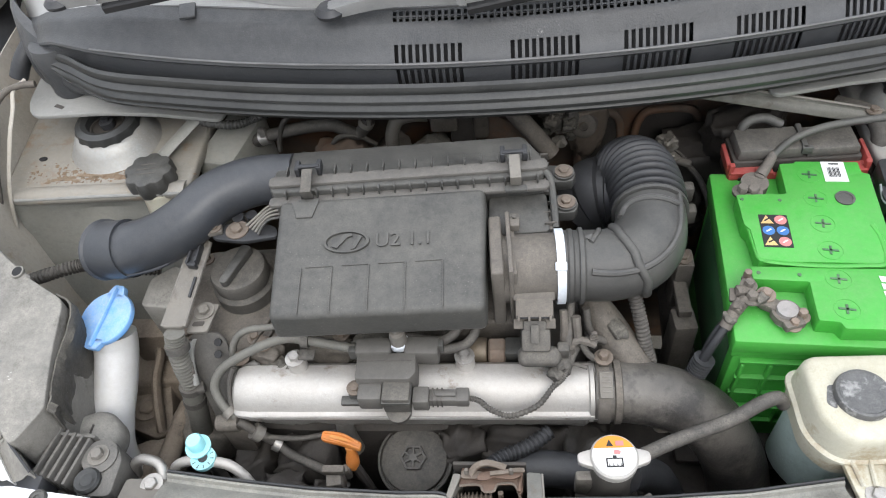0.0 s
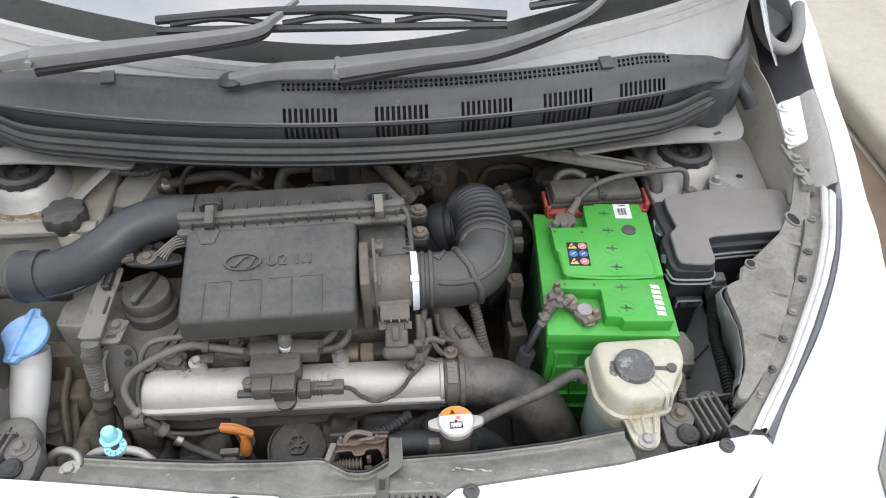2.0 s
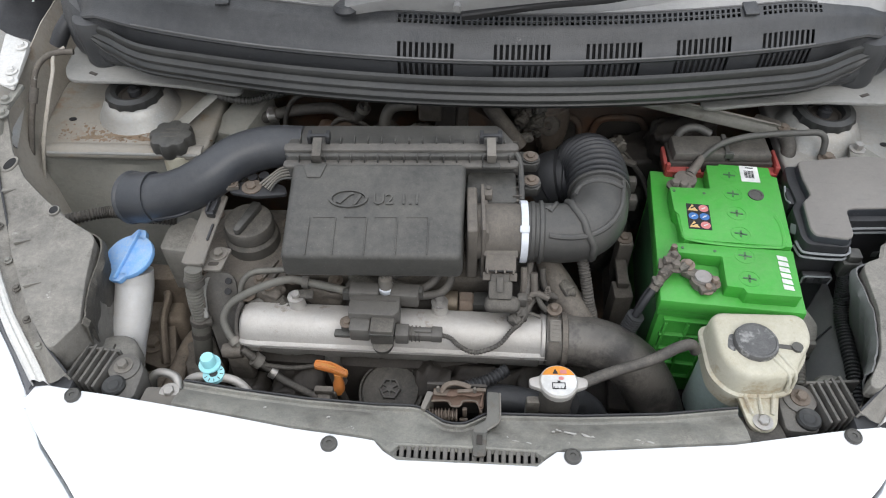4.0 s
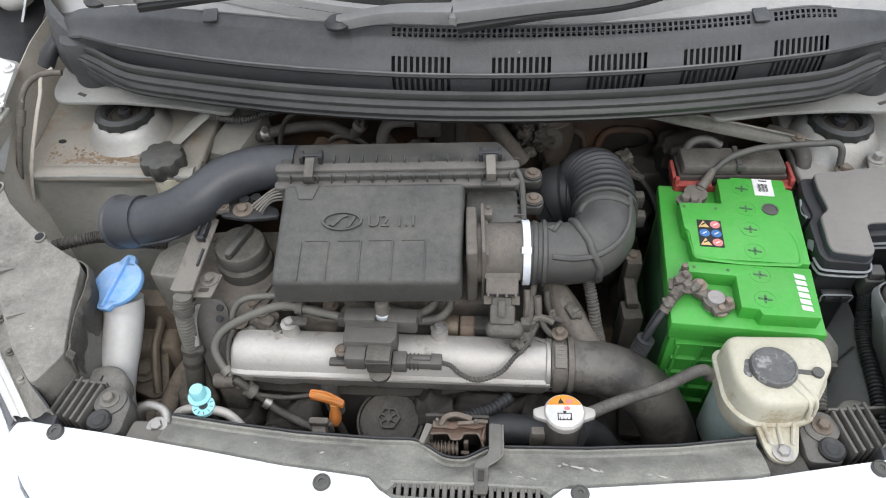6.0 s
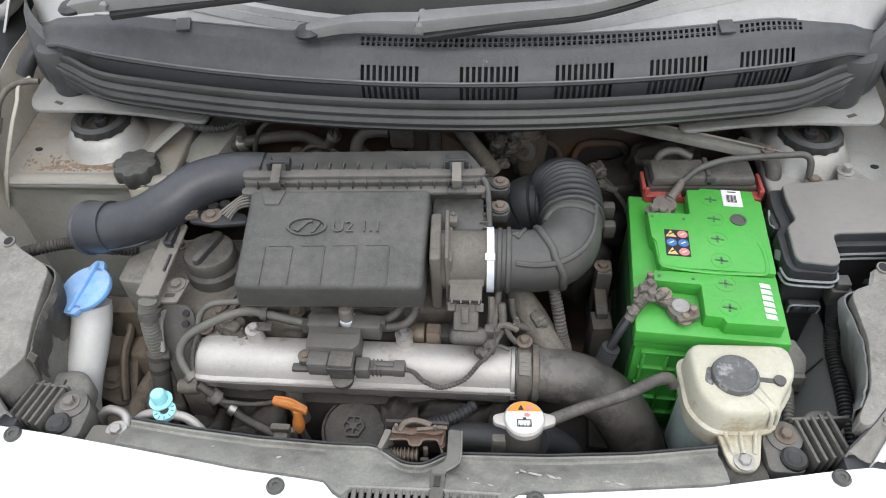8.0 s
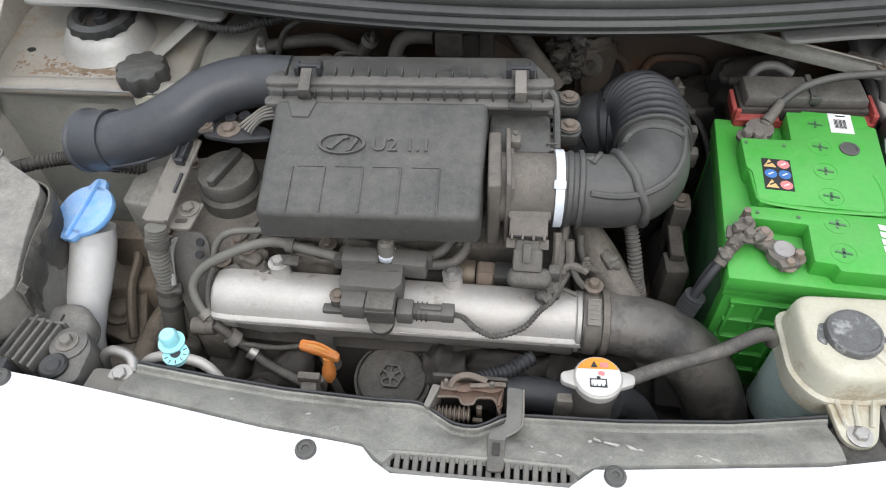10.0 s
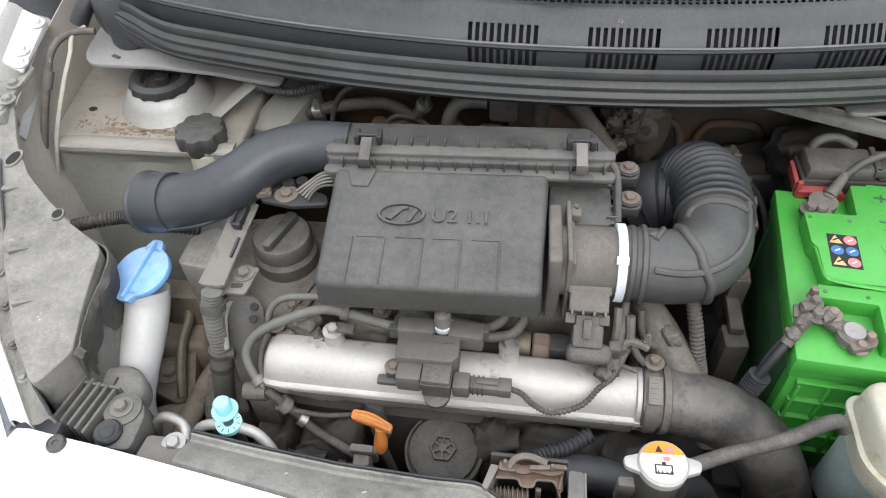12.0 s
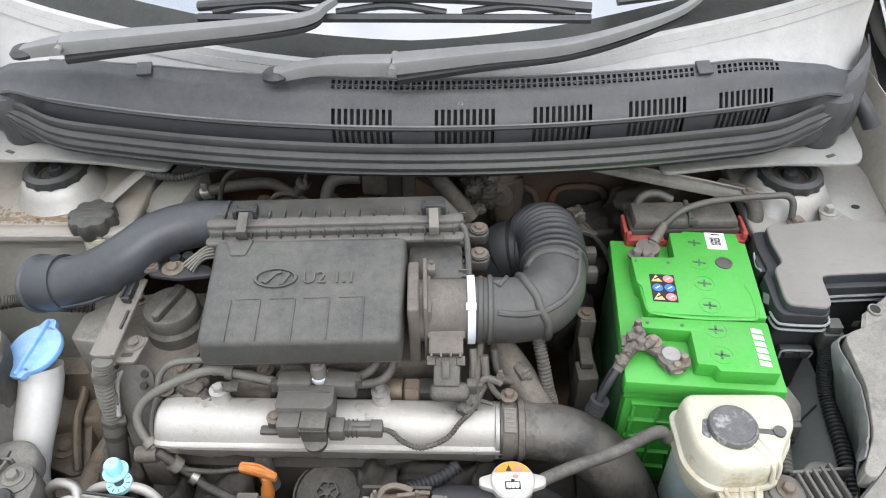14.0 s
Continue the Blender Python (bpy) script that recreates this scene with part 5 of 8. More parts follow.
for x in (-0.077, 0.131):
    for nm, b in (("spring_clip", joined(block((0.011, 0.026, 0.003), (x, 0.139, 0.965), 0.001, rx=14), block((0.011, 0.003, 0.018), (x, 0.127, 0.956), 0.001, rx=14))),
                  ("clip_hook", block((0.022, 0.008, 0.005), (x, 0.124, 0.948), 0.0015)), ("clip_pin", block((0.024, 0.005, 0.003), (x, 0.155, 0.969), 0.001)),
                  ("clip_lug", block((0.005, 0.014, 0.011), (x - 0.011, 0.158, 0.964), 0.001)), ("clip_lug", block((0.005, 0.014, 0.011), (x + 0.011, 0.158, 0.964), 0.001)),
                  ("clip_ramp", prism([(x - 0.016, 0.122), (x + 0.012, 0.122), (x + 0.006, 0.104), (x - 0.010, 0.104)], lambda x, y: lid_z(x, y) - 0.004, lambda x, y: lid_z(x, y) + 0.002, 0.001)))[:6 if x < 0 else 5]:
        b.transform(AM)
        part(nm, b, {"clip_lug": DARK_RUBBER, "clip_pin": DARK_RUBBER, "clip_ramp": BLACK, "clip_hook": BLACK, "spring_clip": STEEL_DUSTY if x > 0 else BLACK_DUSTY}.get(nm, BLACK_DUSTY), airbox)
for x, y in ((0.181, 0.1275), (0.183, 0.171)):
    b = joined(prism(rounded([(x - 0.024, y - 0.004), (x - 0.010, y - 0.012), (x + 0.008, y - 0.012), (x + 0.013, y), (x + 0.008, y + 0.011), (x - 0.024, y + 0.016)], 0.004), 0.905, 0.918, 0.002), lathe([(0.011, 0.918), (0.011, 0.921), (0, 0.921)], 20, Matrix.Translation((x, y, 0))))
    b.transform(AM)
    lug = part("mounting_lug", b, BLACK, airbox)
    h = hexbolt((x, y, 0.921), 0.0055, 0.005)
    h.transform(AM)
    part("bolt", h, RUST_BOLT, lug)

# ---- air flow meter tube and intake boot ----
maf = thing("air_flow_tube", "dusty brown-grey air outlet tube with a plugged sensor", "air tube", (0.04, 0.455, 0.83))
part("flange", joined(block((0.0125, 0.072, 0.084), (0.0120, 0.470, 0.893), 0.003, rz=3, segs=3), block((0.0045, 0.0755, 0.0860), (0.0245, 0.471, 0.895), 0.0015, rz=3), block((0.006, 0.064, 0.070), (0.0275, 0.470, 0.893), 0.002, rz=3), block((0.010, 0.012, 0.010), (0.030, 0.497, 0.931), 0.002)), MAF_BROWN, maf, "brown dusty flange")
part("flange_screw", hexbolt((0.030, 0.503, 0.934), 0.003, 0.003), BLACK_DUSTY, maf)
part("tube", tube([(0.010, 0.468, 0.898), (0.045, 0.469, 0.898), (0.085, 0.470, 0.898)], 0.0335, 32, 6), MAF_BROWN, maf, "dust-covered plastic tube")
part("sensor", joined(block((0.040, 0.020, 0.014), (0.047, 0.442, 0.897), 0.002, rx=35), block((0.036, 0.020, 0.022), (0.047, 0.430, 0.884), 0.002, rx=35)), MAF_BROWN, maf, "dusty brown sensor body")
part("sensor_window", block((0.034, 0.003, 0.009), (0.047, 0.4195, 0.8845), 0.0005, rx=35), VOID, maf, "dark sensor window row")
for i in range(4):
    part("sensor_rib", block((0.0024, 0.005, 0.012), (0.032 + i * 0.0100, 0.4185, 0.884), 0.0006, rx=35), MAF_BROWN, maf)
part("sensor_shelf", block((0.040, 0.010, 0.003), (0.047, 0.418, 0.8755), 0.0008, rx=35), MAF_BROWN, maf)
part("plug", joined(block((0.028, 0.022, 0.024), (0.048, 0.409, 0.862), 0.003, rx=40), block((0.022, 0.012, 0.006), (0.047, 0.414, 0.877), 0.002, rx=40), block((0.008, 0.018, 0.004), (0.047, 0.405, 0.877), 0.001, rx=40)), BLACK_DUSTY, maf, "dusty electrical plug")
part("plug_boot", joined(block((0.042, 0.020, 0.022), (0.051, 0.397, 0.850), 0.008, rx=30, segs=3), block((0.012, 0.012, 0.016), (0.074, 0.402, 0.853), 0.003)), BLACK_DUSTY, maf)
boot = thing("intake_boot", "black corrugated rubber intake boot bending backwards", "intake hose", (0.16, 0.52, 0.80))
bl = [(0.074, 0.470, 0.898), (0.098, 0.470, 0.898), (0.122, 0.4705, 0.898), (0.143, 0.478, 0.898), (0.159, 0.497, 0.897), (0.1665, 0.522, 0.896), (0.1685, 0.548, 0.895)]


def boot_r(u):
    return 0.0350 + 0.0022 * math.exp(-((u - 0.62) / 0.2) ** 2) + (0.0016 if 0.04 < u < 0.08 or 0.11 < u < 0.15 else 0.0)


part("elbow", tube(bl, boot_r, 36, 14), BOOT, boot, "smooth grey rubber elbow")
bl = [(0.1685, 0.544, 0.895), (0.1682, 0.568, 0.895), (0.1668, 0.590, 0.892), (0.1635, 0.610, 0.885), (0.158, 0.626, 0.871), (0.152, 0.634, 0.852)]
part("corrugated_section", tube(bl, lambda u: 0.0350 + 0.0042 * (2 * abs(math.cos(math.pi * 13 * u)) ** 0.7 - 1), 36, 32), DARK_RUBBER, boot, "blue-black rubber corrugations")
part("end_bell", tube([(0.150, 0.606, 0.850), (0.138, 0.609, 0.852), (0.122, 0.611, 0.846), (0.108, 0.611, 0.832)], lambda u: 0.035 if u < 0.2 else (0.0425 if u < 0.38 else (0.038 if u < 0.5 else (0.0445 if u < 0.72 else 0.042))), 32, 12), DARK_RUBBER, boot, "black stepped end bell")
part("elbow_lip", lathe([(0.0355, -0.003), (0.0388, -0.0025), (0.0388, 0.0025), (0.0355, 0.003)], 40, aligned((0.1682, 0.541, 0.895), (0.03, 1, -0.03))), BOOT, boot)
ELBOW = spline([(0.074, 0.470, 0.898), (0.098, 0.470, 0.898), (0.122, 0.4705, 0.898), (0.143, 0.478, 0.898), (0.159, 0.497, 0.897), (0.1665, 0.522, 0.896), (0.1685, 0.548, 0.895)], 14)


def on_elbow(u, turn, lift=0.0005):
    """A point of the elbow's skin: u along it, turn in degrees from the top towards the outer side."""
    k = min(len(ELBOW) - 2, int(u * (len(ELBOW) - 1)))
    d = (ELBOW[k + 1] - ELBOW[k]).normalized()
    out = d.cross(Vector((0, 0, 1))).normalized()
    a = math.radians(turn)
    return ELBOW[k] + (boot_r(u) + lift) * (math.cos(a) * out.cross(d) + math.sin(a) * out)


part("moulded_rib", tube([on_elbow(0.20 + 0.055 * k, 48 + 4 * math.sin(k * 0.4)) for k in range(15)], 0.0034, 8, 3), BOOT, boot)
part("moulded_rib", tube([on_elbow(0.20 + 0.02 * k, 0 - 12 * k, 0.0002) for k in range(4)], 0.0028, 8, 3), BOOT, boot)
part("moulded_rib", tube([on_elbow(0.70, -52), on_elbow(0.76, -52), on_elbow(0.82, -48), on_elbow(0.855, -34), on_elbow(0.865, -10), on_elbow(0.865, 15), on_elbow(0.865, 34), on_elbow(0.875, 46)], 0.0032, 8, 4), BOOT, boot)
part("cuff_ring", lathe([(0.0350, -0.002), (0.0378, -0.0018), (0.0378, 0.0018), (0.0350, 0.002)], 40, aligned((0.0925, 0.470, 0.898), (1, 0.0, 0))), BOOT, boot)
part("mark", prism([(0.0945, 0.476), (0.103, 0.472), (0.103, 0.480)], 0.9310, 0.9340, 0), BOOT, boot)
part("hose_tie", joined(lathe([(0.0345, -0.004), (0.0372, -0.004), (0.0372, 0.004), (0.0345, 0.004)], 40, aligned((0.0725, 0.470, 0.898), (1, 0.03, 0))), block((0.011, 0.008, 0.006), (0.0725, 0.447, 0.927), 0.001, rx=40)), WHITE_TIE, boot, "white nylon cable tie")

# ---- intake snorkel ----
snorkel = thing("intake_snorkel", "smooth blue-black plastic air intake duct", "air duct", (-0.33, 0.52, 0.86))
sl = [(-0.205, 0.577, 0.926), (-0.250, 0.574, 0.926), (-0.287, 0.558, 0.923), (-0.316, 0.534, 0.913), (-0.346, 0.519, 0.901), (-0.381, 0.513, 0.891)]
part("duct", tube(sl + [(-0.408, 0.515, 0.886)], lambda u: 0.0265 + 0.004 * u, 28, 10), BLACK_CLEAN, snorkel)
part("seam", tube([(-0.392, 0.486, 0.878), (-0.352, 0.491, 0.884), (-0.327, 0.504, 0.892), (-0.312, 0.516, 0.899), (-0.296, 0.524, 0.900)], 0.003, 8, 6), BLACK_CLEAN, snorkel)
part("collar", tube([(-0.388, 0.5135, 0.890), (-0.405, 0.515, 0.886), (-0.424, 0.520, 0.881)], lambda u: 0.0325 if u < 0.9 else 0.0345, 28, 8), BLACK_CLEAN, snorkel, "black end collar")
part("mount_tab", prism(rounded([(-0.300, 0.531), (-0.290, 0.513), (-0.256, 0.508), (-0.219, 0.514), (-0.224, 0.528), (-0.250, 0.536)], 0.005), 0.898, 0.903, 0.0012), DARK_RUBBER, snorkel, "black moulded mounting arm")
for k in range(5):
    part("finger", tube([(-0.256 + 0.004 * k, 0.528 - 0.003 * k, 0.905), (-0.243 + 0.002 * k, 0.538 - 0.004 * k, 0.911), (-0.229 + 0.001 * k, 0.546 - 0.005 * k, 0.917), (-0.205, 0.549 - 0.006 * k, 0.921)], 0.0015, 8, 4), STEEL_DUSTY if k < 4 else BLACK, snorkel)
part("mount_bolt", hexbolt((-0.2655, 0.5235, 0.903), 0.0065, 0.006), RUST_BOLT, snorkel)
part("bolt_washer", lathe([(0.0, 0.903), (0.0125, 0.903), (0.0125, 0.9045), (0.0, 0.9045)], 24, Matrix.Translation((-0.2655, 0.5235, 0))), RUST_BOLT, snorkel)
part("nut_tab", block((0.016, 0.014, 0.006), (-0.2895, 0.5235, 0.905), 0.0015, rz=15), MAF_BROWN, snorkel)
part("mount_bolt", hexbolt((-0.2895, 0.5235, 0.908), 0.0045, 0.004), RUST_BOLT, snorkel)
for x, y in ((-0.268, 0.540), (-0.254, 0.544)):
    part("mount_ring", lathe([(0.003, 0.900), (0.0062, 0.900), (0.0062, 0.906), (0.003, 0.906)], 18, Matrix.Translation((x, y, 0))), DARK_RUBBER, snorkel, "black mounting ring")
part("rubber_bush", joined(lathe([(0.006, 0), (0.011, 0), (0.011, 0.010), (0.006, 0.010)], 18, Matrix.Translation((-0.292, 0.552, 0.888))), block((0.04, 0.016, 0.012), (-0.282, 0.556, 0.884), 0.004)), BLACK_DUSTY, snorkel)

# ---- oil filler cap ----
cap = thing("oil_filler_cap", "dusty black oil filler cap with a raised grip bar", "oil cap", (-0.269, 0.507, 0.82))
OC = Matrix.Translation((-0.2745, 0.505, 0.0))
part("neck", lathe([(0.0345, 0.80), (0.0345, 0.838), (0.031, 0.842), (0.027, 0.844), (0, 0.844)], 36, OC), BLACK_DUSTY, cap, "dusty filler neck")
part("disc", lathe([(0.0275, 0.843), (0.0315, 0.845), (0.0320, 0.858), (0.030, 0.8625), (0.026, 0.8635), (0.023, 0.8625), (0, 0.863)], 40, OC), BLACK_DUSTY, cap, "ribbed black screw cap")
gp = prism(rounded([(-0.0045, -0.028), (0.0045, -0.028), (0.0065, 0.026), (-0.0065, 0.026)], 0.004), 0.862, 0.872, 0.0025, 3)
gp.transform(OC @ pose(0, 0, 0, 0, 0, -18))
part("grip", gp, BLACK, cap)

# ---- washer filler ----
washer = thing("washer_filler", "milky white washer filler neck with a blue lid", "washer filler", (-0.43, 0.40, 0.60))
part("neck", tube([(-0.4215, 0.452, 0.816), (-0.4215, 0.440, 0.798), (-0.4215, 0.410, 0.777), (-0.424, 0.378, 0.754), (-0.426, 0.350, 0.715), (-0.43, 0.335, 0.60)], lambda u: 0.0245 - 0.003 * u, 28, 6), MILKY, washer, "milky white filler tube")
BM = Matrix.Translation((-0.4215, 0.458, 0.836)) @ pose(0, 0, 0, 12, -8, -14) @ Matrix.Diagonal((1.10, 1.03, 1, 1))
ol = [(0.0305 * math.cos(a), 0.0305 * math.sin(a)) for a in (2 * math.pi * k / 32 for k in range(32))]
b = prism(ol, -0.004, 0.004, 0.002)
b = joined(b, prism(rounded([(-0.012, 0.024), (0.012, 0.024), (0.006, 0.038), (-0.006, 0.038)], 0.003), -0.003, 0.004, 0.0015), prism(rounded([(-0.008, -0.036), (0.006, -0.036), (0.012, -0.024), (-0.014, -0.024)], 0.002), -0.003, 0.004, 0.001), block((0.003, 0.068, 0.006), (0, 0.0, 0.006), 0.0015))
b.transform(BM)
part("lid", b, BLUE, washer, "blue plastic lid with a ridge")

# ---- power steering reservoir ----
ps = thing("steering_fluid_reservoir", "dusty black fluted cap on a cream fluid reservoir", "fluid reservoir", (-0.41, 0.63, 0.80))
part("bracket", prism(rounded([(-0.395, 0.605), (-0.345, 0.612), (-0.350, 0.655), (-0.385, 0.652)], 0.01), 0.845, 0.852, 0.002), RUSTY, ps, "rust-stained bracket")
part("tank", lathe([(0.024, 0.78), (0.026, 0.82), (0.022, 0.868), (0, 0.868)], 28, Matrix.Translation((-0.402, 0.630, 0))), CREAM, ps)
part("cap", lathe([(0.025, 0.866), (0.0285, 0.868), (0.0295, 0.872), (0.0295, 0.886), (0.0275, 0.891), (0.024, 0.8925), (0, 0.892)], 72, Matrix.Translation((-0.408, 0.636, 0.0)), wobble=lambda a, r, z: 1 + (0.10 * min(0.35, math.cos(8 * a)) if r > 0.02 else 0)), BLACK, ps, "fluted black cap")
for k, w in ((-0.008, 0.022), (0.0, 0.028), (0.008, 0.022)):
    part("cap_print", block((w, 0.002, 0.0004), (-0.408, 0.636 + k, 0.8924), 0, rz=6), BLACK_DUSTY, ps)

# ---- intake manifold pipe ----
man = thing("intake_manifold", "cast aluminium intake pipe across the engine front", "intake pipe", (-0.07, 0.39, 0.77))
D_FORM = [(0.022, -0.024), (0.0265, 0.0), (0.0245, 0.015), (0.017, 0.0245), (0.006, 0.0268), (-0.006, 0.0258), (-0.016, 0.0192), (-0.0225, 0.0100), (-0.0255, 0.0035), (-0.0305, 0.0018), (-0.0312, -0.0022), (-0.0250, -0.0045), (-0.0235, -0.023), (-0.010, -0.028), (0.008, -0.028)]
rings = []
for x, k, dz in ((-0.2655, 0.66, -0.004), (-0.2648, 0.78, -0.003), (-0.2610, 0.90, -0.001), (-0.2540, 0.965, 0), (-0.245, 0.99, 0), (-0.20, 1, 0), (-0.12, 1, 0), (-0.02, 1, 0), (0.06, 1, 0), (0.108, 1, 0)):
    rings.append([(x, 0.3865 + 0.01 * (x + 0.25) + y * k, 0.801 - 0.017 * (x + 0.25) + dz + z * k) for y, z in D_FORM])
part("pipe", loft(rings), ALU, man, "sand-cast silver pipe with a ledge", angle=30)
# the pipe's lower face takes the shaded aluminium tone
part("lower_flange", prism(rounded([(-0.243, 0.3605), (-0.2, 0.3585), (-0.185, 0.3605), (-0.145, 0.3585), (-0.13, 0.3605), (-0.09, 0.3590), (-0.075, 0.3610), (-0.03, 0.3595), (-0.015, 0.3615), (0.03, 0.3600), (0.045, 0.3620), (0.10, 0.3605), (0.10, 0.40), (-0.243, 0.40)], 0.006), lambda x, y: 0.778 - 0.017 * x + 0.003 * math.sin(x * 105), lambda x, y: 0.796 - 0.017 * x, 0.003, 2), ALU_DARK, man, "lower casting in a darker tone for its shade")
for x, y, z in ((-0.196, 0.402, 0.838), (-0.023, 0.405, 0.835)):
    part("boss", lathe([(0.0105, -0.025), (0.0095, 0.003), (0, 0.003)], 20, Matrix.Translation((x, y, z))), ALU, man)
    part("boss_bolt", hexbolt((x, y, z + 0.003), 0.006, 0.007), STEEL, man)
part("ledge_wear", tube([(x, 0.3865 + 0.01 * (x + 0.25) - 0.0305, 0.801 - 0.017 * (x + 0.25) + 0.0018) for x in (-0.245, -0.2, -0.1, 0.0, 0.1)], 0.0009, 6, 3), STEEL, man, "worn bright ledge edge")
part("leg", tube([(-0.155, 0.37, 0.775), (-0.155, 0.365, 0.75), (-0.15, 0.36, 0.72)], 0.010, 12, 4), ALU_DARK, man)
part("end_bead", lathe([(0.027, -0.003), (0.0295, -0.002), (0.0295, 0.002), (0.027, 0.003)], 32, aligned((0.102, 0.390, 0.795), (1, 0.0, 0))), ALU, man)

hose = thing("intercooler_hose", "grimy black rubber intercooler hose", "hose", (0.2, 0.38, 0.6))
part("elbow", tube([(0.105, 0.390, 0.795), (0.145, 0.389, 0.794), (0.185, 0.384, 0.786), (0.220, 0.374, 0.762), (0.247, 0.362, 0.718), (0.265, 0.352, 0.66), (0.28, 0.342, 0.57)], lambda u: 0.031 + 0.003 * u, 28, 8), HOSE_MOTTLED, hose)
part("clamp", joined(lathe([(0.0318, -0.007), (0.0332, -0.005), (0.0332, 0.005), (0.0318, 0.005)], 36, aligned((0.114, 0.390, 0.795), (1, 0, 0))), block((0.010, 0.012, 0.010), (0.114, 0.404, 0.828), 0.002)), MAF_BROWN, hose, "dirty steel band clamp")
part("clamp_buckle", joined(block((0.013, 0.026, 0.004), (0.1145, 0.378, 0.828), 0.0012, rx=28), *[block((0.009, 0.0014, 0.001), (0.1145, 0.371 + 0.004 * i, 0.8275 + 0.0021 * i), 0.0002, rx=28) for i in range(5)]), STEEL_DUSTY, hose, "ridged steel clamp buckle")
part("clamp", lathe([(0.0318, -0.004), (0.0334, -0.003), (0.0334, 0.003), (0.0318, 0.004)], 36, aligned((0.127, 0.390, 0.7948), (1, 0, 0))), GRIME, hose)
part("clamp_screw", hexbolt((0.114, 0.406, 0.832), 0.0055, 0.008), RUST_BOLT, hose)

# ---- solenoid valve on the manifold ----
sol = thing("solenoid_valve", "dusty black solenoid valve with electrical plugs", "solenoid valve", (-0.09, 0.37, 0.82))
part("body", prism(rounded([(-0.127, 0.369), (-0.074, 0.368), (-0.068, 0.375), (-0.069, 0.398), (-0.127, 0.397)], 0.003), 0.830, 0.858, 0.003), SOLENOID, sol, "dusty main body")
part("side_block", block((0.036, 0.018, 0.022), (-0.112, 0.4045, 0.851), 0.003, rz=1), SOLENOID, sol)
part("side_block", block((0.034, 0.020, 0.022), (-0.064, 0.4055, 0.849), 0.003, rz=-2), SOLENOID, sol)
part("side_block", block((0.024, 0.020, 0.022), (-0.1125, 0.361, 0.839), 0.003), SOLENOID, sol)
part("coil", joined(block((0.027, 0.022, 0.026), (-0.0865, 0.3595, 0.840), 0.002), lathe([(0.0115, 0), (0.0125, 0.004), (0.0125, 0.010), (0, 0.010)], 20, aligned((-0.0865, 0.354, 0.817), (0, -0.2, 1)))), BLACK_DUSTY, sol)
part("sensor_stub", lathe([(0.0085, 0), (0.0085, 0.016), (0.0075, 0.022), (0.004, 0.023), (0.004, 0.028), (0, 0.028)], 18, Matrix.Translation((-0.087, 0.411, 0.852))), STEEL_DUSTY, sol, "dusty metal sensor stub")
part("white_ring", lathe([(0.0098, 0), (0.0098, 0.006), (0, 0.006)], 18, Matrix.Translation((-0.087, 0.4105, 0.853))), WHITE_TIE, sol, "white plastic ring")
part("cover_seam", block((0.052, 0.0012, 0.0008), (-0.0985, 0.3885, 0.8584), 0.0002), BLACK_DUSTY, sol)
part("corner_lug", block((0.010, 0.010, 0.014), (-0.0475, 0.4085, 0.852), 0.002), BLACK, sol)
part("corner_lug", block((0.012, 0.008, 0.016), (-0.133, 0.4055, 0.846), 0.002), BLACK, sol)
for k in range(3):
    part("plug_rib", block((0.0016, 0.0145, 0.0135), (-0.053 + 0.0045 * k, 0.363, 0.8312), 0.0004), BLACK_DUSTY, sol)
part("coil_band", block((0.0285, 0.0235, 0.004), (-0.0865, 0.3595, 0.8455), 0.0008), BLACK, sol)
part("foot", joined(block((0.022, 0.010, 0.006), (-0.133, 0.360, 0.830), 0.002), block((0.013, 0.013, 0.010), (-0.129, 0.367, 0.836), 0.002)), BLACK, sol)
part("foot_bolt", hexbolt((-0.129, 0.368, 0.841), 0.005, 0.005), RUST_BOLT, sol)
part("socket", block((0.016, 0.018, 0.018), (-0.064, 0.361, 0.833), 0.002), SOLENOID, sol)
part("plug", joined(block((0.034, 0.013, 0.012), (-0.040, 0.363, 0.831), 0.0015), block((0.013, 0.015, 0.013), (-0.024, 0.3635, 0.831), 0.0015), block((0.020, 0.005, 0.004), (-0.040, 0.363, 0.838), 0.001)), SOLENOID, sol, "dusty cable plug")
cable = thing("sensor_cable", "black corrugated sensor cable drooping over the manifold", "cable", (0.03, 0.35, 0.80))
part("conduit", ribbed([(-0.020, 0.363, 0.831), (-0.008, 0.361, 0.828), (0.004, 0.355, 0.820), (0.023, 0.353, 0.813), (0.048, 0.360, 0.820), (0.063, 0.374, 0.830), (0.073, 0.380, 0.838), (0.078, 0.390, 0.840)], 0.0027, 0.0028, 0.0004, 12), BLACK_DUSTY, cable)

# ---- oil filter ----
fil = thing("oil_filter_housing", "black oil filter housing with a hexagon cap", "oil filter", (-0.084, 0.35, 0.55))
FM = pose(-0.082, 0.341, 0.738, 14, 0, 0) @ Matrix.Diagonal((1.06, 1.06, 1.0, 1.0))
part("housing", lathe([(0.035, -0.12), (0.0375, -0.03), (0.0385, -0.012), (0.0378, -0.005), (0.0352, -0.0035), (0.0345, -0.0070), (0.0335, -0.0070), (0.0325, -0.0015), (0.026, 0.0015), (0.014, 0.0025), (0.0, 0.0025)], 44, FM), BLACK_DUSTY, fil)
part("hex_cap", lathe([(0.0135, 0.002), (0.0128, 0.0085), (0.0108, 0.009), (0.0104, 0.004), (0, 0.004)], 6, FM), FLANGE, fil, "raised hexagon with spokes")
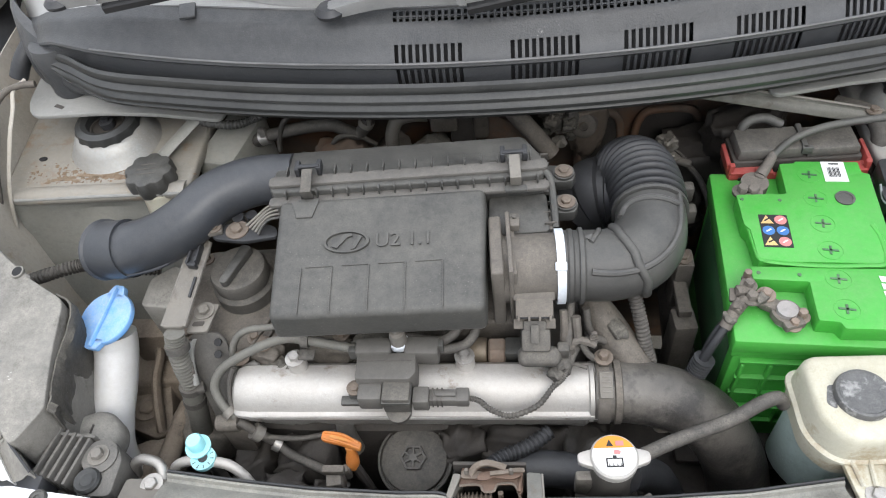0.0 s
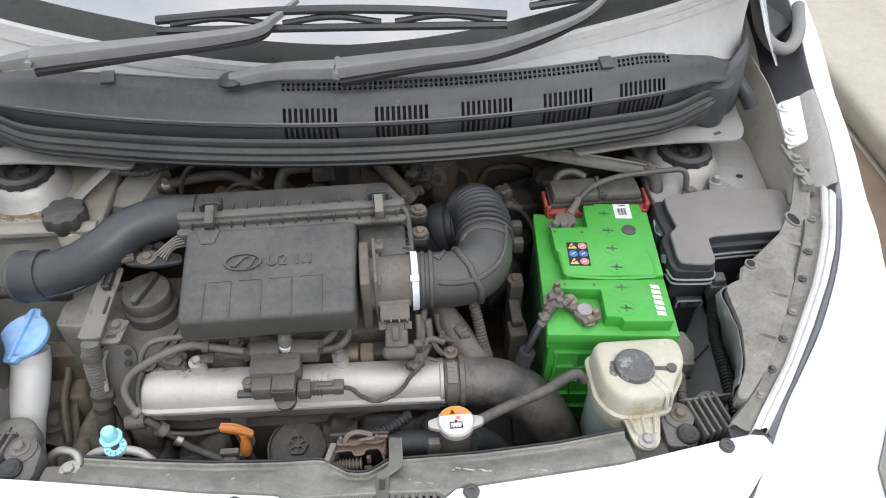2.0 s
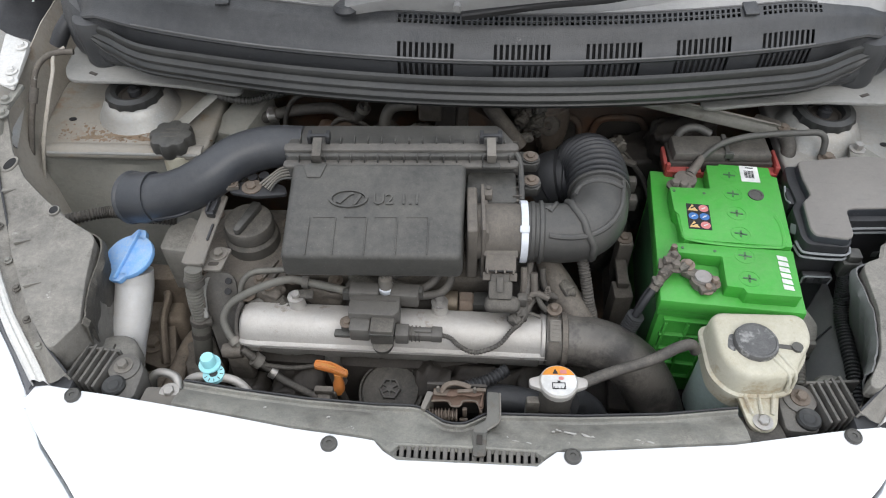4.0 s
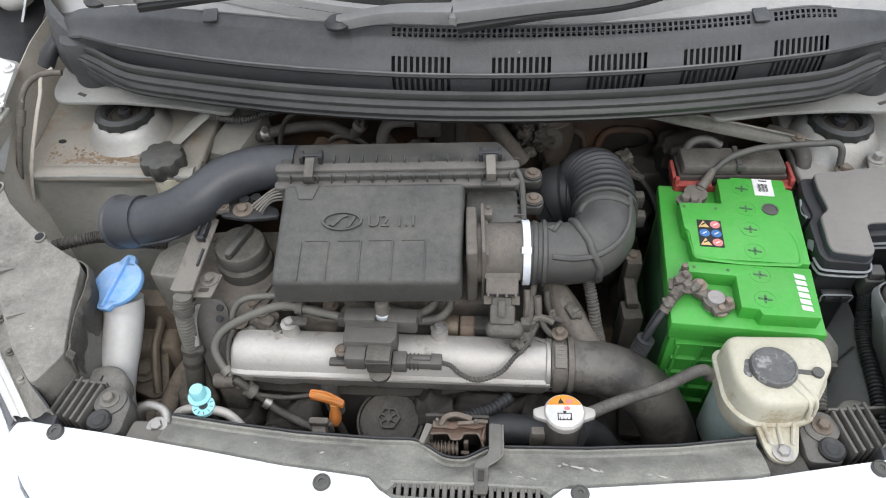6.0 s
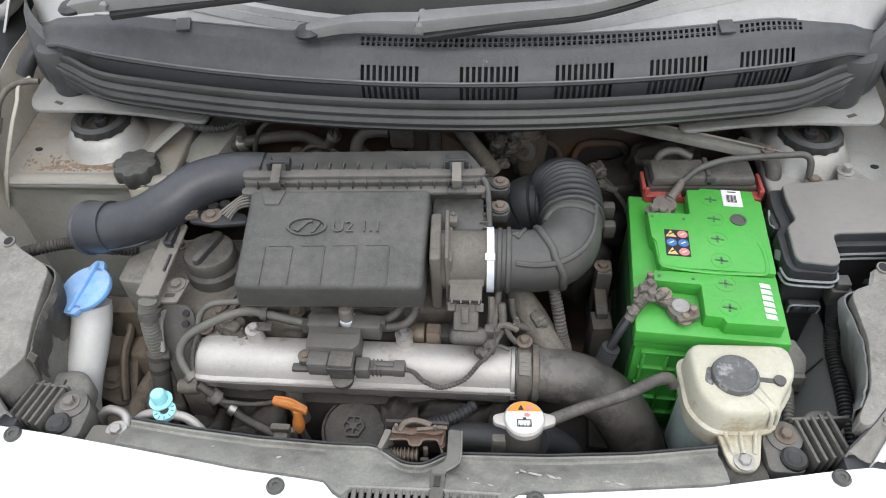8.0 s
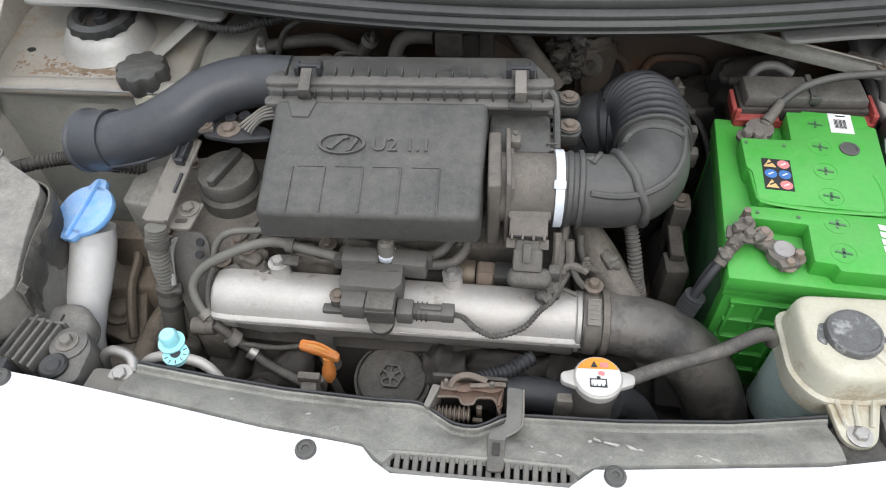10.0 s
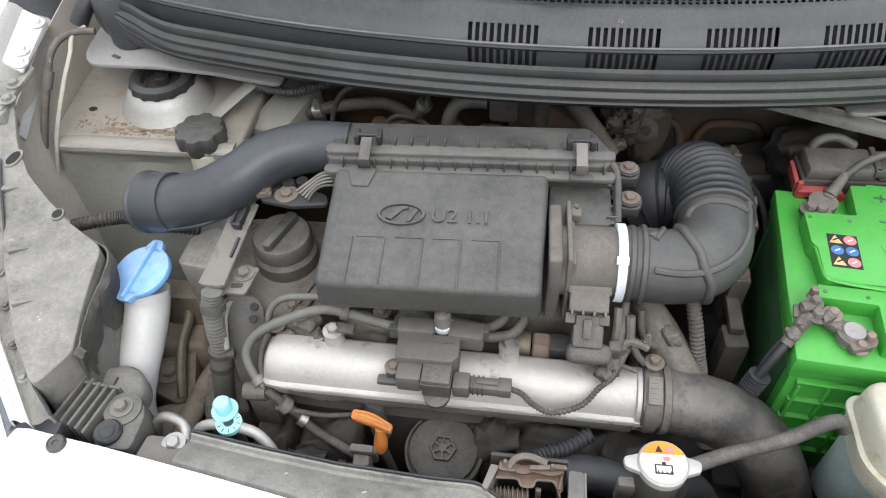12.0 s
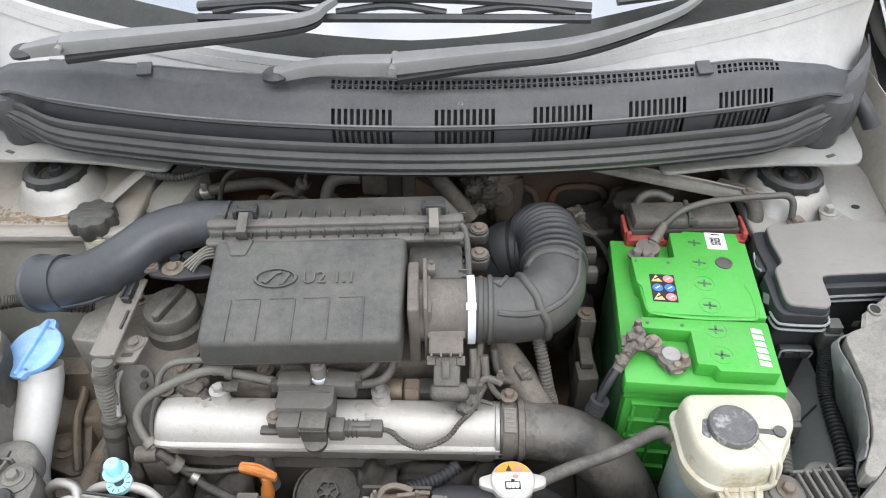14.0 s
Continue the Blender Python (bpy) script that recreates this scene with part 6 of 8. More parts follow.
for k in range(3):
    b = block((0.021, 0.0022, 0.005), (0, 0, 0.0062), 0.0005, rz=60 * k + 30)
    b.transform(FM)
    part("spoke", b, FLANGE, fil)
b = lathe([(0.0040, 0.004), (0.0038, 0.0092), (0, 0.0092)], 14, FM)
part("hub", b, FLANGE, fil)

# ---- dipstick ----
dip = thing("oil_dipstick", "orange plastic dipstick handle on a thin black tube", "dipstick", (-0.14, 0.33, 0.60))
part("handle", joined(prism(rounded([(-0.171, 0.338), (-0.150, 0.333), (-0.129, 0.327), (-0.128, 0.335), (-0.149, 0.3455), (-0.170, 0.348)], 0.003), 0.784, 0.7905, 0.0025), tube([(-0.168, 0.3455, 0.7905), (-0.150, 0.343, 0.791), (-0.131, 0.334, 0.7905)], 0.0016, 8, 4), tube([(-0.168, 0.340, 0.7905), (-0.150, 0.335, 0.791), (-0.131, 0.329, 0.7905)], 0.0016, 8, 4), lathe([(0.0, -0.014), (0.005, -0.013), (0.0072, -0.006), (0.0068, 0.002), (0.005, 0.008), (0.006, 0.016), (0, 0.018)], 18, aligned((-0.141, 0.328, 0.768), (0.02, 0.4, 1)))), ORANGE, dip, "orange moulded handle")
part("handle_slot", block((0.026, 0.003, 0.0008), (-0.149, 0.3385, 0.7906), 0, rz=-14), ORANGE, dip)
part("tube_clip", joined(block((0.014, 0.010, 0.020), (-0.150, 0.318, 0.755), 0.003, rz=20), block((0.022, 0.006, 0.012), (-0.154, 0.313, 0.765), 0.002, rz=15)), GRIME, dip)
part("stick_tube", tube([(-0.140, 0.325, 0.760), (-0.130, 0.318, 0.72), (-0.115, 0.31, 0.62)], 0.005, 8, 4), DARK, dip)

# ---- radiator cap ----
rad = thing("radiator_filler", "silver radiator filler cap with an orange and white warning label", "radiator filler", (0.113, 0.287, 0.78))
RM = pose(0.112, 0.294, 0.849, -2, 0, 2)
b = lathe([(0.0195, -0.006), (0.0208, -0.002), (0.0208, 0.004), (0.0195, 0.0055), (0, 0.0056)], 40)
b = joined(b, prism(rounded([(-0.0315, -0.004), (-0.018, -0.009), (0.018, -0.009), (0.0315, -0.004), (0.0315, 0.005), (0.018, 0.009), (-0.018, 0.009), (-0.0315, 0.005)], 0.0035), -0.004, 0.003, 0.0015))
b.transform(RM)
part("cap", b, ALU, rad, "silver pressed metal cap")


def disc_piece(r, y0, y1, z):
    pts = []
    for k in range(33):
        y = y0 + (y1 - y0) * k / 32
        pts.append((math.sqrt(max(r * r - y * y, 0)), y))
    return prism(pts + [(-x, y) for x, y in pts[::-1] if x > 1e-6], z, z + 0.0003, 0)


for y0, y1, m1 in ((-0.0186, 0.0072, LABEL_WHITE), (0.0074, 0.0186, LABEL_ORANGE)):
    b = disc_piece(0.0188, y0, y1, 0.0058)
    b.transform(RM)
    part("label", b, m1, rad)
K = 0.76
for o, m1 in [([(-0.008, 0.0115), (0.0, 0.0115), (-0.004, 0.020)], LABEL_BLACK), ([(0.003, 0.012), (0.012, 0.012), (0.012, 0.018), (0.003, 0.018)], LABEL_RED), ([(0.000, 0.002), (0.006, 0.001), (0.008, 0.005), (0.004, 0.007), (0.000, 0.006)], LABEL_RED),
             ([(-0.010, -0.014), (0.009, -0.014), (0.009, -0.0125), (-0.010, -0.0125)], LABEL_BLACK), ([(-0.010, -0.0125), (-0.0085, -0.0125), (-0.0085, -0.003), (-0.010, -0.003)], LABEL_BLACK), ([(0.0075, -0.0125), (0.009, -0.0125), (0.009, -0.003), (0.0075, -0.003)], LABEL_BLACK), ([(-0.0085, -0.0042), (0.0075, -0.0042), (0.0075, -0.003), (-0.0085, -0.003)], LABEL_BLACK), ([(-0.002, -0.003), (0.002, -0.003), (0.002, 0.0), (-0.002, 0.0)], LABEL_BLACK)] + [([(-0.0075 + i * 0.0045, -0.0125), (-0.006 + i * 0.0045, -0.0125), (-0.00675 + i * 0.0045, -0.009)], LABEL_BLACK) for i in range(4)]:
    b = prism([(x * K, y * K) for x, y in o], 0.0061, 0.0064, 0)
    b.transform(RM)
    part("print", b, m1, rad)
part("filler_neck", lathe([(0.030, 0.76), (0.022, 0.785), (0.0185, 0.80), (0.0185, 0.838), (0.0205, 0.840), (0.0205, 0.845), (0, 0.845)], 28, Matrix.Translation((0.112, 0.294, 0))), DIRTY, rad)
part("neck_bracket", block((0.020, 0.010, 0.035), (0.090, 0.292, 0.80), 0.003), STEEL_DUSTY, rad)
part("neck_bracket", block((0.012, 0.006, 0.02), (0.142, 0.275, 0.80), 0.002, rz=30), STEEL_DUSTY, rad)
ov = thing("overflow_hose", "thin grey-black rubber hose to the coolant tank", "hose", (0.2, 0.33, 0.82))
part("hose", tube([(0.130, 0.298, 0.838), (0.17, 0.315, 0.842), (0.215, 0.330, 0.848), (0.245, 0.345, 0.852), (0.262, 0.352, 0.850), (0.270, 0.352, 0.838)], 0.0064, 14, 8), DIRTY, ov)

# ---- battery ----
BAT = (0.324, 0.513, 0.658)
bat = thing("car_battery", "bright green car battery with dirty terminals", "battery", BAT, rz=-3.9)
W, L = 0.165, 0.224


def bp(name, b, mt, parent=None, label=""):
    return part(name, b, mt, parent or bat, label, local=True)


bp("case", block((W - 0.010, L - 0.012, 0.180), (0, 0, 0.090), 0.004), GREEN, label="green battery case")
bp("lid", block((W, L, 0.020), (0, 0, 0.190), 0.0025), GREEN, label="green battery lid")
bp("lid_skirt", block((W - 0.004, L - 0.006, 0.014), (0, 0, 0.175), 0.002), GREEN)
top1 = [(-0.0125, 0.108), (0.003, 0.109), (0.004, 0.112), (0.068, 0.112), (0.069, 0.096), (0.076, 0.094), (0.0745, -0.028), (-0.053, -0.030), (-0.056, 0.012), (-0.061, 0.018), (-0.0635, 0.060), (-0.0125, 0.063)]
bp("raised_top", prism(rounded(top1, 0.002, 3), 0.198, 0.220, 0.0018), GREEN, label="raised green lid block")
top2 = [(-0.062, -0.036), (-0.062, -0.0515), (-0.0105, -0.0525), (-0.0105, -0.097), (0.008, -0.098), (0.011, -0.105), (0.072, -0.1035), (0.0735, -0.034)]
bp("raised_top", prism(rounded(top2, 0.002, 3), 0.198, 0.219, 0.0018), GREEN, label="raised green lid block")
bp("carry_handle", tube([(-0.0565, 0.020, 0.2165), (-0.0535, -0.015, 0.2175), (-0.050, -0.027, 0.2185), (-0.03, -0.0315, 0.2195), (0.005, -0.033, 0.2195), (0.045, -0.0310, 0.2195), (0.064, -0.0265, 0.2195), (0.066, 0.005, 0.2195), (0.062, 0.022, 0.2195)], 0.0026, 8, 6, squash=0.7), GREEN, label="green carry handle folded flat")
for i in range(6):
    x, y, z = 0.0150 + 0.0003 * i, 0.0915 - 0.0350 * i, 0.2200 if i < 4 else 0.2190
    cp = bp("cell_plug", lathe([(0.0118, -0.002), (0.0118, 0.0004), (0.0112, 0.0004), (0.0109, -0.002)], 28, Matrix.Translation((x, y, z))), GREEN)
    bp("cross_slot", joined(block((0.015, 0.0022, 0.0006), (x, y, z + 0.0005), 0, rz=-6), block((0.0022, 0.011, 0.0006), (x, y, z + 0.0005), 0, rz=-6)), DARK_GREEN, cp)
eye = bp("charge_eye", lathe([(0.0, 0.0), (0.0098, 0.0), (0.0098, 0.0018), (0.0075, 0.0020), (0.0070, 0.0010), (0, 0.0008)], 24, Matrix.Translation((0.0441, 0.0575, 0.2195))), BLACK, label="black charge indicator eye")
st = bp("barcode_label", block((0.0235, 0.030, 0.0005), (0.0415, 0.0965, 0.2203), 0), LABEL_WHITE, label="white barcode sticker")
for i in range(9):
    bp("bar", block((0.0010 if i % 3 else 0.0005, 0.014, 0.0003), (0.0350 + i * 0.0014, 0.0955, 0.2206), 0), LABEL_BLACK, st)
bp("bar", block((0.010, 0.002, 0.0003), (0.0425, 0.108, 0.2206), 0), LABEL_BLACK, st)
ws = bp("warning_label", block((0.0280, 0.0435, 0.0005), (-0.0318, 0.0100, 0.2203), 0), LABEL_BLACK, label="black label with warning signs")
for x, y, m1 in ((-0.0385, 0.0245, LABEL_YELLOW), (-0.0250, 0.0245, LABEL_RED), (-0.0385, 0.0100, LABEL_BLUE), (-0.0250, 0.0100, LABEL_BLUE), (-0.0385, -0.0045, LABEL_YELLOW), (-0.0250, -0.0045, LABEL_RED)):
    if m1 is LABEL_YELLOW:
        b = prism([(x - 0.0062, y - 0.005), (x + 0.0062, y - 0.005), (x, y + 0.006)], 0.2206, 0.2209, 0)
    else:
        b = lathe([(0.0060, 0.2206), (0.0060, 0.2209), (0, 0.2209)], 20, Matrix.Translation((x, y, 0)))
    sg = bp("sign", b, m1, ws)
    b = block((0.006, 0.0016, 0.0003), (x, y, 0.2211), 0, rz=35)
    part("sign_mark", b, LABEL_BLACK if m1 is LABEL_YELLOW else LABEL_WHITE, ws, local=True)
for i in range(6):
    bp("print_mark", prism([(0.0530, -0.0432 - i * 0.0089), (0.0535, -0.0500 - i * 0.0089), (0.0650, -0.0515 - i * 0.0089), (0.0640, -0.0450 - i * 0.0089)][::-1], 0.2192, 0.2195, 0), LABEL_WHITE)
for x, y in ((-0.0585, 0.0535), (-0.0210, 0.0530), (-0.0560, -0.0440), (-0.0185, -0.0450)):
    bp("pin_hole", lathe([(0.0020, 0.0), (0.0020, 0.0006), (0, 0.0006)], 10, Matrix.Translation((x, y, 0.2192 if y < 0 else 0.2199))), DARK_GREEN)
for i in range(6):
    bp("case_rib", block((0.0035, 0.008, 0.12), (-0.066 + i * 0.0265, -L / 2 + 0.005, 0.095), 0.001), GREEN)
for j in range(5):
    bp("case_rib", block((0.140, 0.008, 0.0035), (0, -L / 2 + 0.005, 0.040 + j * 0.030), 0.001), GREEN)
bp("terminal_post", lathe([(0.0090, 0.199), (0.0080, 0.214), (0, 0.2145)], 20, Matrix.Translation((-0.040, 0.085, 0))), LEAD, label="grey lead terminal post")
bp("terminal_post", lathe([(0.0105, 0.199), (0.0095, 0.217), (0, 0.2175)], 20, Matrix.Translation((-0.0350, -0.084, 0))), LEAD, label="grey lead terminal post")
# dark green covers the printed label and paints the side's shade
bp("side_label_shade", block((0.0008, 0.185, 0.115), (-W / 2 + 0.0048, 0.0, 0.105), 0.0003), DARK_GREEN, label="dark green printed side label with the side's shade in its colour")
for i in range(3):
    bp("side_print", block((0.0006, 0.05, 0.008), (-W / 2 + 0.0047, 0.04 - 0.06 * (i % 2), 0.15 - 0.03 * i), 0), DARK_GREEN)

# cable clamps
cl = thing("battery_clamp", "corroded battery clamp with rusty bolts and taped cable", "battery clamp", BAT, rz=-3.9, group="battery clamps")


def cpart(name, b, mt, owner, label=""):
    return part(name, b, mt, owner, label, local=True)


cpart("clamp_body", joined(lathe([(0.0105, 0.205), (0.0135, 0.205), (0.0135, 0.213), (0.0105, 0.213)], 22, Matrix.Translation((-0.035, -0.084, 0))), block((0.022, 0.014, 0.009), (-0.046, -0.076, 0.210), 0.002, rz=-30), block((0.020, 0.010, 0.009), (-0.030, -0.096, 0.209), 0.002, rz=20)), GRIME, cl)
cpart("clamp_bolt", hexbolt((-0.0215, -0.0865, 0.208), 0.0048, 0.010), COPPER, cl)
cpart("clamp_bolt", hexbolt((-0.0300, -0.0965, 0.207), 0.0045, 0.009), COPPER, cl)
cpart("strap", joined(block((0.042, 0.016, 0.004), (-0.064, -0.070, 0.213), 0.0015, rz=-8), block((0.012, 0.030, 0.004), (-0.066, -0.062, 0.216), 0.0015)), GRIME, cl)
cpart("strap_bolt", hexbolt((-0.0660, -0.0730, 0.216), 0.0055, 0.008), GRIME, cl)
cpart("strap_bolt", hexbolt((-0.0675, -0.0605, 0.219), 0.0048, 0.008), GRIME, cl)
cpart("strap_bolt", hexbolt((-0.0515, -0.0675, 0.215), 0.0052, 0.007), COPPER, cl)
cpart("fuse_post", lathe([(0.004, 0.214), (0.0035, 0.226), (0, 0.227)], 12, Matrix.Translation((-0.0670, -0.0480, 0))), RUST_BOLT, cl)
cpart("lug", joined(tube([(-0.070, -0.072, 0.214), (-0.081, -0.084, 0.208), (-0.090, -0.096, 0.198)], 0.0062, 12, 4), block((0.012, 0.022, 0.010), (-0.076, -0.078, 0.212), 0.003, rz=-40)), GRIME, cl, "crimped cable lug")
cpart("cable", tube([(-0.088, -0.094, 0.200), (-0.097, -0.104, 0.186), (-0.106, -0.112, 0.162), (-0.112, -0.116, 0.130), (-0.114, -0.118, 0.08)], 0.0046, 12, 6), DARK_RUBBER, cl, "black taped cable")
cpart("sleeve", ribbed([(-0.104, -0.111, 0.165), (-0.110, -0.115, 0.140), (-0.116, -0.120, 0.11), (-0.118, -0.122, 0.06)], 0.0095, 0.005, 0.0012, 12), DARK_RUBBER, cl)
cpart("cable", tube([(-0.080, -0.082, 0.206), (-0.094, -0.092, 0.190), (-0.103, -0.102, 0.165), (-0.108, -0.11, 0.13)], 0.0032, 10, 5), DARK_RUBBER, cl, "thin black cable")
for k, (x, y, z) in enumerate(((-0.073, -0.066, 0.218), (-0.058, -0.074, 0.217), (-0.078, -0.080, 0.214), (-0.086, -0.090, 0.206))):
    part("crust", lump((0.013, 0.010, 0.008), (x, y, z), 60 + k, 33 * k), (GRIME, MUD)[k % 2], cl, local=True, angle=180)
c2 = thing("battery_clamp", "corroded battery clamp with a black earth cable", "battery clamp", BAT, rz=-3.9, group="battery clamps")
cpart("clamp_body", joined(lathe([(0.0095, 0.205), (0.0145, 0.205), (0.0145, 0.215), (0.0095, 0.215)], 22, Matrix.Translation((-0.040, 0.085, 0))), block((0.020, 0.016, 0.010), (-0.052, 0.074, 0.210), 0.002, rz=35), block((0.012, 0.018, 0.009), (-0.031, 0.098, 0.213), 0.003, rz=-30)), MAF_BROWN, c2)
cpart("clamp_bolt", hexbolt((-0.055, 0.071, 0.213), 0.006, 0.009), MAF_BROWN, c2)
cpart("clamp_bolt", hexbolt((-0.044, 0.071, 0.213), 0.006, 0.007), MAF_BROWN, c2)
cpart("crimp", tube([(-0.033, 0.095, 0.214), (-0.024, 0.108, 0.220), (-0.018, 0.118, 0.226)], lambda u: 0.0068 - 0.0018 * u, 12, 4), MAF_BROWN, c2, "dirty crimped lug")
cpart("cable", tube([(-0.020, 0.115, 0.224), (0.000, 0.126, 0.240), (0.030, 0.135, 0.249), (0.070, 0.143, 0.252), (0.105, 0.147, 0.254), (0.128, 0.150, 0.254), (0.138, 0.147, 0.246), (0.140, 0.140, 0.228)], 0.0043, 12, 8), BLACK, c2, "black earth cable")

# red terminal guard behind the battery
rg = thing("terminal_fuse_holder", "red plastic guard round a dusty fuse holder", "fuse holder", (0.33, 0.64, 0.80))
part("fuse_body", block((0.138, 0.044, 0.040), (0.341, 0.652, 0.855), 0.003, rz=2), DARK, rg)
part("fuse_lid", block((0.072, 0.040, 0.014), (0.311, 0.651, 0.882), 0.003, rz=2, taper=0.94), BLACK_DUSTY, rg, "dusty fuse lid")
part("fuse_lid", block((0.058, 0.040, 0.012), (0.378, 0.653, 0.881), 0.003, rz=2, taper=0.94), BLACK_DUSTY, rg, "dusty fuse lid")
part("lid_clip", joined(block((0.012, 0.006, 0.010), (0.349, 0.634, 0.886), 0.0015), block((0.006, 0.040, 0.004), (0.347, 0.652, 0.889), 0.001)), BLACK, rg)
for x, k in ((0.268, 1), (0.415, -1)):
    part("guard_bracket", joined(block((0.005, 0.036, 0.016), (x, 0.642, 0.868), 0.0015, ry=-6 * k), block((0.006, 0.006, 0.024), (x + 0.002 * k, 0.623, 0.866), 0.0015), block((0.054, 0.006, 0.011), (x + 0.027 * k, 0.621, 0.859), 0.002), block((0.046, 0.016, 0.004), (x + 0.024 * k, 0.626, 0.866), 0.001), block((0.006, 0.007, 0.014), (x + 0.030 * k, 0.620, 0.866), 0.0015)), RED, rg, "red plastic guard")
part("guard_slot", block((0.028, 0.0012, 0.004), (0.292, 0.6175, 0.860), 0.0004), DARK, rg)

# ---- fuse box ----
fb = thing("fuse_box", "dusty black fuse box with a clipped lid", "fuse box", (0.50, 0.56, 0.70))
fo = [(0.432, 0.620), (0.430, 0.592), (0.4325, 0.556), (0.4200, 0.546), (0.4165, 0.498), (0.4200, 0.488), (0.458, 0.482), (0.465, 0.489), (0.468, 0.529), (0.474, 0.5335), (0.595, 0.540), (0.605, 0.62), (0.52, 0.632)]
part("lid_side", prism(rounded(fo, 0.007), 0.872, lambda x, y: 0.8905 + 0.03 * (x - 0.45), 0.0008, 2), BLACK_CLEAN, fb, "black lid sides")
part("lid", prism(rounded(fo, 0.007), 0.886, lambda x, y: 0.893 + 0.03 * (x - 0.45), 0.0018, 3, inset=0.0010), TAUPE, fb, "smooth lid covered in taupe dust")
lo = [(0.420, 0.622), (0.417, 0.592), (0.4195, 0.556), (0.411, 0.546), (0.4095, 0.495), (0.415, 0.484), (0.462, 0.481), (0.469, 0.492), (0.472, 0.525), (0.600, 0.534), (0.610, 0.622), (0.52, 0.634)]
part("lid_skirt", prism(rounded(lo, 0.006), 0.858, 0.880, 0.002, 2), DARK_RUBBER, fb, "black lid skirt")
for z in (0.867, 0.859):
    part("lid_lip", tube([(0.4085, 0.500, z), (0.4105, 0.487, z), (0.418, 0.4815, z), (0.455, 0.4795, z), (0.465, 0.482, z), (0.470, 0.490, z), (0.4725, 0.515, z), (0.478, 0.5235, z), (0.53, 0.528, z), (0.595, 0.5325, z)], 0.0016, 6, 4), PALE_EDGE, fb, "pale worn lid edge")
part("body", prism(rounded([(0.418, 0.615), (0.413, 0.49), (0.462, 0.486), (0.475, 0.53), (0.59, 0.54), (0.60, 0.615)], 0.006), 0.70, 0.86, 0.004), DARK_RUBBER, fb, "black fuse box body")
part("side_latch", joined(block((0.008, 0.030, 0.020), (0.4155, 0.571, 0.866), 0.002, rz=2), block((0.006, 0.034, 0.004), (0.413, 0.572, 0.852), 0.001)), DARK_RUBBER, fb)
for pts in ([(0.4125, 0.586, 0.878), (0.4120, 0.570, 0.872), (0.4125, 0.556, 0.877)], [(0.4120, 0.588, 0.858), (0.4095, 0.572, 0.852), (0.4105, 0.552, 0.858)]):
    part("latch_wire", tube(pts, 0.0013, 6, 5), PALE_EDGE, fb, "pale latch bow")
logo = prism(rounded([(0.0, -0.010), (0.007, 0.0), (0.0, 0.010), (-0.007, 0.0)], 0.001), 0, 0.0006, 0)
logo.transform(pose(0.4090, 0.518, 0.870, 0, -75, 0))
part("side_logo", logo, PALE_EDGE, fb)
part("front_latch", joined(block((0.036, 0.008, 0.016), (0.440, 0.478, 0.826), 0.002), block((0.010, 0.010, 0.010), (0.432, 0.476, 0.826), 0.002), block((0.010, 0.010, 0.010), (0.450, 0.476, 0.826), 0.002)), DARK_RUBBER, fb)
part("latch_wire", tube([(0.424, 0.474, 0.819), (0.424, 0.473, 0.832), (0.440, 0.472, 0.834), (0.457, 0.473, 0.832), (0.457, 0.474, 0.819)], 0.0012, 6, 4), PALE_EDGE, fb)
for i in range(3):
    part("body_label", block((0.020, 0.0008, 0.010), (0.505 + 0.027 * i, 0.5335 + 0.002 * i, 0.81), 0.0002), PALE_EDGE if i < 2 else DARK_RUBBER, fb)

# ---- coolant tank ----
tank = thing("coolant_tank", "yellowed plastic coolant tank with a dusty black cap", "coolant tank", (0.32, 0.33, 0.70))
to = [(0.277, 0.364), (0.286, 0.380), (0.384, 0.386), (0.393, 0.374), (0.387, 0.345), (0.370, 0.328), (0.362, 0.306), (0.345, 0.297), (0.317, 0.296), (0.298, 0.311), (0.281, 0.338)]
TANK = rounded([(0.282, 0.384), (0.388, 0.386), (0.390, 0.352), (0.366, 0.318), (0.362, 0.306), (0.342, 0.300), (0.302, 0.299), (0.283, 0.322)], 0.014, 5)


def tank_ring(grow, z):
    c = Vector((0.331, 0.340))
    return [(c.x + (x - c.x) * (1 + grow), c.y + (y - c.y) * (1 + grow), z) for x, y in TANK]


part("body", loft([tank_ring(g, z) for g, z in ((0.0, 0.808), (0.03, 0.830), (0.015, 0.842), (-0.005, 0.860), (-0.02, 0.866), (-0.05, 0.8705), (-0.10, 0.8725), (-0.20, 0.8735), (-0.6, 0.874))]), CREAM, tank, "yellowed translucent body")
part("seam", loft([tank_ring(g, z) for g, z in ((0.02, 0.832), (0.095, 0.833), (0.10, 0.835), (0.095, 0.837), (0.02, 0.839))]), CREAM, tank, "thin welded flange")
part("lower_body", prism(rounded([(0.330 + (x - 0.327) * 0.86, 0.342 + (y - 0.33) * 0.84) for x, y in to], 0.016), 0.70, 0.81, 0.006, 3), TANK_GREEN, tank, "green-tinted coolant-filled bottom")
CM = Matrix.Translation((0.323, 0.341, 0))
part("cap", lathe([(0.0225, 0.866), (0.0235, 0.869), (0.0238, 0.876), (0.0225, 0.880), (0.0205, 0.8808), (0.0195, 0.8798), (0, 0.8805)], 40, CM), CAP_GREY, tank, "blotched grey screw cap")
part("cap_rim", lathe([(0.0225, 0.868), (0.0262, 0.868), (0.0266, 0.871), (0.0225, 0.8725)], 40, CM), BLACK_DUSTY, tank)
part("cap_tab", prism(rounded([(0.292, 0.334), (0.300, 0.328), (0.304, 0.352), (0.297, 0.352)], 0.004), 0.868, 0.874, 0.0015), CAP_GREY, tank)
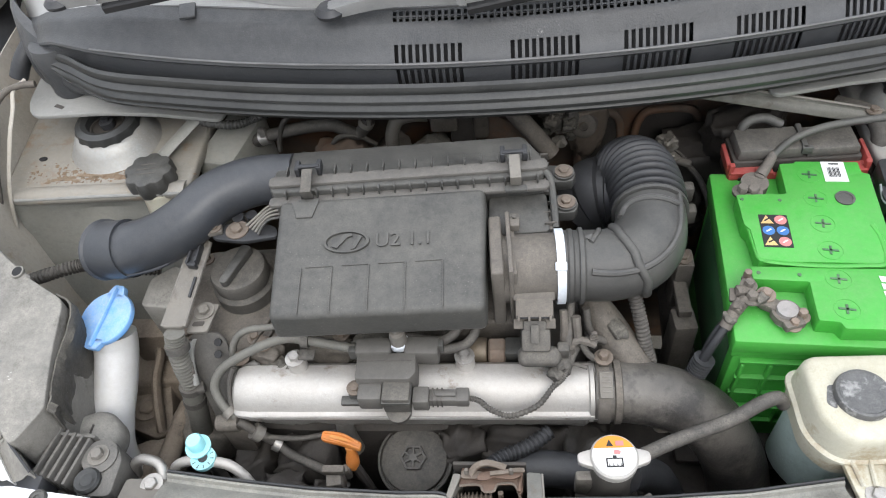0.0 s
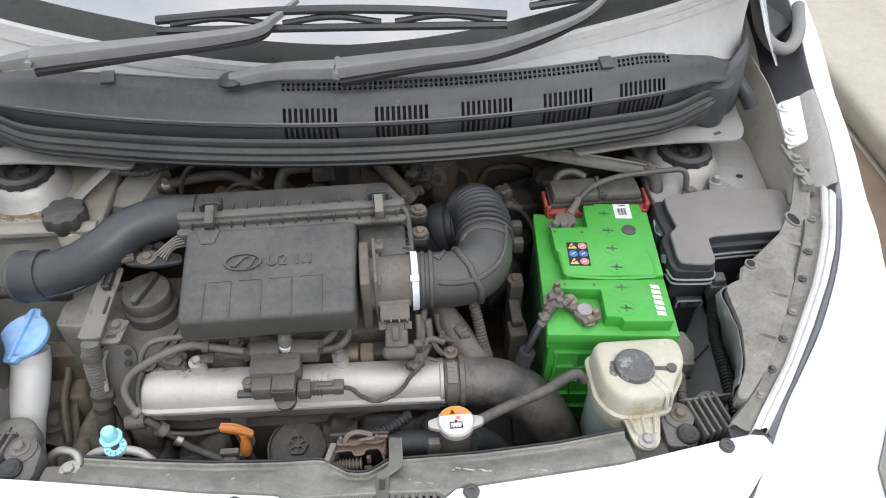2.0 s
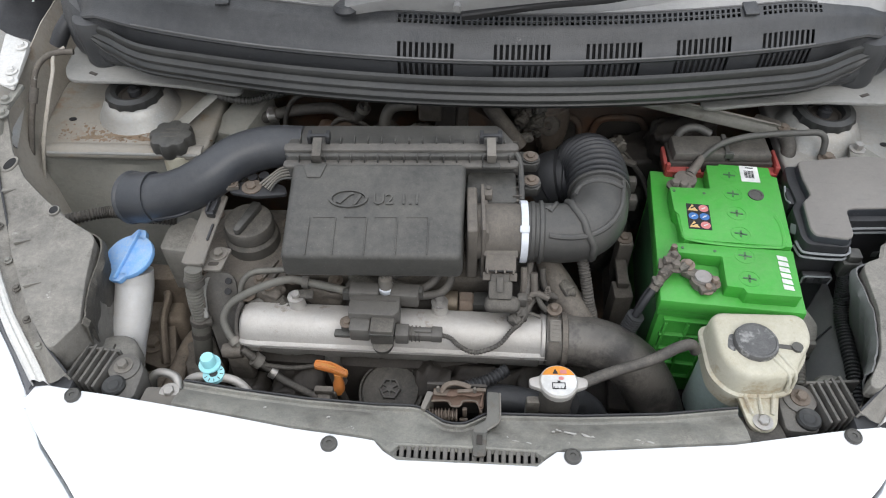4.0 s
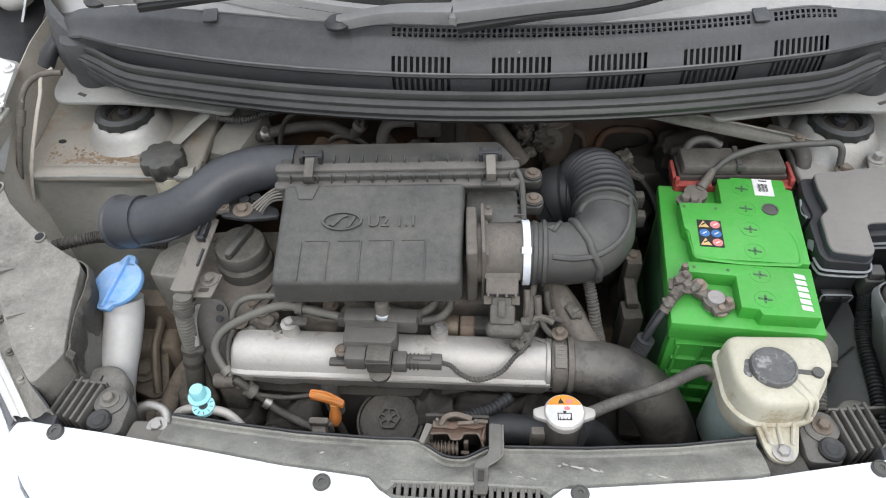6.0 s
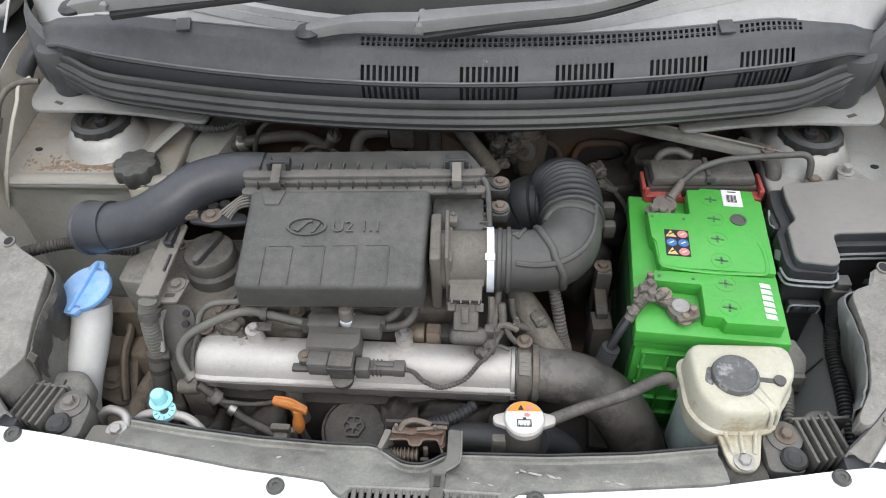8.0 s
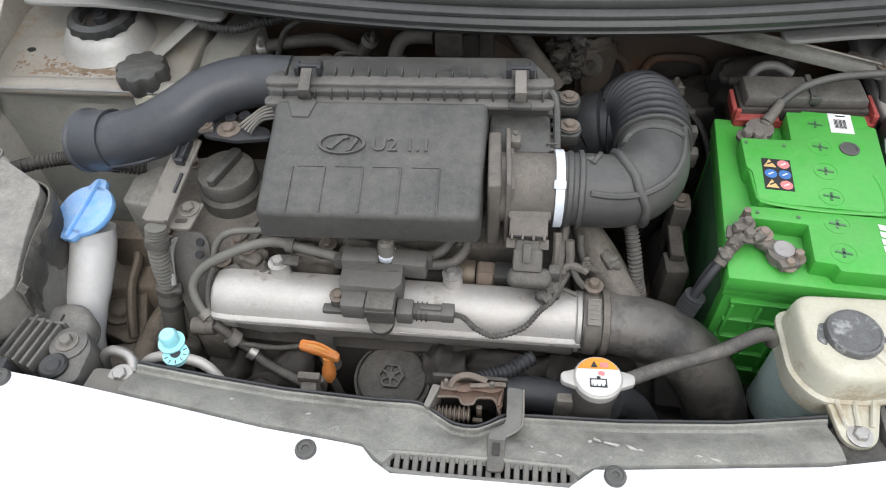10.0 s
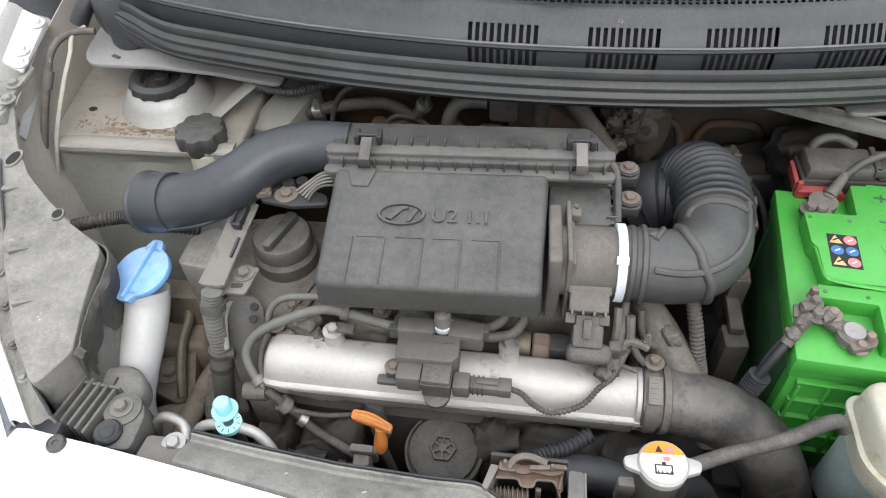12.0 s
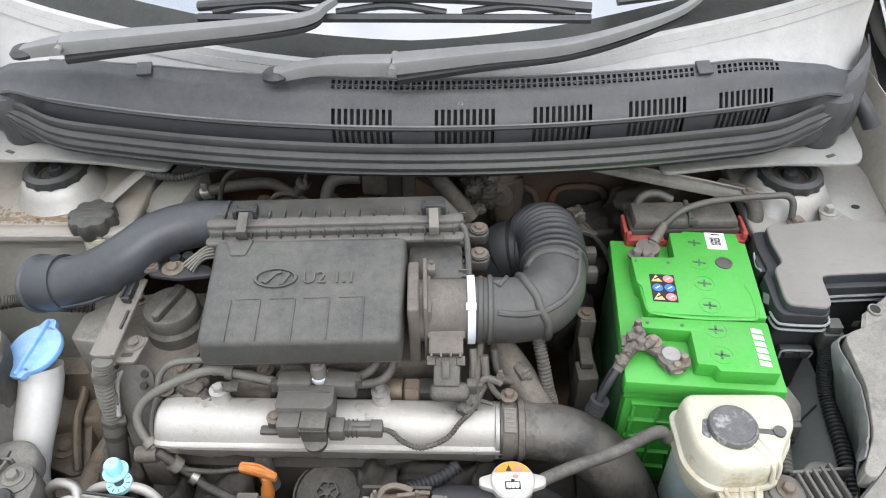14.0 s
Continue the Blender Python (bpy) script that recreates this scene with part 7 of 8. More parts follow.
part("cap_tether", joined(block((0.026, 0.006, 0.004), (0.352, 0.338, 0.873), 0.0015, rz=-5), lathe([(0.006, 0.868), (0.006, 0.877), (0, 0.877)], 12, Matrix.Translation((0.366, 0.337, 0)))), BLACK, tank, "black tether knob")
for k in range(2):
    part("top_groove", tube([(0.336 + 0.009 * k, 0.326 + 0.004 * k, 0.8735), (0.346 + 0.008 * k, 0.312 + 0.003 * k, 0.8735), (0.353 + 0.007 * k, 0.303 + 0.004 * k, 0.866), (0.355 + 0.007 * k, 0.300 + 0.005 * k, 0.846)], 0.0022, 8, 4), CREAM, tank)
part("cap_strap", tube([(0.333, 0.320, 0.8705), (0.340, 0.309, 0.8705), (0.345, 0.303, 0.866)], 0.0022, 8, 4), CREAM, tank)
part("bracket", prism(rounded([(0.303, 0.312), (0.354, 0.314), (0.344, 0.268), (0.336, 0.261), (0.322, 0.261), (0.314, 0.268)], 0.006), lambda x, y: 0.824 + 0.2 * (y - 0.27), lambda x, y: 0.830 + 0.2 * (y - 0.27), 0.002), CREAM, tank, "yellowed mounting foot")
for x0, x1 in ((0.310, 0.319), (0.328, 0.329), (0.346, 0.340)):
    part("bracket_rib", tube([(x0, 0.310, 0.840), (x1, 0.278, 0.833)], 0.0022, 6, 3), CREAM, tank)
part("bracket_bolt", hexbolt((0.329, 0.271, 0.830), 0.0062, 0.006), STEEL, tank)

# ---- ribbed bonnet rests ----


def bonnet_rest(s):
    w = thing("bonnet_rest", "ribbed black plastic bonnet rest with a rubber stop", "bonnet rest", (s * 0.375, 0.29, 0.76), group="bonnet rests")
    o = [(0.352, 0.262), (0.388, 0.262), (0.390, 0.318), (0.364, 0.318), (0.352, 0.300)]
    part("plate", prism(rounded([(s * x, y) for x, y in o][::s], 0.008), 0.785, 0.8285, 0.004), REST_BLACK, w)
    for i in range(5):
        x = 0.394 + i * 0.0085
        part("fin", block((0.0035, 0.048, 0.040), (s * x, 0.294 + 0.003 * i, 0.816), 0.0012, rz=s * 12), REST_BLACK, w)
    part("fin_floor", block((0.052, 0.046, 0.006), (s * 0.418, 0.298, 0.792), 0.002), REST_BLACK, w)
    part("back_wall", block((0.060, 0.0035, 0.032), (s * 0.415, 0.3225, 0.818), 0.0012, rz=s * 5), REST_BLACK, w)
    part("bolt_seat", lathe([(0.0175, 0.822), (0.0175, 0.8305), (0.014, 0.832), (0, 0.832)], 28, Matrix.Translation((s * 0.375, 0.301, 0))), REST_BLACK, w)
    part("bolt", hexbolt((s * 0.375, 0.301, 0.832), 0.0062, 0.007), STEEL_DUSTY if s < 0 else RUST_BOLT, w)
    part("rubber_stop", lathe([(0.0125, 0.824), (0.0130, 0.832), (0.011, 0.8345), (0.007, 0.834), (0.006, 0.8332), (0, 0.8332)], 28, Matrix.Translation((s * 0.378, 0.276, 0))), RUBBER, w, "round rubber stop")


bonnet_rest(-1)
bonnet_rest(1)

# ---- bonnet latch ----
lt = thing("bonnet_latch", "grimy brown steel bonnet latch with a coil spring", "bonnet latch", (0.004, 0.27, 0.78))
LATCH = pm("brown_oily_steel", (0.12, 0.072, 0.05), 0.45, 0.3, scale=30, col2=(0.06, 0.034, 0.024), dust=0.4, dustcol=(0.22, 0.16, 0.12))
part("back_plate", block((0.066, 0.004, 0.06), (0.003, 0.292, 0.812), 0.0015), DARK, lt)
part("channel", prism(rounded([(-0.024, 0.2735), (-0.0065, 0.2745), (-0.002, 0.2685), (0.007, 0.2690), (0.0105, 0.2750), (0.024, 0.2755), (0.030, 0.266), (0.033, 0.270), (0.030, 0.292), (-0.022, 0.291)], 0.002), 0.8325, 0.8350, 0.0008), LATCH, lt, "brown steel channel plate")
part("channel_edge", tube([(-0.024, 0.2738, 0.8352), (-0.0065, 0.2748, 0.8352), (-0.002, 0.2688, 0.8352), (0.007, 0.2693, 0.8352), (0.0105, 0.2753, 0.8352), (0.024, 0.2758, 0.8352), (0.0295, 0.2670, 0.832), (0.032, 0.262, 0.825)], 0.0011, 6, 4), RUST_BOLT, lt, "worn pale edge")
part("catch", prism(rounded([(-0.022, 0.2790), (-0.010, 0.2785), (-0.003, 0.2800), (-0.004, 0.2860), (-0.022, 0.2860)], 0.002), 0.8380, 0.8400, 0.0006), RUST_BOLT, lt, "rusty catch plate")
part("catch", prism(rounded([(-0.008, 0.2765), (0.001, 0.2760), (0.006, 0.2790), (0.023, 0.2770), (0.031, 0.2800), (0.030, 0.2860), (0.004, 0.2850), (-0.006, 0.2830)], 0.002), 0.8405, 0.8425, 0.0006), LATCH, lt, "brown upper catch plate")
part("pawl", bar([(-0.014, 0.281, 0.842), (-0.009, 0.287, 0.846), (0.000, 0.290, 0.8475), (0.010, 0.2885, 0.847), (0.018, 0.286, 0.846)], 0.0028, 0.0012, 5), RUST_BOLT, lt, "curved pawl plate")
part("lever", bar([(0.004, 0.2815, 0.8445), (0.016, 0.2825, 0.8455), (0.026, 0.2845, 0.845), (0.034, 0.2855, 0.843)], 0.0020, 0.0010, 5), RUST_BOLT, lt)
for x, y in ((-0.017, 0.2825), (0.0225, 0.2830)):
    part("pivot_rivet", lathe([(0.0022, 0), (0.0022, 0.006), (0.0016, 0.0075), (0, 0.008)], 10, Matrix.Translation((x, y, 0.8425))), GRIME, lt)
part("spring", ribbed([(-0.026, 0.2665, 0.818), (-0.012, 0.2670, 0.818), (0.005, 0.2675, 0.818)], 0.0062, 0.0036, 0.0013, 12), RUST_BOLT, lt, "rusty coil spring")
part("spring_hook", joined(block((0.005, 0.004, 0.016), (0.0125, 0.272, 0.817), 0.001), block((0.009, 0.004, 0.004), (0.0115, 0.266, 0.811), 0.001)), RUST_BOLT, lt)
part("inner_cheek", block((0.003, 0.018, 0.030), (0.0305, 0.277, 0.823), 0.001, rz=-8), LATCH, lt)
part("side_plate", prism(rounded([(-0.035, 0.263), (-0.030, 0.261), (-0.022, 0.283), (-0.029, 0.284)], 0.002), 0.80, 0.8385, 0.0015), STEEL_DUSTY, lt)
STAY = pm("dirty_zinc_steel", (0.125, 0.125, 0.115), 0.5, 0.3, scale=18, dust=0.5, dustcol=(0.215, 0.205, 0.178), spots=0.5, spotcol=(0.07, 0.045, 0.03), spotscale=40)
part("stay_bracket", prism(rounded([(0.036, 0.283), (0.049, 0.282), (0.050, 0.250), (0.047, 0.245), (0.038, 0.239), (0.036, 0.233), (0.0225, 0.233), (0.0225, 0.240), (0.0345, 0.248), (0.036, 0.254)], 0.003), 0.838, 0.8455, 0.0012), STAY, lt, "dirty zinc-plated steel stay")
part("stay_foot", prism(rounded([(0.0215, 0.237), (0.0365, 0.237), (0.036, 0.206), (0.034, 0.203), (0.0225, 0.203)], 0.003), lambda x, y: 0.8405 + 0.33 * (0.237 - y), lambda x, y: 0.8445 + 0.33 * (0.237 - y), 0.0012), STAY, lt)
part("stay_edge", tube([(0.0495, 0.281, 0.8455), (0.0500, 0.252, 0.8455), (0.0465, 0.2445, 0.8452), (0.0370, 0.2375, 0.845)], 0.0011, 6, 3), STEEL_DUSTY, lt)
part("stay_slot", block((0.006, 0.013, 0.0008), (0.029, 0.224, 0.8497), 0.0003, rx=-18), DARK, lt)

# ---- turquoise service port caps ----
ac = thing("service_port_cap", "turquoise plastic cap on the air conditioning port", "service cap", (-0.283, 0.318, 0.77), group="service caps")
part("cap", lathe([(0.0120, 0.8175), (0.0126, 0.821), (0.0082, 0.822), (0.0086, 0.832), (0.0068, 0.835), (0, 0.835)], 28, Matrix.Translation((-0.2830, 0.3160, 0))), CYAN, ac)
part("ring", lathe([(0.005, 0.8125), (0.0122, 0.8125), (0.0122, 0.8175), (0.005, 0.8175)], 28, Matrix.Translation((-0.2765, 0.3055, 0))), CYAN, ac, "turquoise toothed flange")
for k in range(10):
    a = 2 * math.pi * k / 10
    part("tooth", block((0.0035, 0.0008, 0.0004), (-0.2765 + 0.0092 * math.cos(a), 0.3055 + 0.0092 * math.sin(a), 0.8177), 0, rz=math.degrees(a)), DARK, ac)
part("ring_hole", lathe([(0.0048, 0.8178), (0.0048, 0.8184), (0, 0.8184)], 18, Matrix.Translation((-0.2765, 0.3055, 0))), DARK_RUBBER, ac)
part("stem", lathe([(0.006, 0.74), (0.006, 0.81), (0, 0.81)], 14, Matrix.Translation((-0.281, 0.314, 0))), DARK, ac)
pp = thing("coolant_pipe", "silver bent aluminium air conditioning pipe", "pipe", (-0.28, 0.29, 0.77))
part("pipe", tube([(-0.318, 0.296, 0.785), (-0.310, 0.304, 0.80), (-0.294, 0.306, 0.809), (-0.272, 0.305, 0.811), (-0.252, 0.302, 0.809), (-0.238, 0.295, 0.80), (-0.230, 0.288, 0.785)], 0.0052, 12, 6), ALU, pp)

# ---- lifting bracket and plate beside the oil cap ----
br = thing("engine_bracket", "dusty zinc-plated bracket bolted to the engine", "bracket", (-0.32, 0.47, 0.84))
part("strap", prism(rounded([(-0.335, 0.424), (-0.311, 0.424), (-0.301, 0.524), (-0.323, 0.526)], 0.004), lambda x, y: 0.862 + 0.2 * (y - 0.42), lambda x, y: 0.868 + 0.2 * (y - 0.42), 0.0015), STEEL_DUSTY, br)
for x0, x1 in ((-0.3345, -0.3225), (-0.3115, -0.3015)):
    part("strap_edge", tube([(x0, 0.426, 0.8665), (x0 + (x1 - x0) * 0.5, 0.475, 0.8765), (x1, 0.522, 0.886)], 0.0026, 8, 4), STEEL_DUSTY, br)
part("strap_clip", joined(block((0.010, 0.030, 0.006), (-0.3125, 0.506, 0.888), 0.002, rx=11, rz=-6), block((0.003, 0.026, 0.012), (-0.3165, 0.503, 0.889), 0.001, rx=11, rz=-6), block((0.003, 0.022, 0.010), (-0.3085, 0.504, 0.889), 0.001, rx=11, rz=-6), block((0.010, 0.004, 0.010), (-0.3130, 0.490, 0.886), 0.001, rx=11, rz=-6)), DARK_RUBBER, br, "black clip in the bracket slot")
part("strap_notch", block((0.003, 0.024, 0.007), (-0.3095, 0.468, 0.8765), 0.001, rx=11, rz=-6), DARK_RUBBER, br)
part("tab", prism(rounded([(-0.314, 0.426), (-0.291, 0.426), (-0.286, 0.462), (-0.308, 0.462)], 0.004), 0.852, 0.856, 0.001), STEEL_DUSTY, br)
part("bolt", hexbolt((-0.300, 0.452, 0.856), 0.0065, 0.006), STEEL_DUSTY, br)
part("slot", prism(rounded([(-0.3090, 0.4325), (-0.2965, 0.4335), (-0.2960, 0.4395), (-0.3085, 0.4385)], 0.0028), 0.855, 0.8564, 0), DARK, br)
cond = thing("wiring_conduit", "grey corrugated wiring conduit running down the engine side", "wiring conduit", (-0.33, 0.40, 0.70))
part("conduit", ribbed([(-0.320, 0.418, 0.866), (-0.323, 0.411, 0.845), (-0.325, 0.405, 0.815), (-0.324, 0.400, 0.788), (-0.326, 0.397, 0.776)], 0.0092, 0.0036, 0.0012, 14), DULL_METAL, cond)
part("sleeve", tube([(-0.325, 0.399, 0.788), (-0.327, 0.396, 0.775), (-0.331, 0.390, 0.745), (-0.337, 0.386, 0.71), (-0.34, 0.38, 0.66)], 0.0118, 16, 5), DULL_METAL, cond, "grey taped sleeve")
part("sleeve_band", tube([(-0.3275, 0.3955, 0.772), (-0.3285, 0.394, 0.764)], 0.0126, 16, 3), DIRTY, cond)
part("sleeve_band", tube([(-0.3248, 0.4000, 0.792), (-0.3255, 0.3985, 0.785)], 0.0132, 16, 3), DIRTY, cond)
part("sleeve_clip", block((0.012, 0.010, 0.008), (-0.315, 0.396, 0.789), 0.002, rz=20), BLACK_DUSTY, cond)
part("conduit_clip", lathe([(0.009, -0.004), (0.0125, -0.004), (0.0125, 0.004), (0.009, 0.004)], 20, aligned((-0.321, 0.412, 0.850), (0, -0.35, -1))), BLACK_DUSTY, cond)

# ---- hoses, wiring and brackets round the engine ----
def hose_thing(name, label, category, pts, r, mt=DIRTY, sides=12, n=6, corrugated=False, group=""):
    w = thing(name, label, category, pts[len(pts) // 2], group=group)
    part("conduit" if corrugated else "tube", ribbed(pts, r, 0.0042, r * 0.11, sides) if corrugated else tube(pts, r, sides, n), mt, w)
    return w


hose_thing("wiring_conduit", "black corrugated conduit hanging below the cowl", "wiring conduit", [(-0.415, 0.740, 0.922), (-0.404, 0.729, 0.910), (-0.383, 0.719, 0.906), (-0.345, 0.702, 0.904), (-0.307, 0.695, 0.905), (-0.283, 0.706, 0.906), (-0.253, 0.720, 0.907), (-0.225, 0.745, 0.91)], 0.0052, BLACK, corrugated=True)
fp = hose_thing("fuel_hose", "dusty grey fuel hose looping over the engine", "hose", [(-0.100, 0.404, 0.842), (-0.129, 0.409, 0.846), (-0.185, 0.417, 0.852), (-0.209, 0.418, 0.853), (-0.239, 0.410, 0.847), (-0.273, 0.398, 0.832), (-0.286, 0.386, 0.815), (-0.280, 0.373, 0.800), (-0.266, 0.362, 0.790)], 0.0049, DULL_METAL)
part("hose_clip", joined(lathe([(0.0066, -0.004), (0.0078, -0.004), (0.0078, 0.004), (0.0066, 0.004)], 18, aligned((-0.185, 0.417, 0.852), (1, -0.06, -0.05))), block((0.018, 0.012, 0.004), (-0.184, 0.405, 0.843), 0.0015)), BLACK_DUSTY, fp)
part("end_clamp", lathe([(0.0066, -0.004), (0.0084, -0.004), (0.0084, 0.004), (0.0066, 0.004)], 18, aligned((-0.271, 0.366, 0.794), (0.3, -0.25, -0.2))), STEEL_DUSTY, fp)
hose_thing("fuel_pipe", "thin dusty steel fuel pipe", "pipe", [(-0.195, 0.436, 0.852), (-0.225, 0.4355, 0.849), (-0.252, 0.434, 0.846), (-0.266, 0.428, 0.838), (-0.271, 0.418, 0.824), (-0.270, 0.408, 0.800)], 0.0038, DULL_METAL)
lh = hose_thing("drain_hose", "grimy rubber hose running down towards the radiator", "hose", [(-0.262, 0.358, 0.790), (-0.246, 0.354, 0.772), (-0.229, 0.351, 0.752), (-0.214, 0.340, 0.752), (-0.185, 0.328, 0.748), (-0.165, 0.320, 0.744), (-0.15, 0.31, 0.735)], 0.0050, DIRTY)
part("hose_clamp", lathe([(0.0070, -0.005), (0.0092, -0.005), (0.0092, 0.005), (0.0070, 0.005)], 18, aligned((-0.246, 0.354, 0.772), (0.6, -0.1, -0.7))), STEEL_DUSTY, lh)
hose_thing("vacuum_hose", "thin grimy pipe below the intake manifold", "pipe", [(-0.240, 0.352, 0.765), (-0.228, 0.353, 0.762), (-0.203, 0.353, 0.760), (-0.176, 0.358, 0.760), (-0.160, 0.368, 0.755)], 0.0030, DIRTY, group="vacuum hoses")
hose_thing("vacuum_hose", "black rubber vacuum hose", "hose", [(-0.080, 0.420, 0.852), (-0.062, 0.417, 0.850), (-0.046, 0.416, 0.850), (-0.034, 0.420, 0.855), (-0.026, 0.430, 0.860)], 0.0052, DIRTY, group="vacuum hoses")
hose_thing("vacuum_hose", "black rubber vacuum hose", "hose", [(-0.052, 0.408, 0.846), (-0.036, 0.410, 0.845), (-0.022, 0.414, 0.846), (-0.013, 0.422, 0.852), (-0.010, 0.434, 0.857)], 0.0052, DIRTY, group="vacuum hoses")
hose_thing("vacuum_hose", "thin grey vacuum hose", "hose", [(-0.082, 0.426, 0.858), (-0.06, 0.430, 0.860), (-0.04, 0.432, 0.860)], 0.0036, DIRTY, group="vacuum hoses")

rail = thing("fuel_rail", "dark grimy fuel rail with a brass pressure sensor", "fuel rail", (-0.08, 0.432, 0.77))
part("rail_tube", tube([(-0.205, 0.430, 0.795), (-0.1, 0.433, 0.795), (-0.02, 0.434, 0.796)], 0.014, 18, 4), DARK, rail)
part("brass_ring", lathe([(0.0135, -0.0095), (0.0145, -0.008), (0.0145, 0.008), (0.0135, 0.0095)], 24, aligned((-0.012, 0.432, 0.804), (1, 0, 0))), pm("dirty_brass", (0.21, 0.165, 0.115), 0.5, 0.6, scale=40, dust=0.5), rail, "dirty brass collar")
part("sensor_nut", lathe([(0.0125, -0.009), (0.0145, -0.007), (0.0145, 0.007), (0.0125, 0.009)], 6, aligned((0.008, 0.432, 0.804), (1, 0, 0))), COPPER, rail, "hexagon sensor nut")
part("sensor_plug", block((0.030, 0.022, 0.022), (0.031, 0.432, 0.804), 0.003), BLACK, rail, "black sensor plug")

# plate with lightening holes at the engine's end
ep = thing("end_plate_bracket", "dusty steel plate bracket with holes on the engine", "bracket", (-0.30, 0.41, 0.76))
plate = [(-0.318, 0.845), (-0.312, 0.853), (-0.286, 0.852), (-0.278, 0.842), (-0.276, 0.80), (-0.285, 0.745), (-0.305, 0.735), (-0.318, 0.79)]
b = prism(rounded(plate, 0.006), -0.002, 0.002, 0.001)
b.transform(Matrix.Translation((0, 0.425, 0)) @ pose(0, 0, 0, 62, 0, 0) @ Matrix.Translation((0, -0.83, 0)))
b.transform(Matrix.Translation((0, 0.0, 0.822)))
part("plate", b, FLANGE, ep)
part("rim", tube([(-0.314, 0.395, 0.80), (-0.318, 0.418, 0.822), (-0.312, 0.432, 0.834), (-0.292, 0.434, 0.834)], 0.0030, 8, 5), PLATE_GREY, ep)
for x, y, z in ((-0.286, 0.427, 0.834), (-0.286, 0.417, 0.826)):
    part("hole", lathe([(0.0042, 0), (0.0042, 0.0022), (0, 0.0022)], 14, aligned((x, y, z), (0, -0.5, 0.87))), VOID, ep)
part("stub", lathe([(0.008, 0), (0.008, 0.014), (0.006, 0.016), (0, 0.016)], 16, aligned((-0.316, 0.410, 0.812), (-1, -0.3, 0.1))), GRIME, ep)
part("knob", joined(lathe([(0.009, -0.012), (0.010, 0), (0.009, 0.012)], 16, aligned((-0.275, 0.360, 0.782), (1, 0, 0.1))), block((0.03, 0.02, 0.05), (-0.27, 0.362, 0.752), 0.006)), GRIME, ep)

part("wire", tube([(-0.262, 0.396, 0.834), (-0.268, 0.388, 0.822), (-0.270, 0.376, 0.806), (-0.266, 0.366, 0.795)], 0.0026, 8, 4), DIRTY, ep)
part("bright_clip", lathe([(0.0066, -0.004), (0.0082, -0.004), (0.0082, 0.004), (0.0066, 0.004)], 16, aligned((-0.2285, 0.350, 0.753), (0.8, -0.2, -0.5))), STEEL, ep, "bright steel clip")

# lumps of engine castings between manifold and cam cover
ca = thing("engine_casting", "grimy cast engine parts below the air box", "engine casting", (-0.2, 0.42, 0.70))
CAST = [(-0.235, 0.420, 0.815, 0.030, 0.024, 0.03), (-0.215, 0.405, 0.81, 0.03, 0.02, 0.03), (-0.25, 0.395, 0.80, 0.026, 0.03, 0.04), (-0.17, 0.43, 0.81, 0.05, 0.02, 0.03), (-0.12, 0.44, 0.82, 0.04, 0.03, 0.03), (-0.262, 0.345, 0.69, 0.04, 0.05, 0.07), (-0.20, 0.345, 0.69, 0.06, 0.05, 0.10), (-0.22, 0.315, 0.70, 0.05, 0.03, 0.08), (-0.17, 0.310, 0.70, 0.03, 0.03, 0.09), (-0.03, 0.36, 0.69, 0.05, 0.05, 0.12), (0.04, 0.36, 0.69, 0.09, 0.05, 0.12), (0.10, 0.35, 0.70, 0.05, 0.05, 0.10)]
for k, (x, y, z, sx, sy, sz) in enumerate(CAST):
    # low lumps go near-black: the shade below the manifold put into colour
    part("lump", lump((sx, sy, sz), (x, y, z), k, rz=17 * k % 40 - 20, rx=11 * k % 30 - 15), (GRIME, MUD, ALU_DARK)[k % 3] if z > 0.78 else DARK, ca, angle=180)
part("bracket_clip", joined(block((0.016, 0.020, 0.030), (-0.152, 0.300, 0.775), 0.003, rz=10), block((0.022, 0.008, 0.010), (-0.152, 0.305, 0.792), 0.002)), GRIME, ca)
for x, y, z in ((-0.205, 0.432, 0.838), (-0.235, 0.424, 0.834), (-0.26, 0.412, 0.826), (-0.155, 0.438, 0.83)):
    part("bolt", hexbolt((x, y, z), 0.0055, 0.006), RUST_BOLT, ca)

# arm of the gearbox side
arm = thing("gearbox_casting", "dusty brown cast arm beside the intercooler hose", "engine casting", (0.13, 0.47, 0.70))
b = prism(rounded([(0.100, 0.515), (0.130, 0.515), (0.150, 0.480), (0.180, 0.440), (0.172, 0.425), (0.105, 0.43)], 0.012), 0.68, lambda x, y: 0.755 + 0.25 * (y - 0.45), 0.008, 3)
part("arm", b, DARK, arm)
part("limb", tube([(0.104, 0.475, 0.842), (0.114, 0.458, 0.833), (0.128, 0.438, 0.820), (0.147, 0.414, 0.803), (0.166, 0.392, 0.780), (0.18, 0.375, 0.75)], lambda u: 0.0135 + 0.006 * math.sin(math.pi * min(1.0, u * 1.2)), 18, 6), GRIME, arm, "curved dusty casting")
part("crust", lump((0.016, 0.040, 0.012), (0.124, 0.444, 0.838), 55, 30), MUD, arm, angle=180)
hose_thing("wiring_conduit", "black corrugated wiring conduit beside the intake boot", "wiring conduit", [(0.146, 0.456, 0.868), (0.152, 0.440, 0.847), (0.158, 0.427, 0.822), (0.164, 0.420, 0.800), (0.168, 0.428, 0.765)], 0.0066, DIRTY, corrugated=True)
hose_thing("wiring_loom", "taped dusty wiring loom near the air flow sensor", "wiring", [(0.118, 0.428, 0.828), (0.108, 0.426, 0.834), (0.090, 0.416, 0.840), (0.080, 0.398, 0.838), (0.076, 0.386, 0.836)], 0.0046, DIRTY, group="wiring looms")
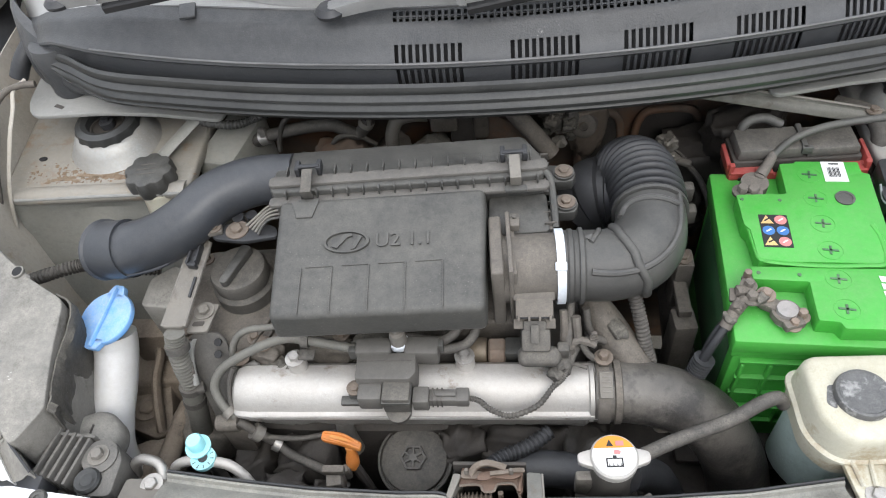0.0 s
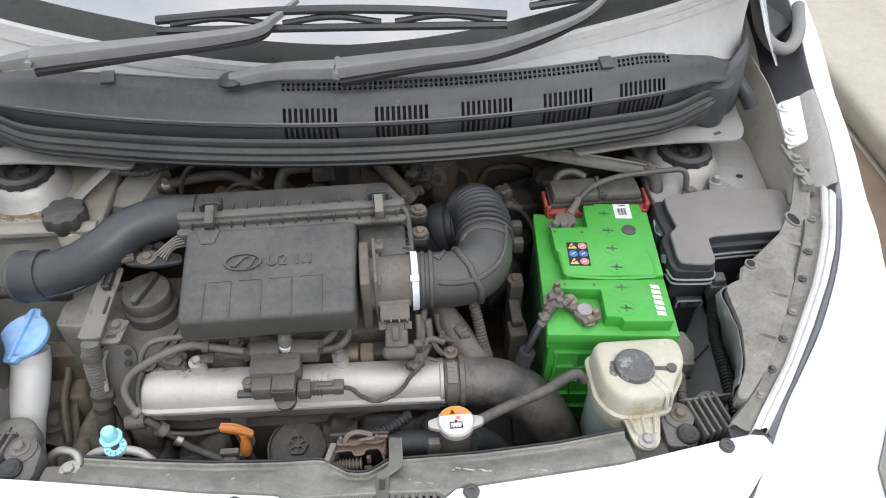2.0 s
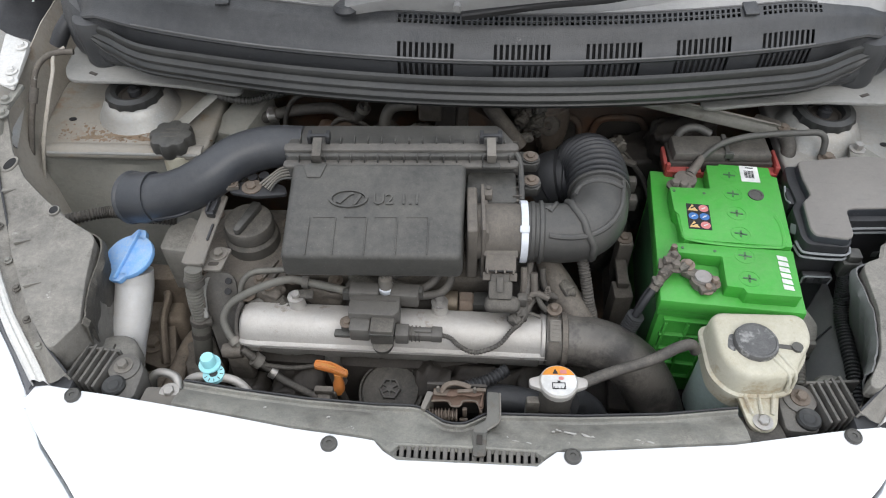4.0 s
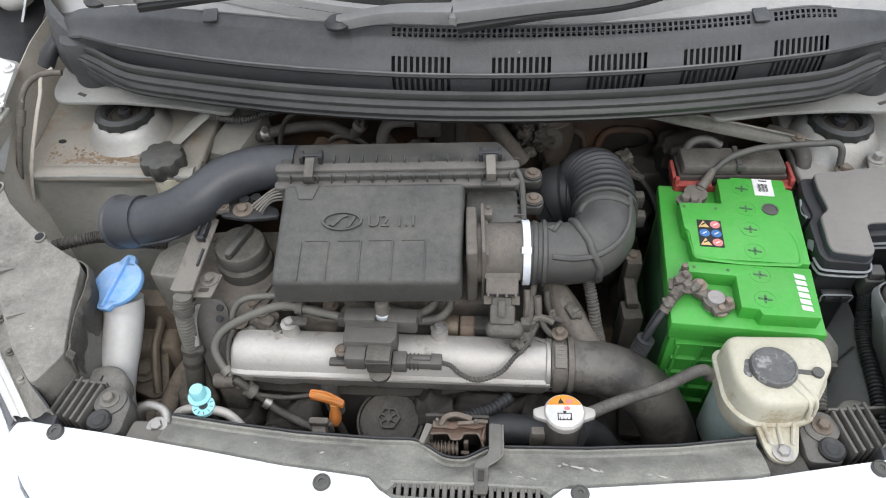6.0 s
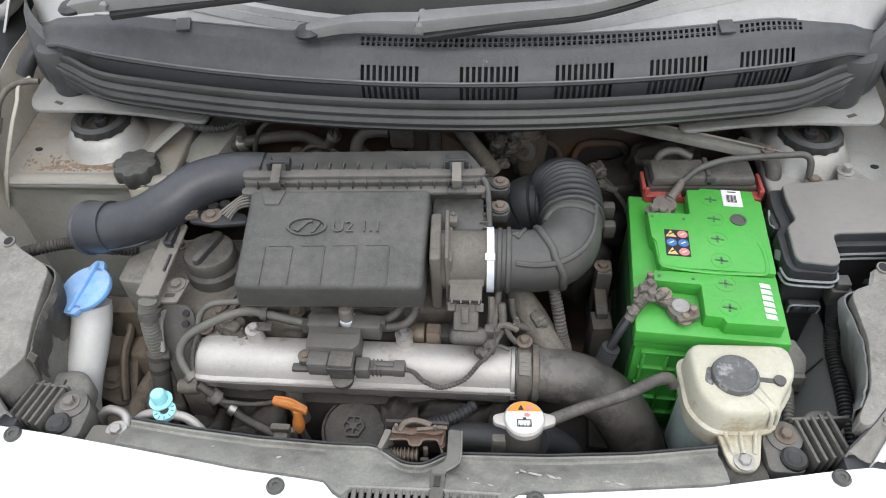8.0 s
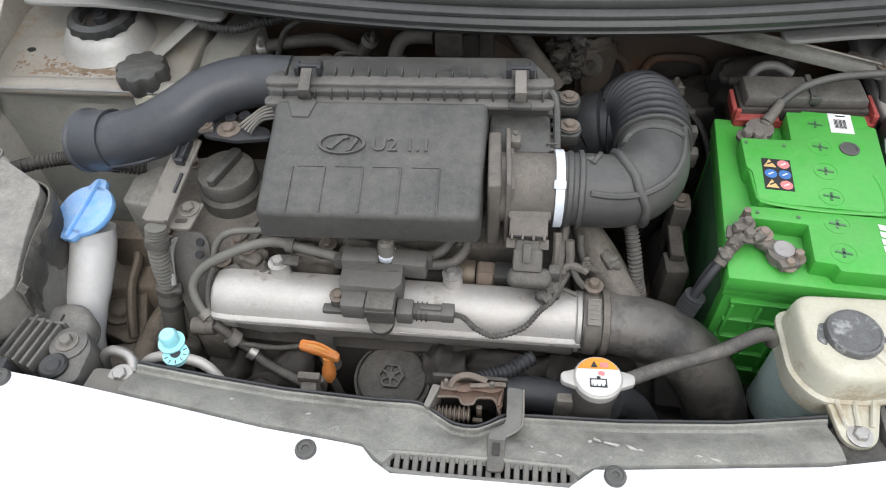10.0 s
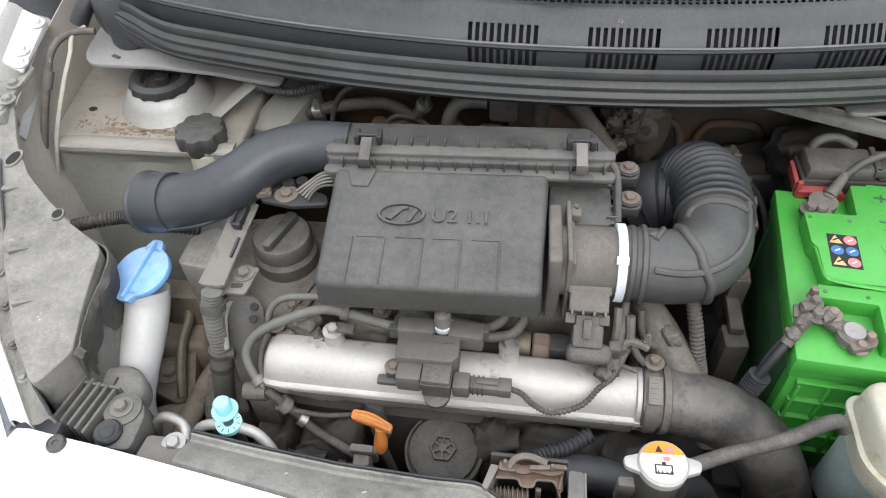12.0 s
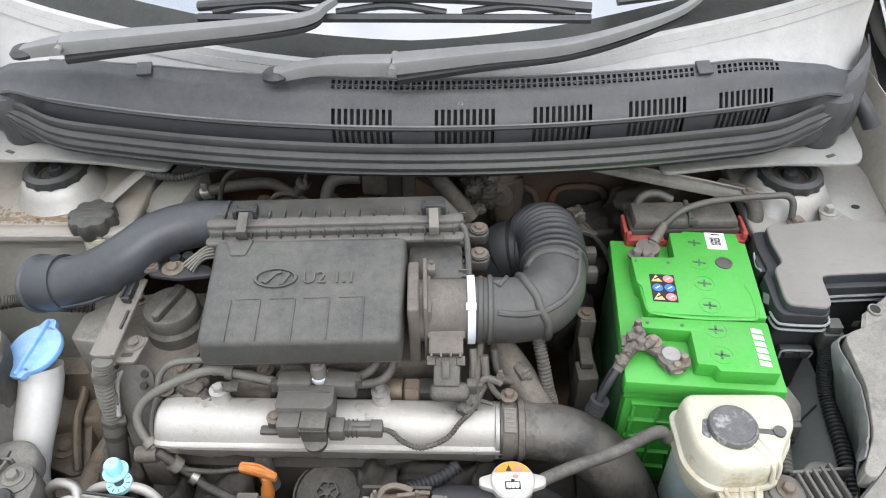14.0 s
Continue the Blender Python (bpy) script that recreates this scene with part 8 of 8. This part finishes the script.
hose_thing("wiring_loom", "taped dusty wiring loom near the air flow sensor", "wiring", [(0.084, 0.448, 0.872), (0.082, 0.435, 0.866), (0.080, 0.420, 0.858), (0.078, 0.404, 0.846), (0.078, 0.392, 0.838)], 0.0042, DIRTY, group="wiring looms")
hose_thing("wiring_loom", "thin dusty wire by the sensor", "wiring", [(0.098, 0.442, 0.866), (0.100, 0.434, 0.85), (0.104, 0.430, 0.836)], 0.004, DIRTY, group="wiring looms")
hose_thing("wiring_loom", "thin dusty wire by the sensor", "wiring", [(0.050, 0.402, 0.842), (0.060, 0.398, 0.838), (0.072, 0.394, 0.837)], 0.0034, DIRTY, group="wiring looms")

# battery tray
tray = thing("battery_tray", "dusty brown battery tray bracket", "battery tray", (0.26, 0.5, 0.60))
part("tray_plate", block((0.21, 0.27, 0.012), (0.315, 0.505, 0.652), 0.004, rz=-3), DARK, tray)
part("post", joined(block((0.026, 0.030, 0.16), (0.217, 0.500, 0.68), 0.003, rz=4), block((0.020, 0.026, 0.08), (0.220, 0.556, 0.76), 0.003), block((0.016, 0.060, 0.012), (0.217, 0.530, 0.765), 0.003)), GRIME, tray)
part("post_bolt", hexbolt((0.218, 0.556, 0.80), 0.0065, 0.006), RUST_BOLT, tray)
for y, z in ((0.62, 0.84), (0.595, 0.83)):
    part("clip", block((0.016, 0.014, 0.022), (0.225, y, z), 0.003), BLACK_DUSTY, tray)

# behind the air box
hh = hose_thing("heater_hose", "grey rubber heater hose with a steel clamp behind the air box", "hose", [(-0.302, 0.722, 0.853), (-0.293, 0.720, 0.860), (-0.253, 0.720, 0.871), (-0.203, 0.720, 0.877), (-0.180, 0.718, 0.868), (-0.165, 0.718, 0.862), (-0.149, 0.720, 0.883)], 0.0082, DIRTY, group="heater hoses")
part("hose_clamp", joined(lathe([(0.0084, -0.006), (0.0105, -0.006), (0.0105, 0.006), (0.0084, 0.006)], 20, aligned((-0.288, 0.720, 0.862), (1, 0, 0.28))), block((0.008, 0.006, 0.014), (-0.288, 0.714, 0.874), 0.0015)), STEEL, hh, "pale steel hose clamp")
part("end_clamp", joined(lathe([(0.0084, -0.004), (0.0100, -0.004), (0.0100, 0.004), (0.0084, 0.004)], 20, aligned((-0.153, 0.720, 0.878), (0.5, 0, 0.85))), block((0.004, 0.014, 0.010), (-0.147, 0.712, 0.889), 0.001)), STEEL_DUSTY, hh)
hose_thing("heater_hose", "thin grey hose behind the air box", "hose", [(-0.272, 0.712, 0.845), (-0.267, 0.713, 0.865), (-0.256, 0.714, 0.889), (-0.239, 0.718, 0.901), (-0.205, 0.724, 0.911), (-0.17, 0.735, 0.915)], 0.0034, DIRTY, group="heater hoses")
hose_thing("heater_hose", "thin looped black hose behind the air box", "hose", [(-0.203, 0.712, 0.838), (-0.200, 0.711, 0.852), (-0.190, 0.710, 0.864), (-0.176, 0.711, 0.866), (-0.160, 0.714, 0.858), (-0.146, 0.716, 0.845)], 0.0034, DIRTY, group="heater hoses")
hp = hose_thing("coolant_outlet_pipe", "pale bent metal coolant pipe behind the air box", "pipe", [(-0.122, 0.708, 0.83), (-0.122, 0.711, 0.862), (-0.113, 0.717, 0.882), (-0.095, 0.720, 0.887), (-0.075, 0.720, 0.887)], 0.0088, STEEL_DUSTY)
part("valve", block((0.034, 0.03, 0.034), (-0.055, 0.722, 0.884), 0.004), GRIME, hp)
hose_thing("wiring_conduit", "ribbed grey conduit below the intake duct", "wiring conduit", [(-0.560, 0.522, 0.82), (-0.525, 0.526, 0.83), (-0.493, 0.538, 0.83), (-0.473, 0.541, 0.83), (-0.436, 0.535, 0.83), (-0.417, 0.533, 0.83), (-0.39, 0.54, 0.82)], 0.0075, DIRTY, corrugated=True)
tb = thing("turbo_pipe", "rust-brown turbo pipe and clutter behind the air box", "pipe", (0.03, 0.72, 0.80))
part("pipe", tube([(0.022, 0.715, 0.905), (0.035, 0.700, 0.895), (0.052, 0.690, 0.878), (0.075, 0.68, 0.85)], 0.011, 14, 5), GRIME, tb)
part("shield", prism([(-0.004, 0.728), (0.050, 0.715), (0.046, 0.745), (0.002, 0.752)], lambda x, y: 0.83 - 0.3 * x, lambda x, y: 0.882 - 0.55 * max(0.0, x), 0.002), FIREWALL_M, tb, "rust-brown shield plate")
part("housing", block((0.030, 0.030, 0.07), (-0.034, 0.728, 0.860), 0.006), DARK, tb)
part("housing", block((0.022, 0.026, 0.05), (-0.012, 0.735, 0.866), 0.005), GRIME, tb)
rng_c = random.Random(11)
for k in range(14):
    part("crust", lump((0.012 + 0.010 * rng_c.random(), 0.014, 0.010 + 0.012 * rng_c.random()), (0.066 + 0.036 * rng_c.random(), 0.712 + 0.03 * rng_c.random(), 0.828 + 0.058 * rng_c.random()), 120 + k, 30 * k, rough=0.26), (MUD, STEEL_DUSTY, GRIME)[k % 3], tb, angle=180)
part("stud", lump((0.020, 0.018, 0.018), (0.219, 0.720, 0.825), 140, 20, rough=0.24), STEEL_DUSTY, tb, angle=180)
part("stay", tube([(0.219, 0.722, 0.822), (0.232, 0.720, 0.812), (0.246, 0.715, 0.80)], 0.0022, 6, 3), DIRTY, tb)
for i in range(5):
    part("lump", lump((0.06, 0.05, 0.06), (-0.25 + i * 0.06, 0.70 + 0.012 * (i % 3), 0.80 + 0.02 * (i % 2)), 40 + i, i * 17), (DARK, FIREWALL_M, GRIME, MUD)[i % 4], tb, angle=180)

# relay box plate and diagonal braces
rb = thing("module_box", "flat dusty brown-grey control module beside the tower", "module", (-0.34, 0.715, 0.80))
part("case", prism(rounded([(-0.375, 0.682), (-0.326, 0.675), (-0.290, 0.750), (-0.33, 0.765)], 0.006), 0.80, lambda x, y: 0.858 + 0.3 * (y - 0.68), 0.004), TOWER, rb)
for pts, lab in (([(-0.408, 0.664, 0.880), (-0.385, 0.690, 0.892), (-0.345, 0.722, 0.915), (-0.31, 0.75, 0.935)], "pale dusty brace beside the tower"),):
    bz = thing("body_brace", lab, "brace", pts[0])
    part("strut", tube(pts, 0.010, 8, 5, squash=0.4), TOWER, bz)
bz = thing("body_brace", "pale dusty sheet metal brace towards the strut tower", "brace", (0.32, 0.67, 0.90))
rows = []
for u in range(9):
    k = u / 8
    x, y, z = 0.205 + 0.235 * k, 0.690 - 0.020 * k, 0.937 - 0.042 * k
    w = 0.006 + 0.003 * math.sin(math.pi * k)
    rows.append([(x + 0.002, y + w * 0.6, z + 0.006), (x + 0.001, y + w * 0.5, z + 0.002), (x, y, z), (x - 0.001, y - w * 0.3, z - 0.003), (x - 0.001, y - w * 0.35, z - 0.009)])
part("strut", sheet(rows, 0.002), DULL_METAL, bz)
part("strut_lip", tube([r[0] for r in rows], 0.0016, 6, 2), STEEL_DUSTY, bz)
part("strut_bolt", hexbolt((0.425, 0.675, 0.902), 0.005, 0.005), RUST_BOLT, bz)
hose_thing("heater_hose", "black hose beside the fuse holder", "hose", [(0.430, 0.640, 0.82), (0.434, 0.650, 0.855), (0.436, 0.664, 0.880), (0.425, 0.686, 0.890), (0.40, 0.71, 0.885)], 0.010, DIRTY, group="heater hoses")
hose_thing("wiring_loom", "wiring behind the battery", "wiring", [(0.285, 0.665, 0.87), (0.29, 0.672, 0.893), (0.31, 0.676, 0.897), (0.33, 0.672, 0.89)], 0.0055, BLACK, group="wiring looms")
rst = thing("wing_bracket", "grey sheet metal bracket with a bolt beside the fuse box", "bracket", (0.53, 0.645, 0.88))
part("tab", prism(rounded([(0.505, 0.632), (0.550, 0.632), (0.528, 0.662), (0.514, 0.664)], 0.005), 0.882, 0.888, 0.002), PANEL, rst)
part("bolt", hexbolt((0.520, 0.652, 0.888), 0.006, 0.010), STEEL, rst)
er = thing("earth_bolt", "rusty earth bolt on the strut tower", "bolt", (0.478, 0.640, 0.875))
part("head", hexbolt((0.480, 0.640, 0.880), 0.007, 0.008), RUST_BOLT, er)

# washer and steering side, deep
mt = thing("engine_mount", "brown dusty engine mount with large bolts", "engine mount", (-0.40, 0.43, 0.62))
part("mount_body", lump((0.10, 0.10, 0.09), (-0.44, 0.49, 0.67), 21, 6, rough=0.08), TAN, mt, angle=180)
part("mount_plate", prism(rounded([(-0.462, 0.478), (-0.405, 0.474), (-0.385, 0.40), (-0.40, 0.385), (-0.445, 0.40)], 0.01), 0.66, lambda x, y: 0.695 + 0.25 * (y - 0.42), 0.006, 3), TAN, mt, "tan mount plate")
part("mount_shelf", prism(rounded([(-0.445, 0.505), (-0.380, 0.503), (-0.385, 0.478), (-0.44, 0.476)], 0.008), 0.70, 0.768, 0.006, 3), TAN, mt, "brown dusty shelf")
part("mount_rib", tube([(-0.412, 0.484, 0.735), (-0.405, 0.470, 0.735), (-0.408, 0.446, 0.722), (-0.401, 0.415, 0.710), (-0.398, 0.395, 0.69)], 0.006, 10, 6, squash=1.6), TAN, mt)
part("mount_rib", tube([(-0.462, 0.470, 0.72), (-0.455, 0.445, 0.715), (-0.452, 0.415, 0.70)], 0.005, 10, 5), TAN, mt)
part("mount_bolt", hexbolt((-0.421, 0.420, 0.697), 0.0095, 0.009), TAN, mt)
part("mount_foot", lump((0.07, 0.05, 0.05), (-0.41, 0.355, 0.67), 24, 15, rough=0.1), TAN, mt, angle=180)
part("mount_foot", lump((0.05, 0.06, 0.06), (-0.345, 0.395, 0.68), 22, 30, rough=0.1), GRIME, mt, angle=180)
hose_thing("lower_hose", "tan dusty coolant hose", "hose", [(-0.362, 0.445, 0.695), (-0.369, 0.415, 0.70), (-0.373, 0.37, 0.70), (-0.376, 0.33, 0.70)], 0.012, TAN)
cn = thing("carbon_canister", "dusty brown plastic canister beside the washer filler", "canister", (-0.37, 0.49, 0.72))
part("case", prism(rounded([(-0.392, 0.478), (-0.352, 0.474), (-0.338, 0.515), (-0.362, 0.530), (-0.388, 0.512)], 0.006), 0.75, lambda x, y: 0.832 + 0.15 * (y - 0.48), 0.006, 3), HOUSING, cn)
hose_thing("aluminium_pipe", "short bent aluminium pipe at the panel end", "pipe", [(-0.356, 0.302, 0.785), (-0.350, 0.304, 0.806), (-0.337, 0.305, 0.815), (-0.318, 0.298, 0.817), (-0.312, 0.284, 0.812)], 0.0052, STEEL)
hose_thing("radiator_hose", "black ribbed radiator hose under the manifold", "hose", [(-0.008, 0.296, 0.79), (0.0, 0.312, 0.787), (0.016, 0.325, 0.783), (0.038, 0.336, 0.78), (0.06, 0.352, 0.78)], 0.0072, DARK_RUBBER, corrugated=True)
hose_thing("radiator_hose", "black rubber radiator hose", "hose", [(0.02, 0.318, 0.76), (0.06, 0.320, 0.765), (0.095, 0.312, 0.765), (0.12, 0.30, 0.75)], 0.018, DARK_RUBBER)
hose_thing("radiator_hose", "thick black rubber radiator hose beside the filler neck", "hose", [(0.125, 0.30, 0.80), (0.14, 0.312, 0.78), (0.165, 0.32, 0.74), (0.185, 0.325, 0.68)], 0.018, DARK_RUBBER)
wd = hose_thing("wing_conduit", "black corrugated conduit with a plug beside the fuse box", "wiring conduit", [(0.475, 0.482, 0.838), (0.478, 0.474, 0.815), (0.481, 0.458, 0.788), (0.4815, 0.43, 0.777), (0.479, 0.39, 0.774), (0.474, 0.35, 0.772), (0.468, 0.31, 0.768)], 0.0085, DARK_RUBBER, corrugated=True)
part("plug", joined(block((0.024, 0.020, 0.026), (0.475, 0.484, 0.844), 0.003), block((0.016, 0.016, 0.014), (0.475, 0.485, 0.860), 0.002)), BLACK, wd, "black connector")
pl = thing("side_shield", "smooth dark grey plastic shield beside the tank", "shield", (0.42, 0.4, 0.6))
part("plate", sheet([[(0.396, y, 0.715), (0.425, y, 0.730), (0.455, y, 0.742), (0.490, y, 0.765)] for y in (0.28, 0.36, 0.44, 0.50, 0.55)], 0.003), SHIELD, pl)
part("shield_hole", lathe([(0.0035, 0), (0.0035, 0.0016), (0, 0.0016)], 14, Matrix.Translation((0.424, 0.345, 0.7315))), DARK, pl)
part("shield_seam", tube([(0.402, 0.40, 0.7205), (0.440, 0.425, 0.7395), (0.478, 0.452, 0.7605)], 0.0014, 6, 4), DARK_RUBBER, pl)
lb = thing("lamp_back", "dusty grey round back cap of the headlight", "lamp cap", (0.436, 0.337, 0.77))
part("cap", lathe([(0.023, 0.775), (0.023, 0.788), (0.020, 0.793), (0.012, 0.796), (0, 0.797)], 28, Matrix.Translation((0.436, 0.337, 0))), HOUSING, lb)
part("cap_notch", block((0.002, 0.010, 0.002), (0.436, 0.341, 0.797), 0.0005), DARK, lb)
lc = thing("lamp_back", "dusty pale dome of the headlight back", "lamp cap", (-0.415, 0.338, 0.77))
part("cap", lathe([(0.030, 0.775), (0.030, 0.795), (0.026, 0.801), (0.014, 0.805), (0, 0.806)], 32, Matrix.Translation((-0.412, 0.336, 0))), HOUSING, lc)
part("cap_notch", block((0.002, 0.010, 0.002), (-0.410, 0.341, 0.806), 0.0005), DARK, lc)
cb = thing("corner_bracket", "brown dusty clamp bracket at the battery tray", "bracket", (0.424, 0.43, 0.74))
part("arm", joined(prism(rounded([(0.416, 0.448), (0.432, 0.450), (0.444, 0.430), (0.440, 0.412), (0.420, 0.412)], 0.004), 0.776, lambda x, y: 0.784 + 0.4 * (y - 0.412), 0.002), block((0.020, 0.010, 0.030), (0.430, 0.411, 0.768), 0.002)), HOUSING, cb)
part("lug", block((0.016, 0.008, 0.008), (0.429, 0.404, 0.760), 0.002), DARK, cb)
hose_thing("ribbed_rod", "grey threaded rod beside the coolant tank", "rod", [(0.417, 0.394, 0.776), (0.413, 0.375, 0.776), (0.408, 0.350, 0.776)], 0.0062, HOUSING, corrugated=True)
hose_thing("boot_cable", "dusty black band moulded across the intake boot", "cable", [on_elbow(0.40 + 0.008 * k, -42 + 17 * k, 0.0) for k in range(11)], 0.0046, BOOT)
# knotted branch of the loom over the manifold end
bl = thing("loom_branch", "dust-caked knotted wiring branch with a clip", "wiring", (0.075, 0.40, 0.83))
part("knot", lump((0.014, 0.018, 0.013), (0.071, 0.396, 0.840), 71, 30), BLACK_DUSTY, bl, angle=180)
part("knot", lump((0.010, 0.014, 0.011), (0.066, 0.385, 0.837), 72, 50), BLACK_DUSTY, bl, angle=180)
part("knot", lump((0.012, 0.012, 0.012), (0.079, 0.409, 0.846), 73, 10), GRIME, bl, angle=180)
part("wire", tube([(0.079, 0.409, 0.846), (0.088, 0.414, 0.851), (0.098, 0.413, 0.850), (0.106, 0.411, 0.847)], 0.0040, 8, 5), MAF_BROWN, bl)
part("wire", tube([(0.092, 0.413, 0.848), (0.098, 0.408, 0.838), (0.105, 0.406, 0.830)], 0.0034, 8, 4), BLACK_DUSTY, bl)
part("wire", tube([(0.071, 0.398, 0.838), (0.086, 0.399, 0.832), (0.098, 0.397, 0.828)], 0.0022, 6, 4), DIRTY, bl)
part("wire", tube([(0.075, 0.432, 0.878), (0.0755, 0.422, 0.866), (0.075, 0.413, 0.852), (0.073, 0.403, 0.842)], 0.0040, 8, 5), GRIME, bl)
part("wire", tube([(0.087, 0.428, 0.872), (0.0885, 0.420, 0.858), (0.089, 0.415, 0.848)], 0.0044, 8, 4), MAF_BROWN, bl)
part("clip", joined(*[block((0.010 - 0.0016 * i, 0.004, 0.0016), (0.104, 0.4135 + 0.0006 * i, 0.852 + 0.0032 * i), 0.0005, rz=20) for i in range(4)], block((0.0028, 0.0028, 0.016), (0.104, 0.4145, 0.856), 0.0006)), MAF_BROWN, bl, "brown fir-tree clip")
# near-black lumps added to darken the gap, and brackets, in front of the firewall
gc = thing("gap_darkener", "near-black lumps with a lever, added to darken the gap before the firewall", "linkage", (0.26, 0.73, 0.68))
for k, (sz, at) in enumerate((((0.13, 0.06, 0.10), (0.275, 0.745, 0.755)), ((0.10, 0.08, 0.08), (0.215, 0.715, 0.715)), ((0.09, 0.05, 0.06), (0.315, 0.735, 0.83)), ((0.06, 0.06, 0.09), (0.205, 0.64, 0.71)))):
    part("casting", lump(sz, at, 90 + k, 11 * k), DARK, gc, angle=180)
part("lever", joined(block((0.030, 0.010, 0.008), (0.238, 0.712, 0.800), 0.003, rz=-30), hexbolt((0.228, 0.716, 0.804), 0.006, 0.006)), STEEL_DUSTY, gc, "dusty steel lever")
part("cable", tube([(0.245, 0.708, 0.80), (0.262, 0.690, 0.785), (0.272, 0.668, 0.765), (0.275, 0.65, 0.73)], 0.004, 8, 5), DIRTY, gc)
fl = thing("exhaust_flange", "rust-brown exhaust flange in front of the firewall", "flange", (0.127, 0.745, 0.80))
part("plate", lump((0.040, 0.022, 0.075), (0.125, 0.748, 0.835), 97, 25), RUST_BOLT, fl, angle=180)
part("boss", lathe([(0.016, -0.006), (0.016, 0.006), (0.012, 0.009), (0.006, 0.009), (0.006, 0.003), (0, 0.003)], 20, aligned((0.118, 0.734, 0.848), (-0.3, -1, 0.4))), GRIME, fl)
for k, (x, y, z) in enumerate(((0.085, 0.748, 0.876), (0.100, 0.742, 0.858), (0.094, 0.738, 0.838))):
    part("rib", block((0.020, 0.004, 0.006), (x, y, z), 0.0015, rz=15, ry=30 * (k - 1)), STEEL_DUSTY, fl)
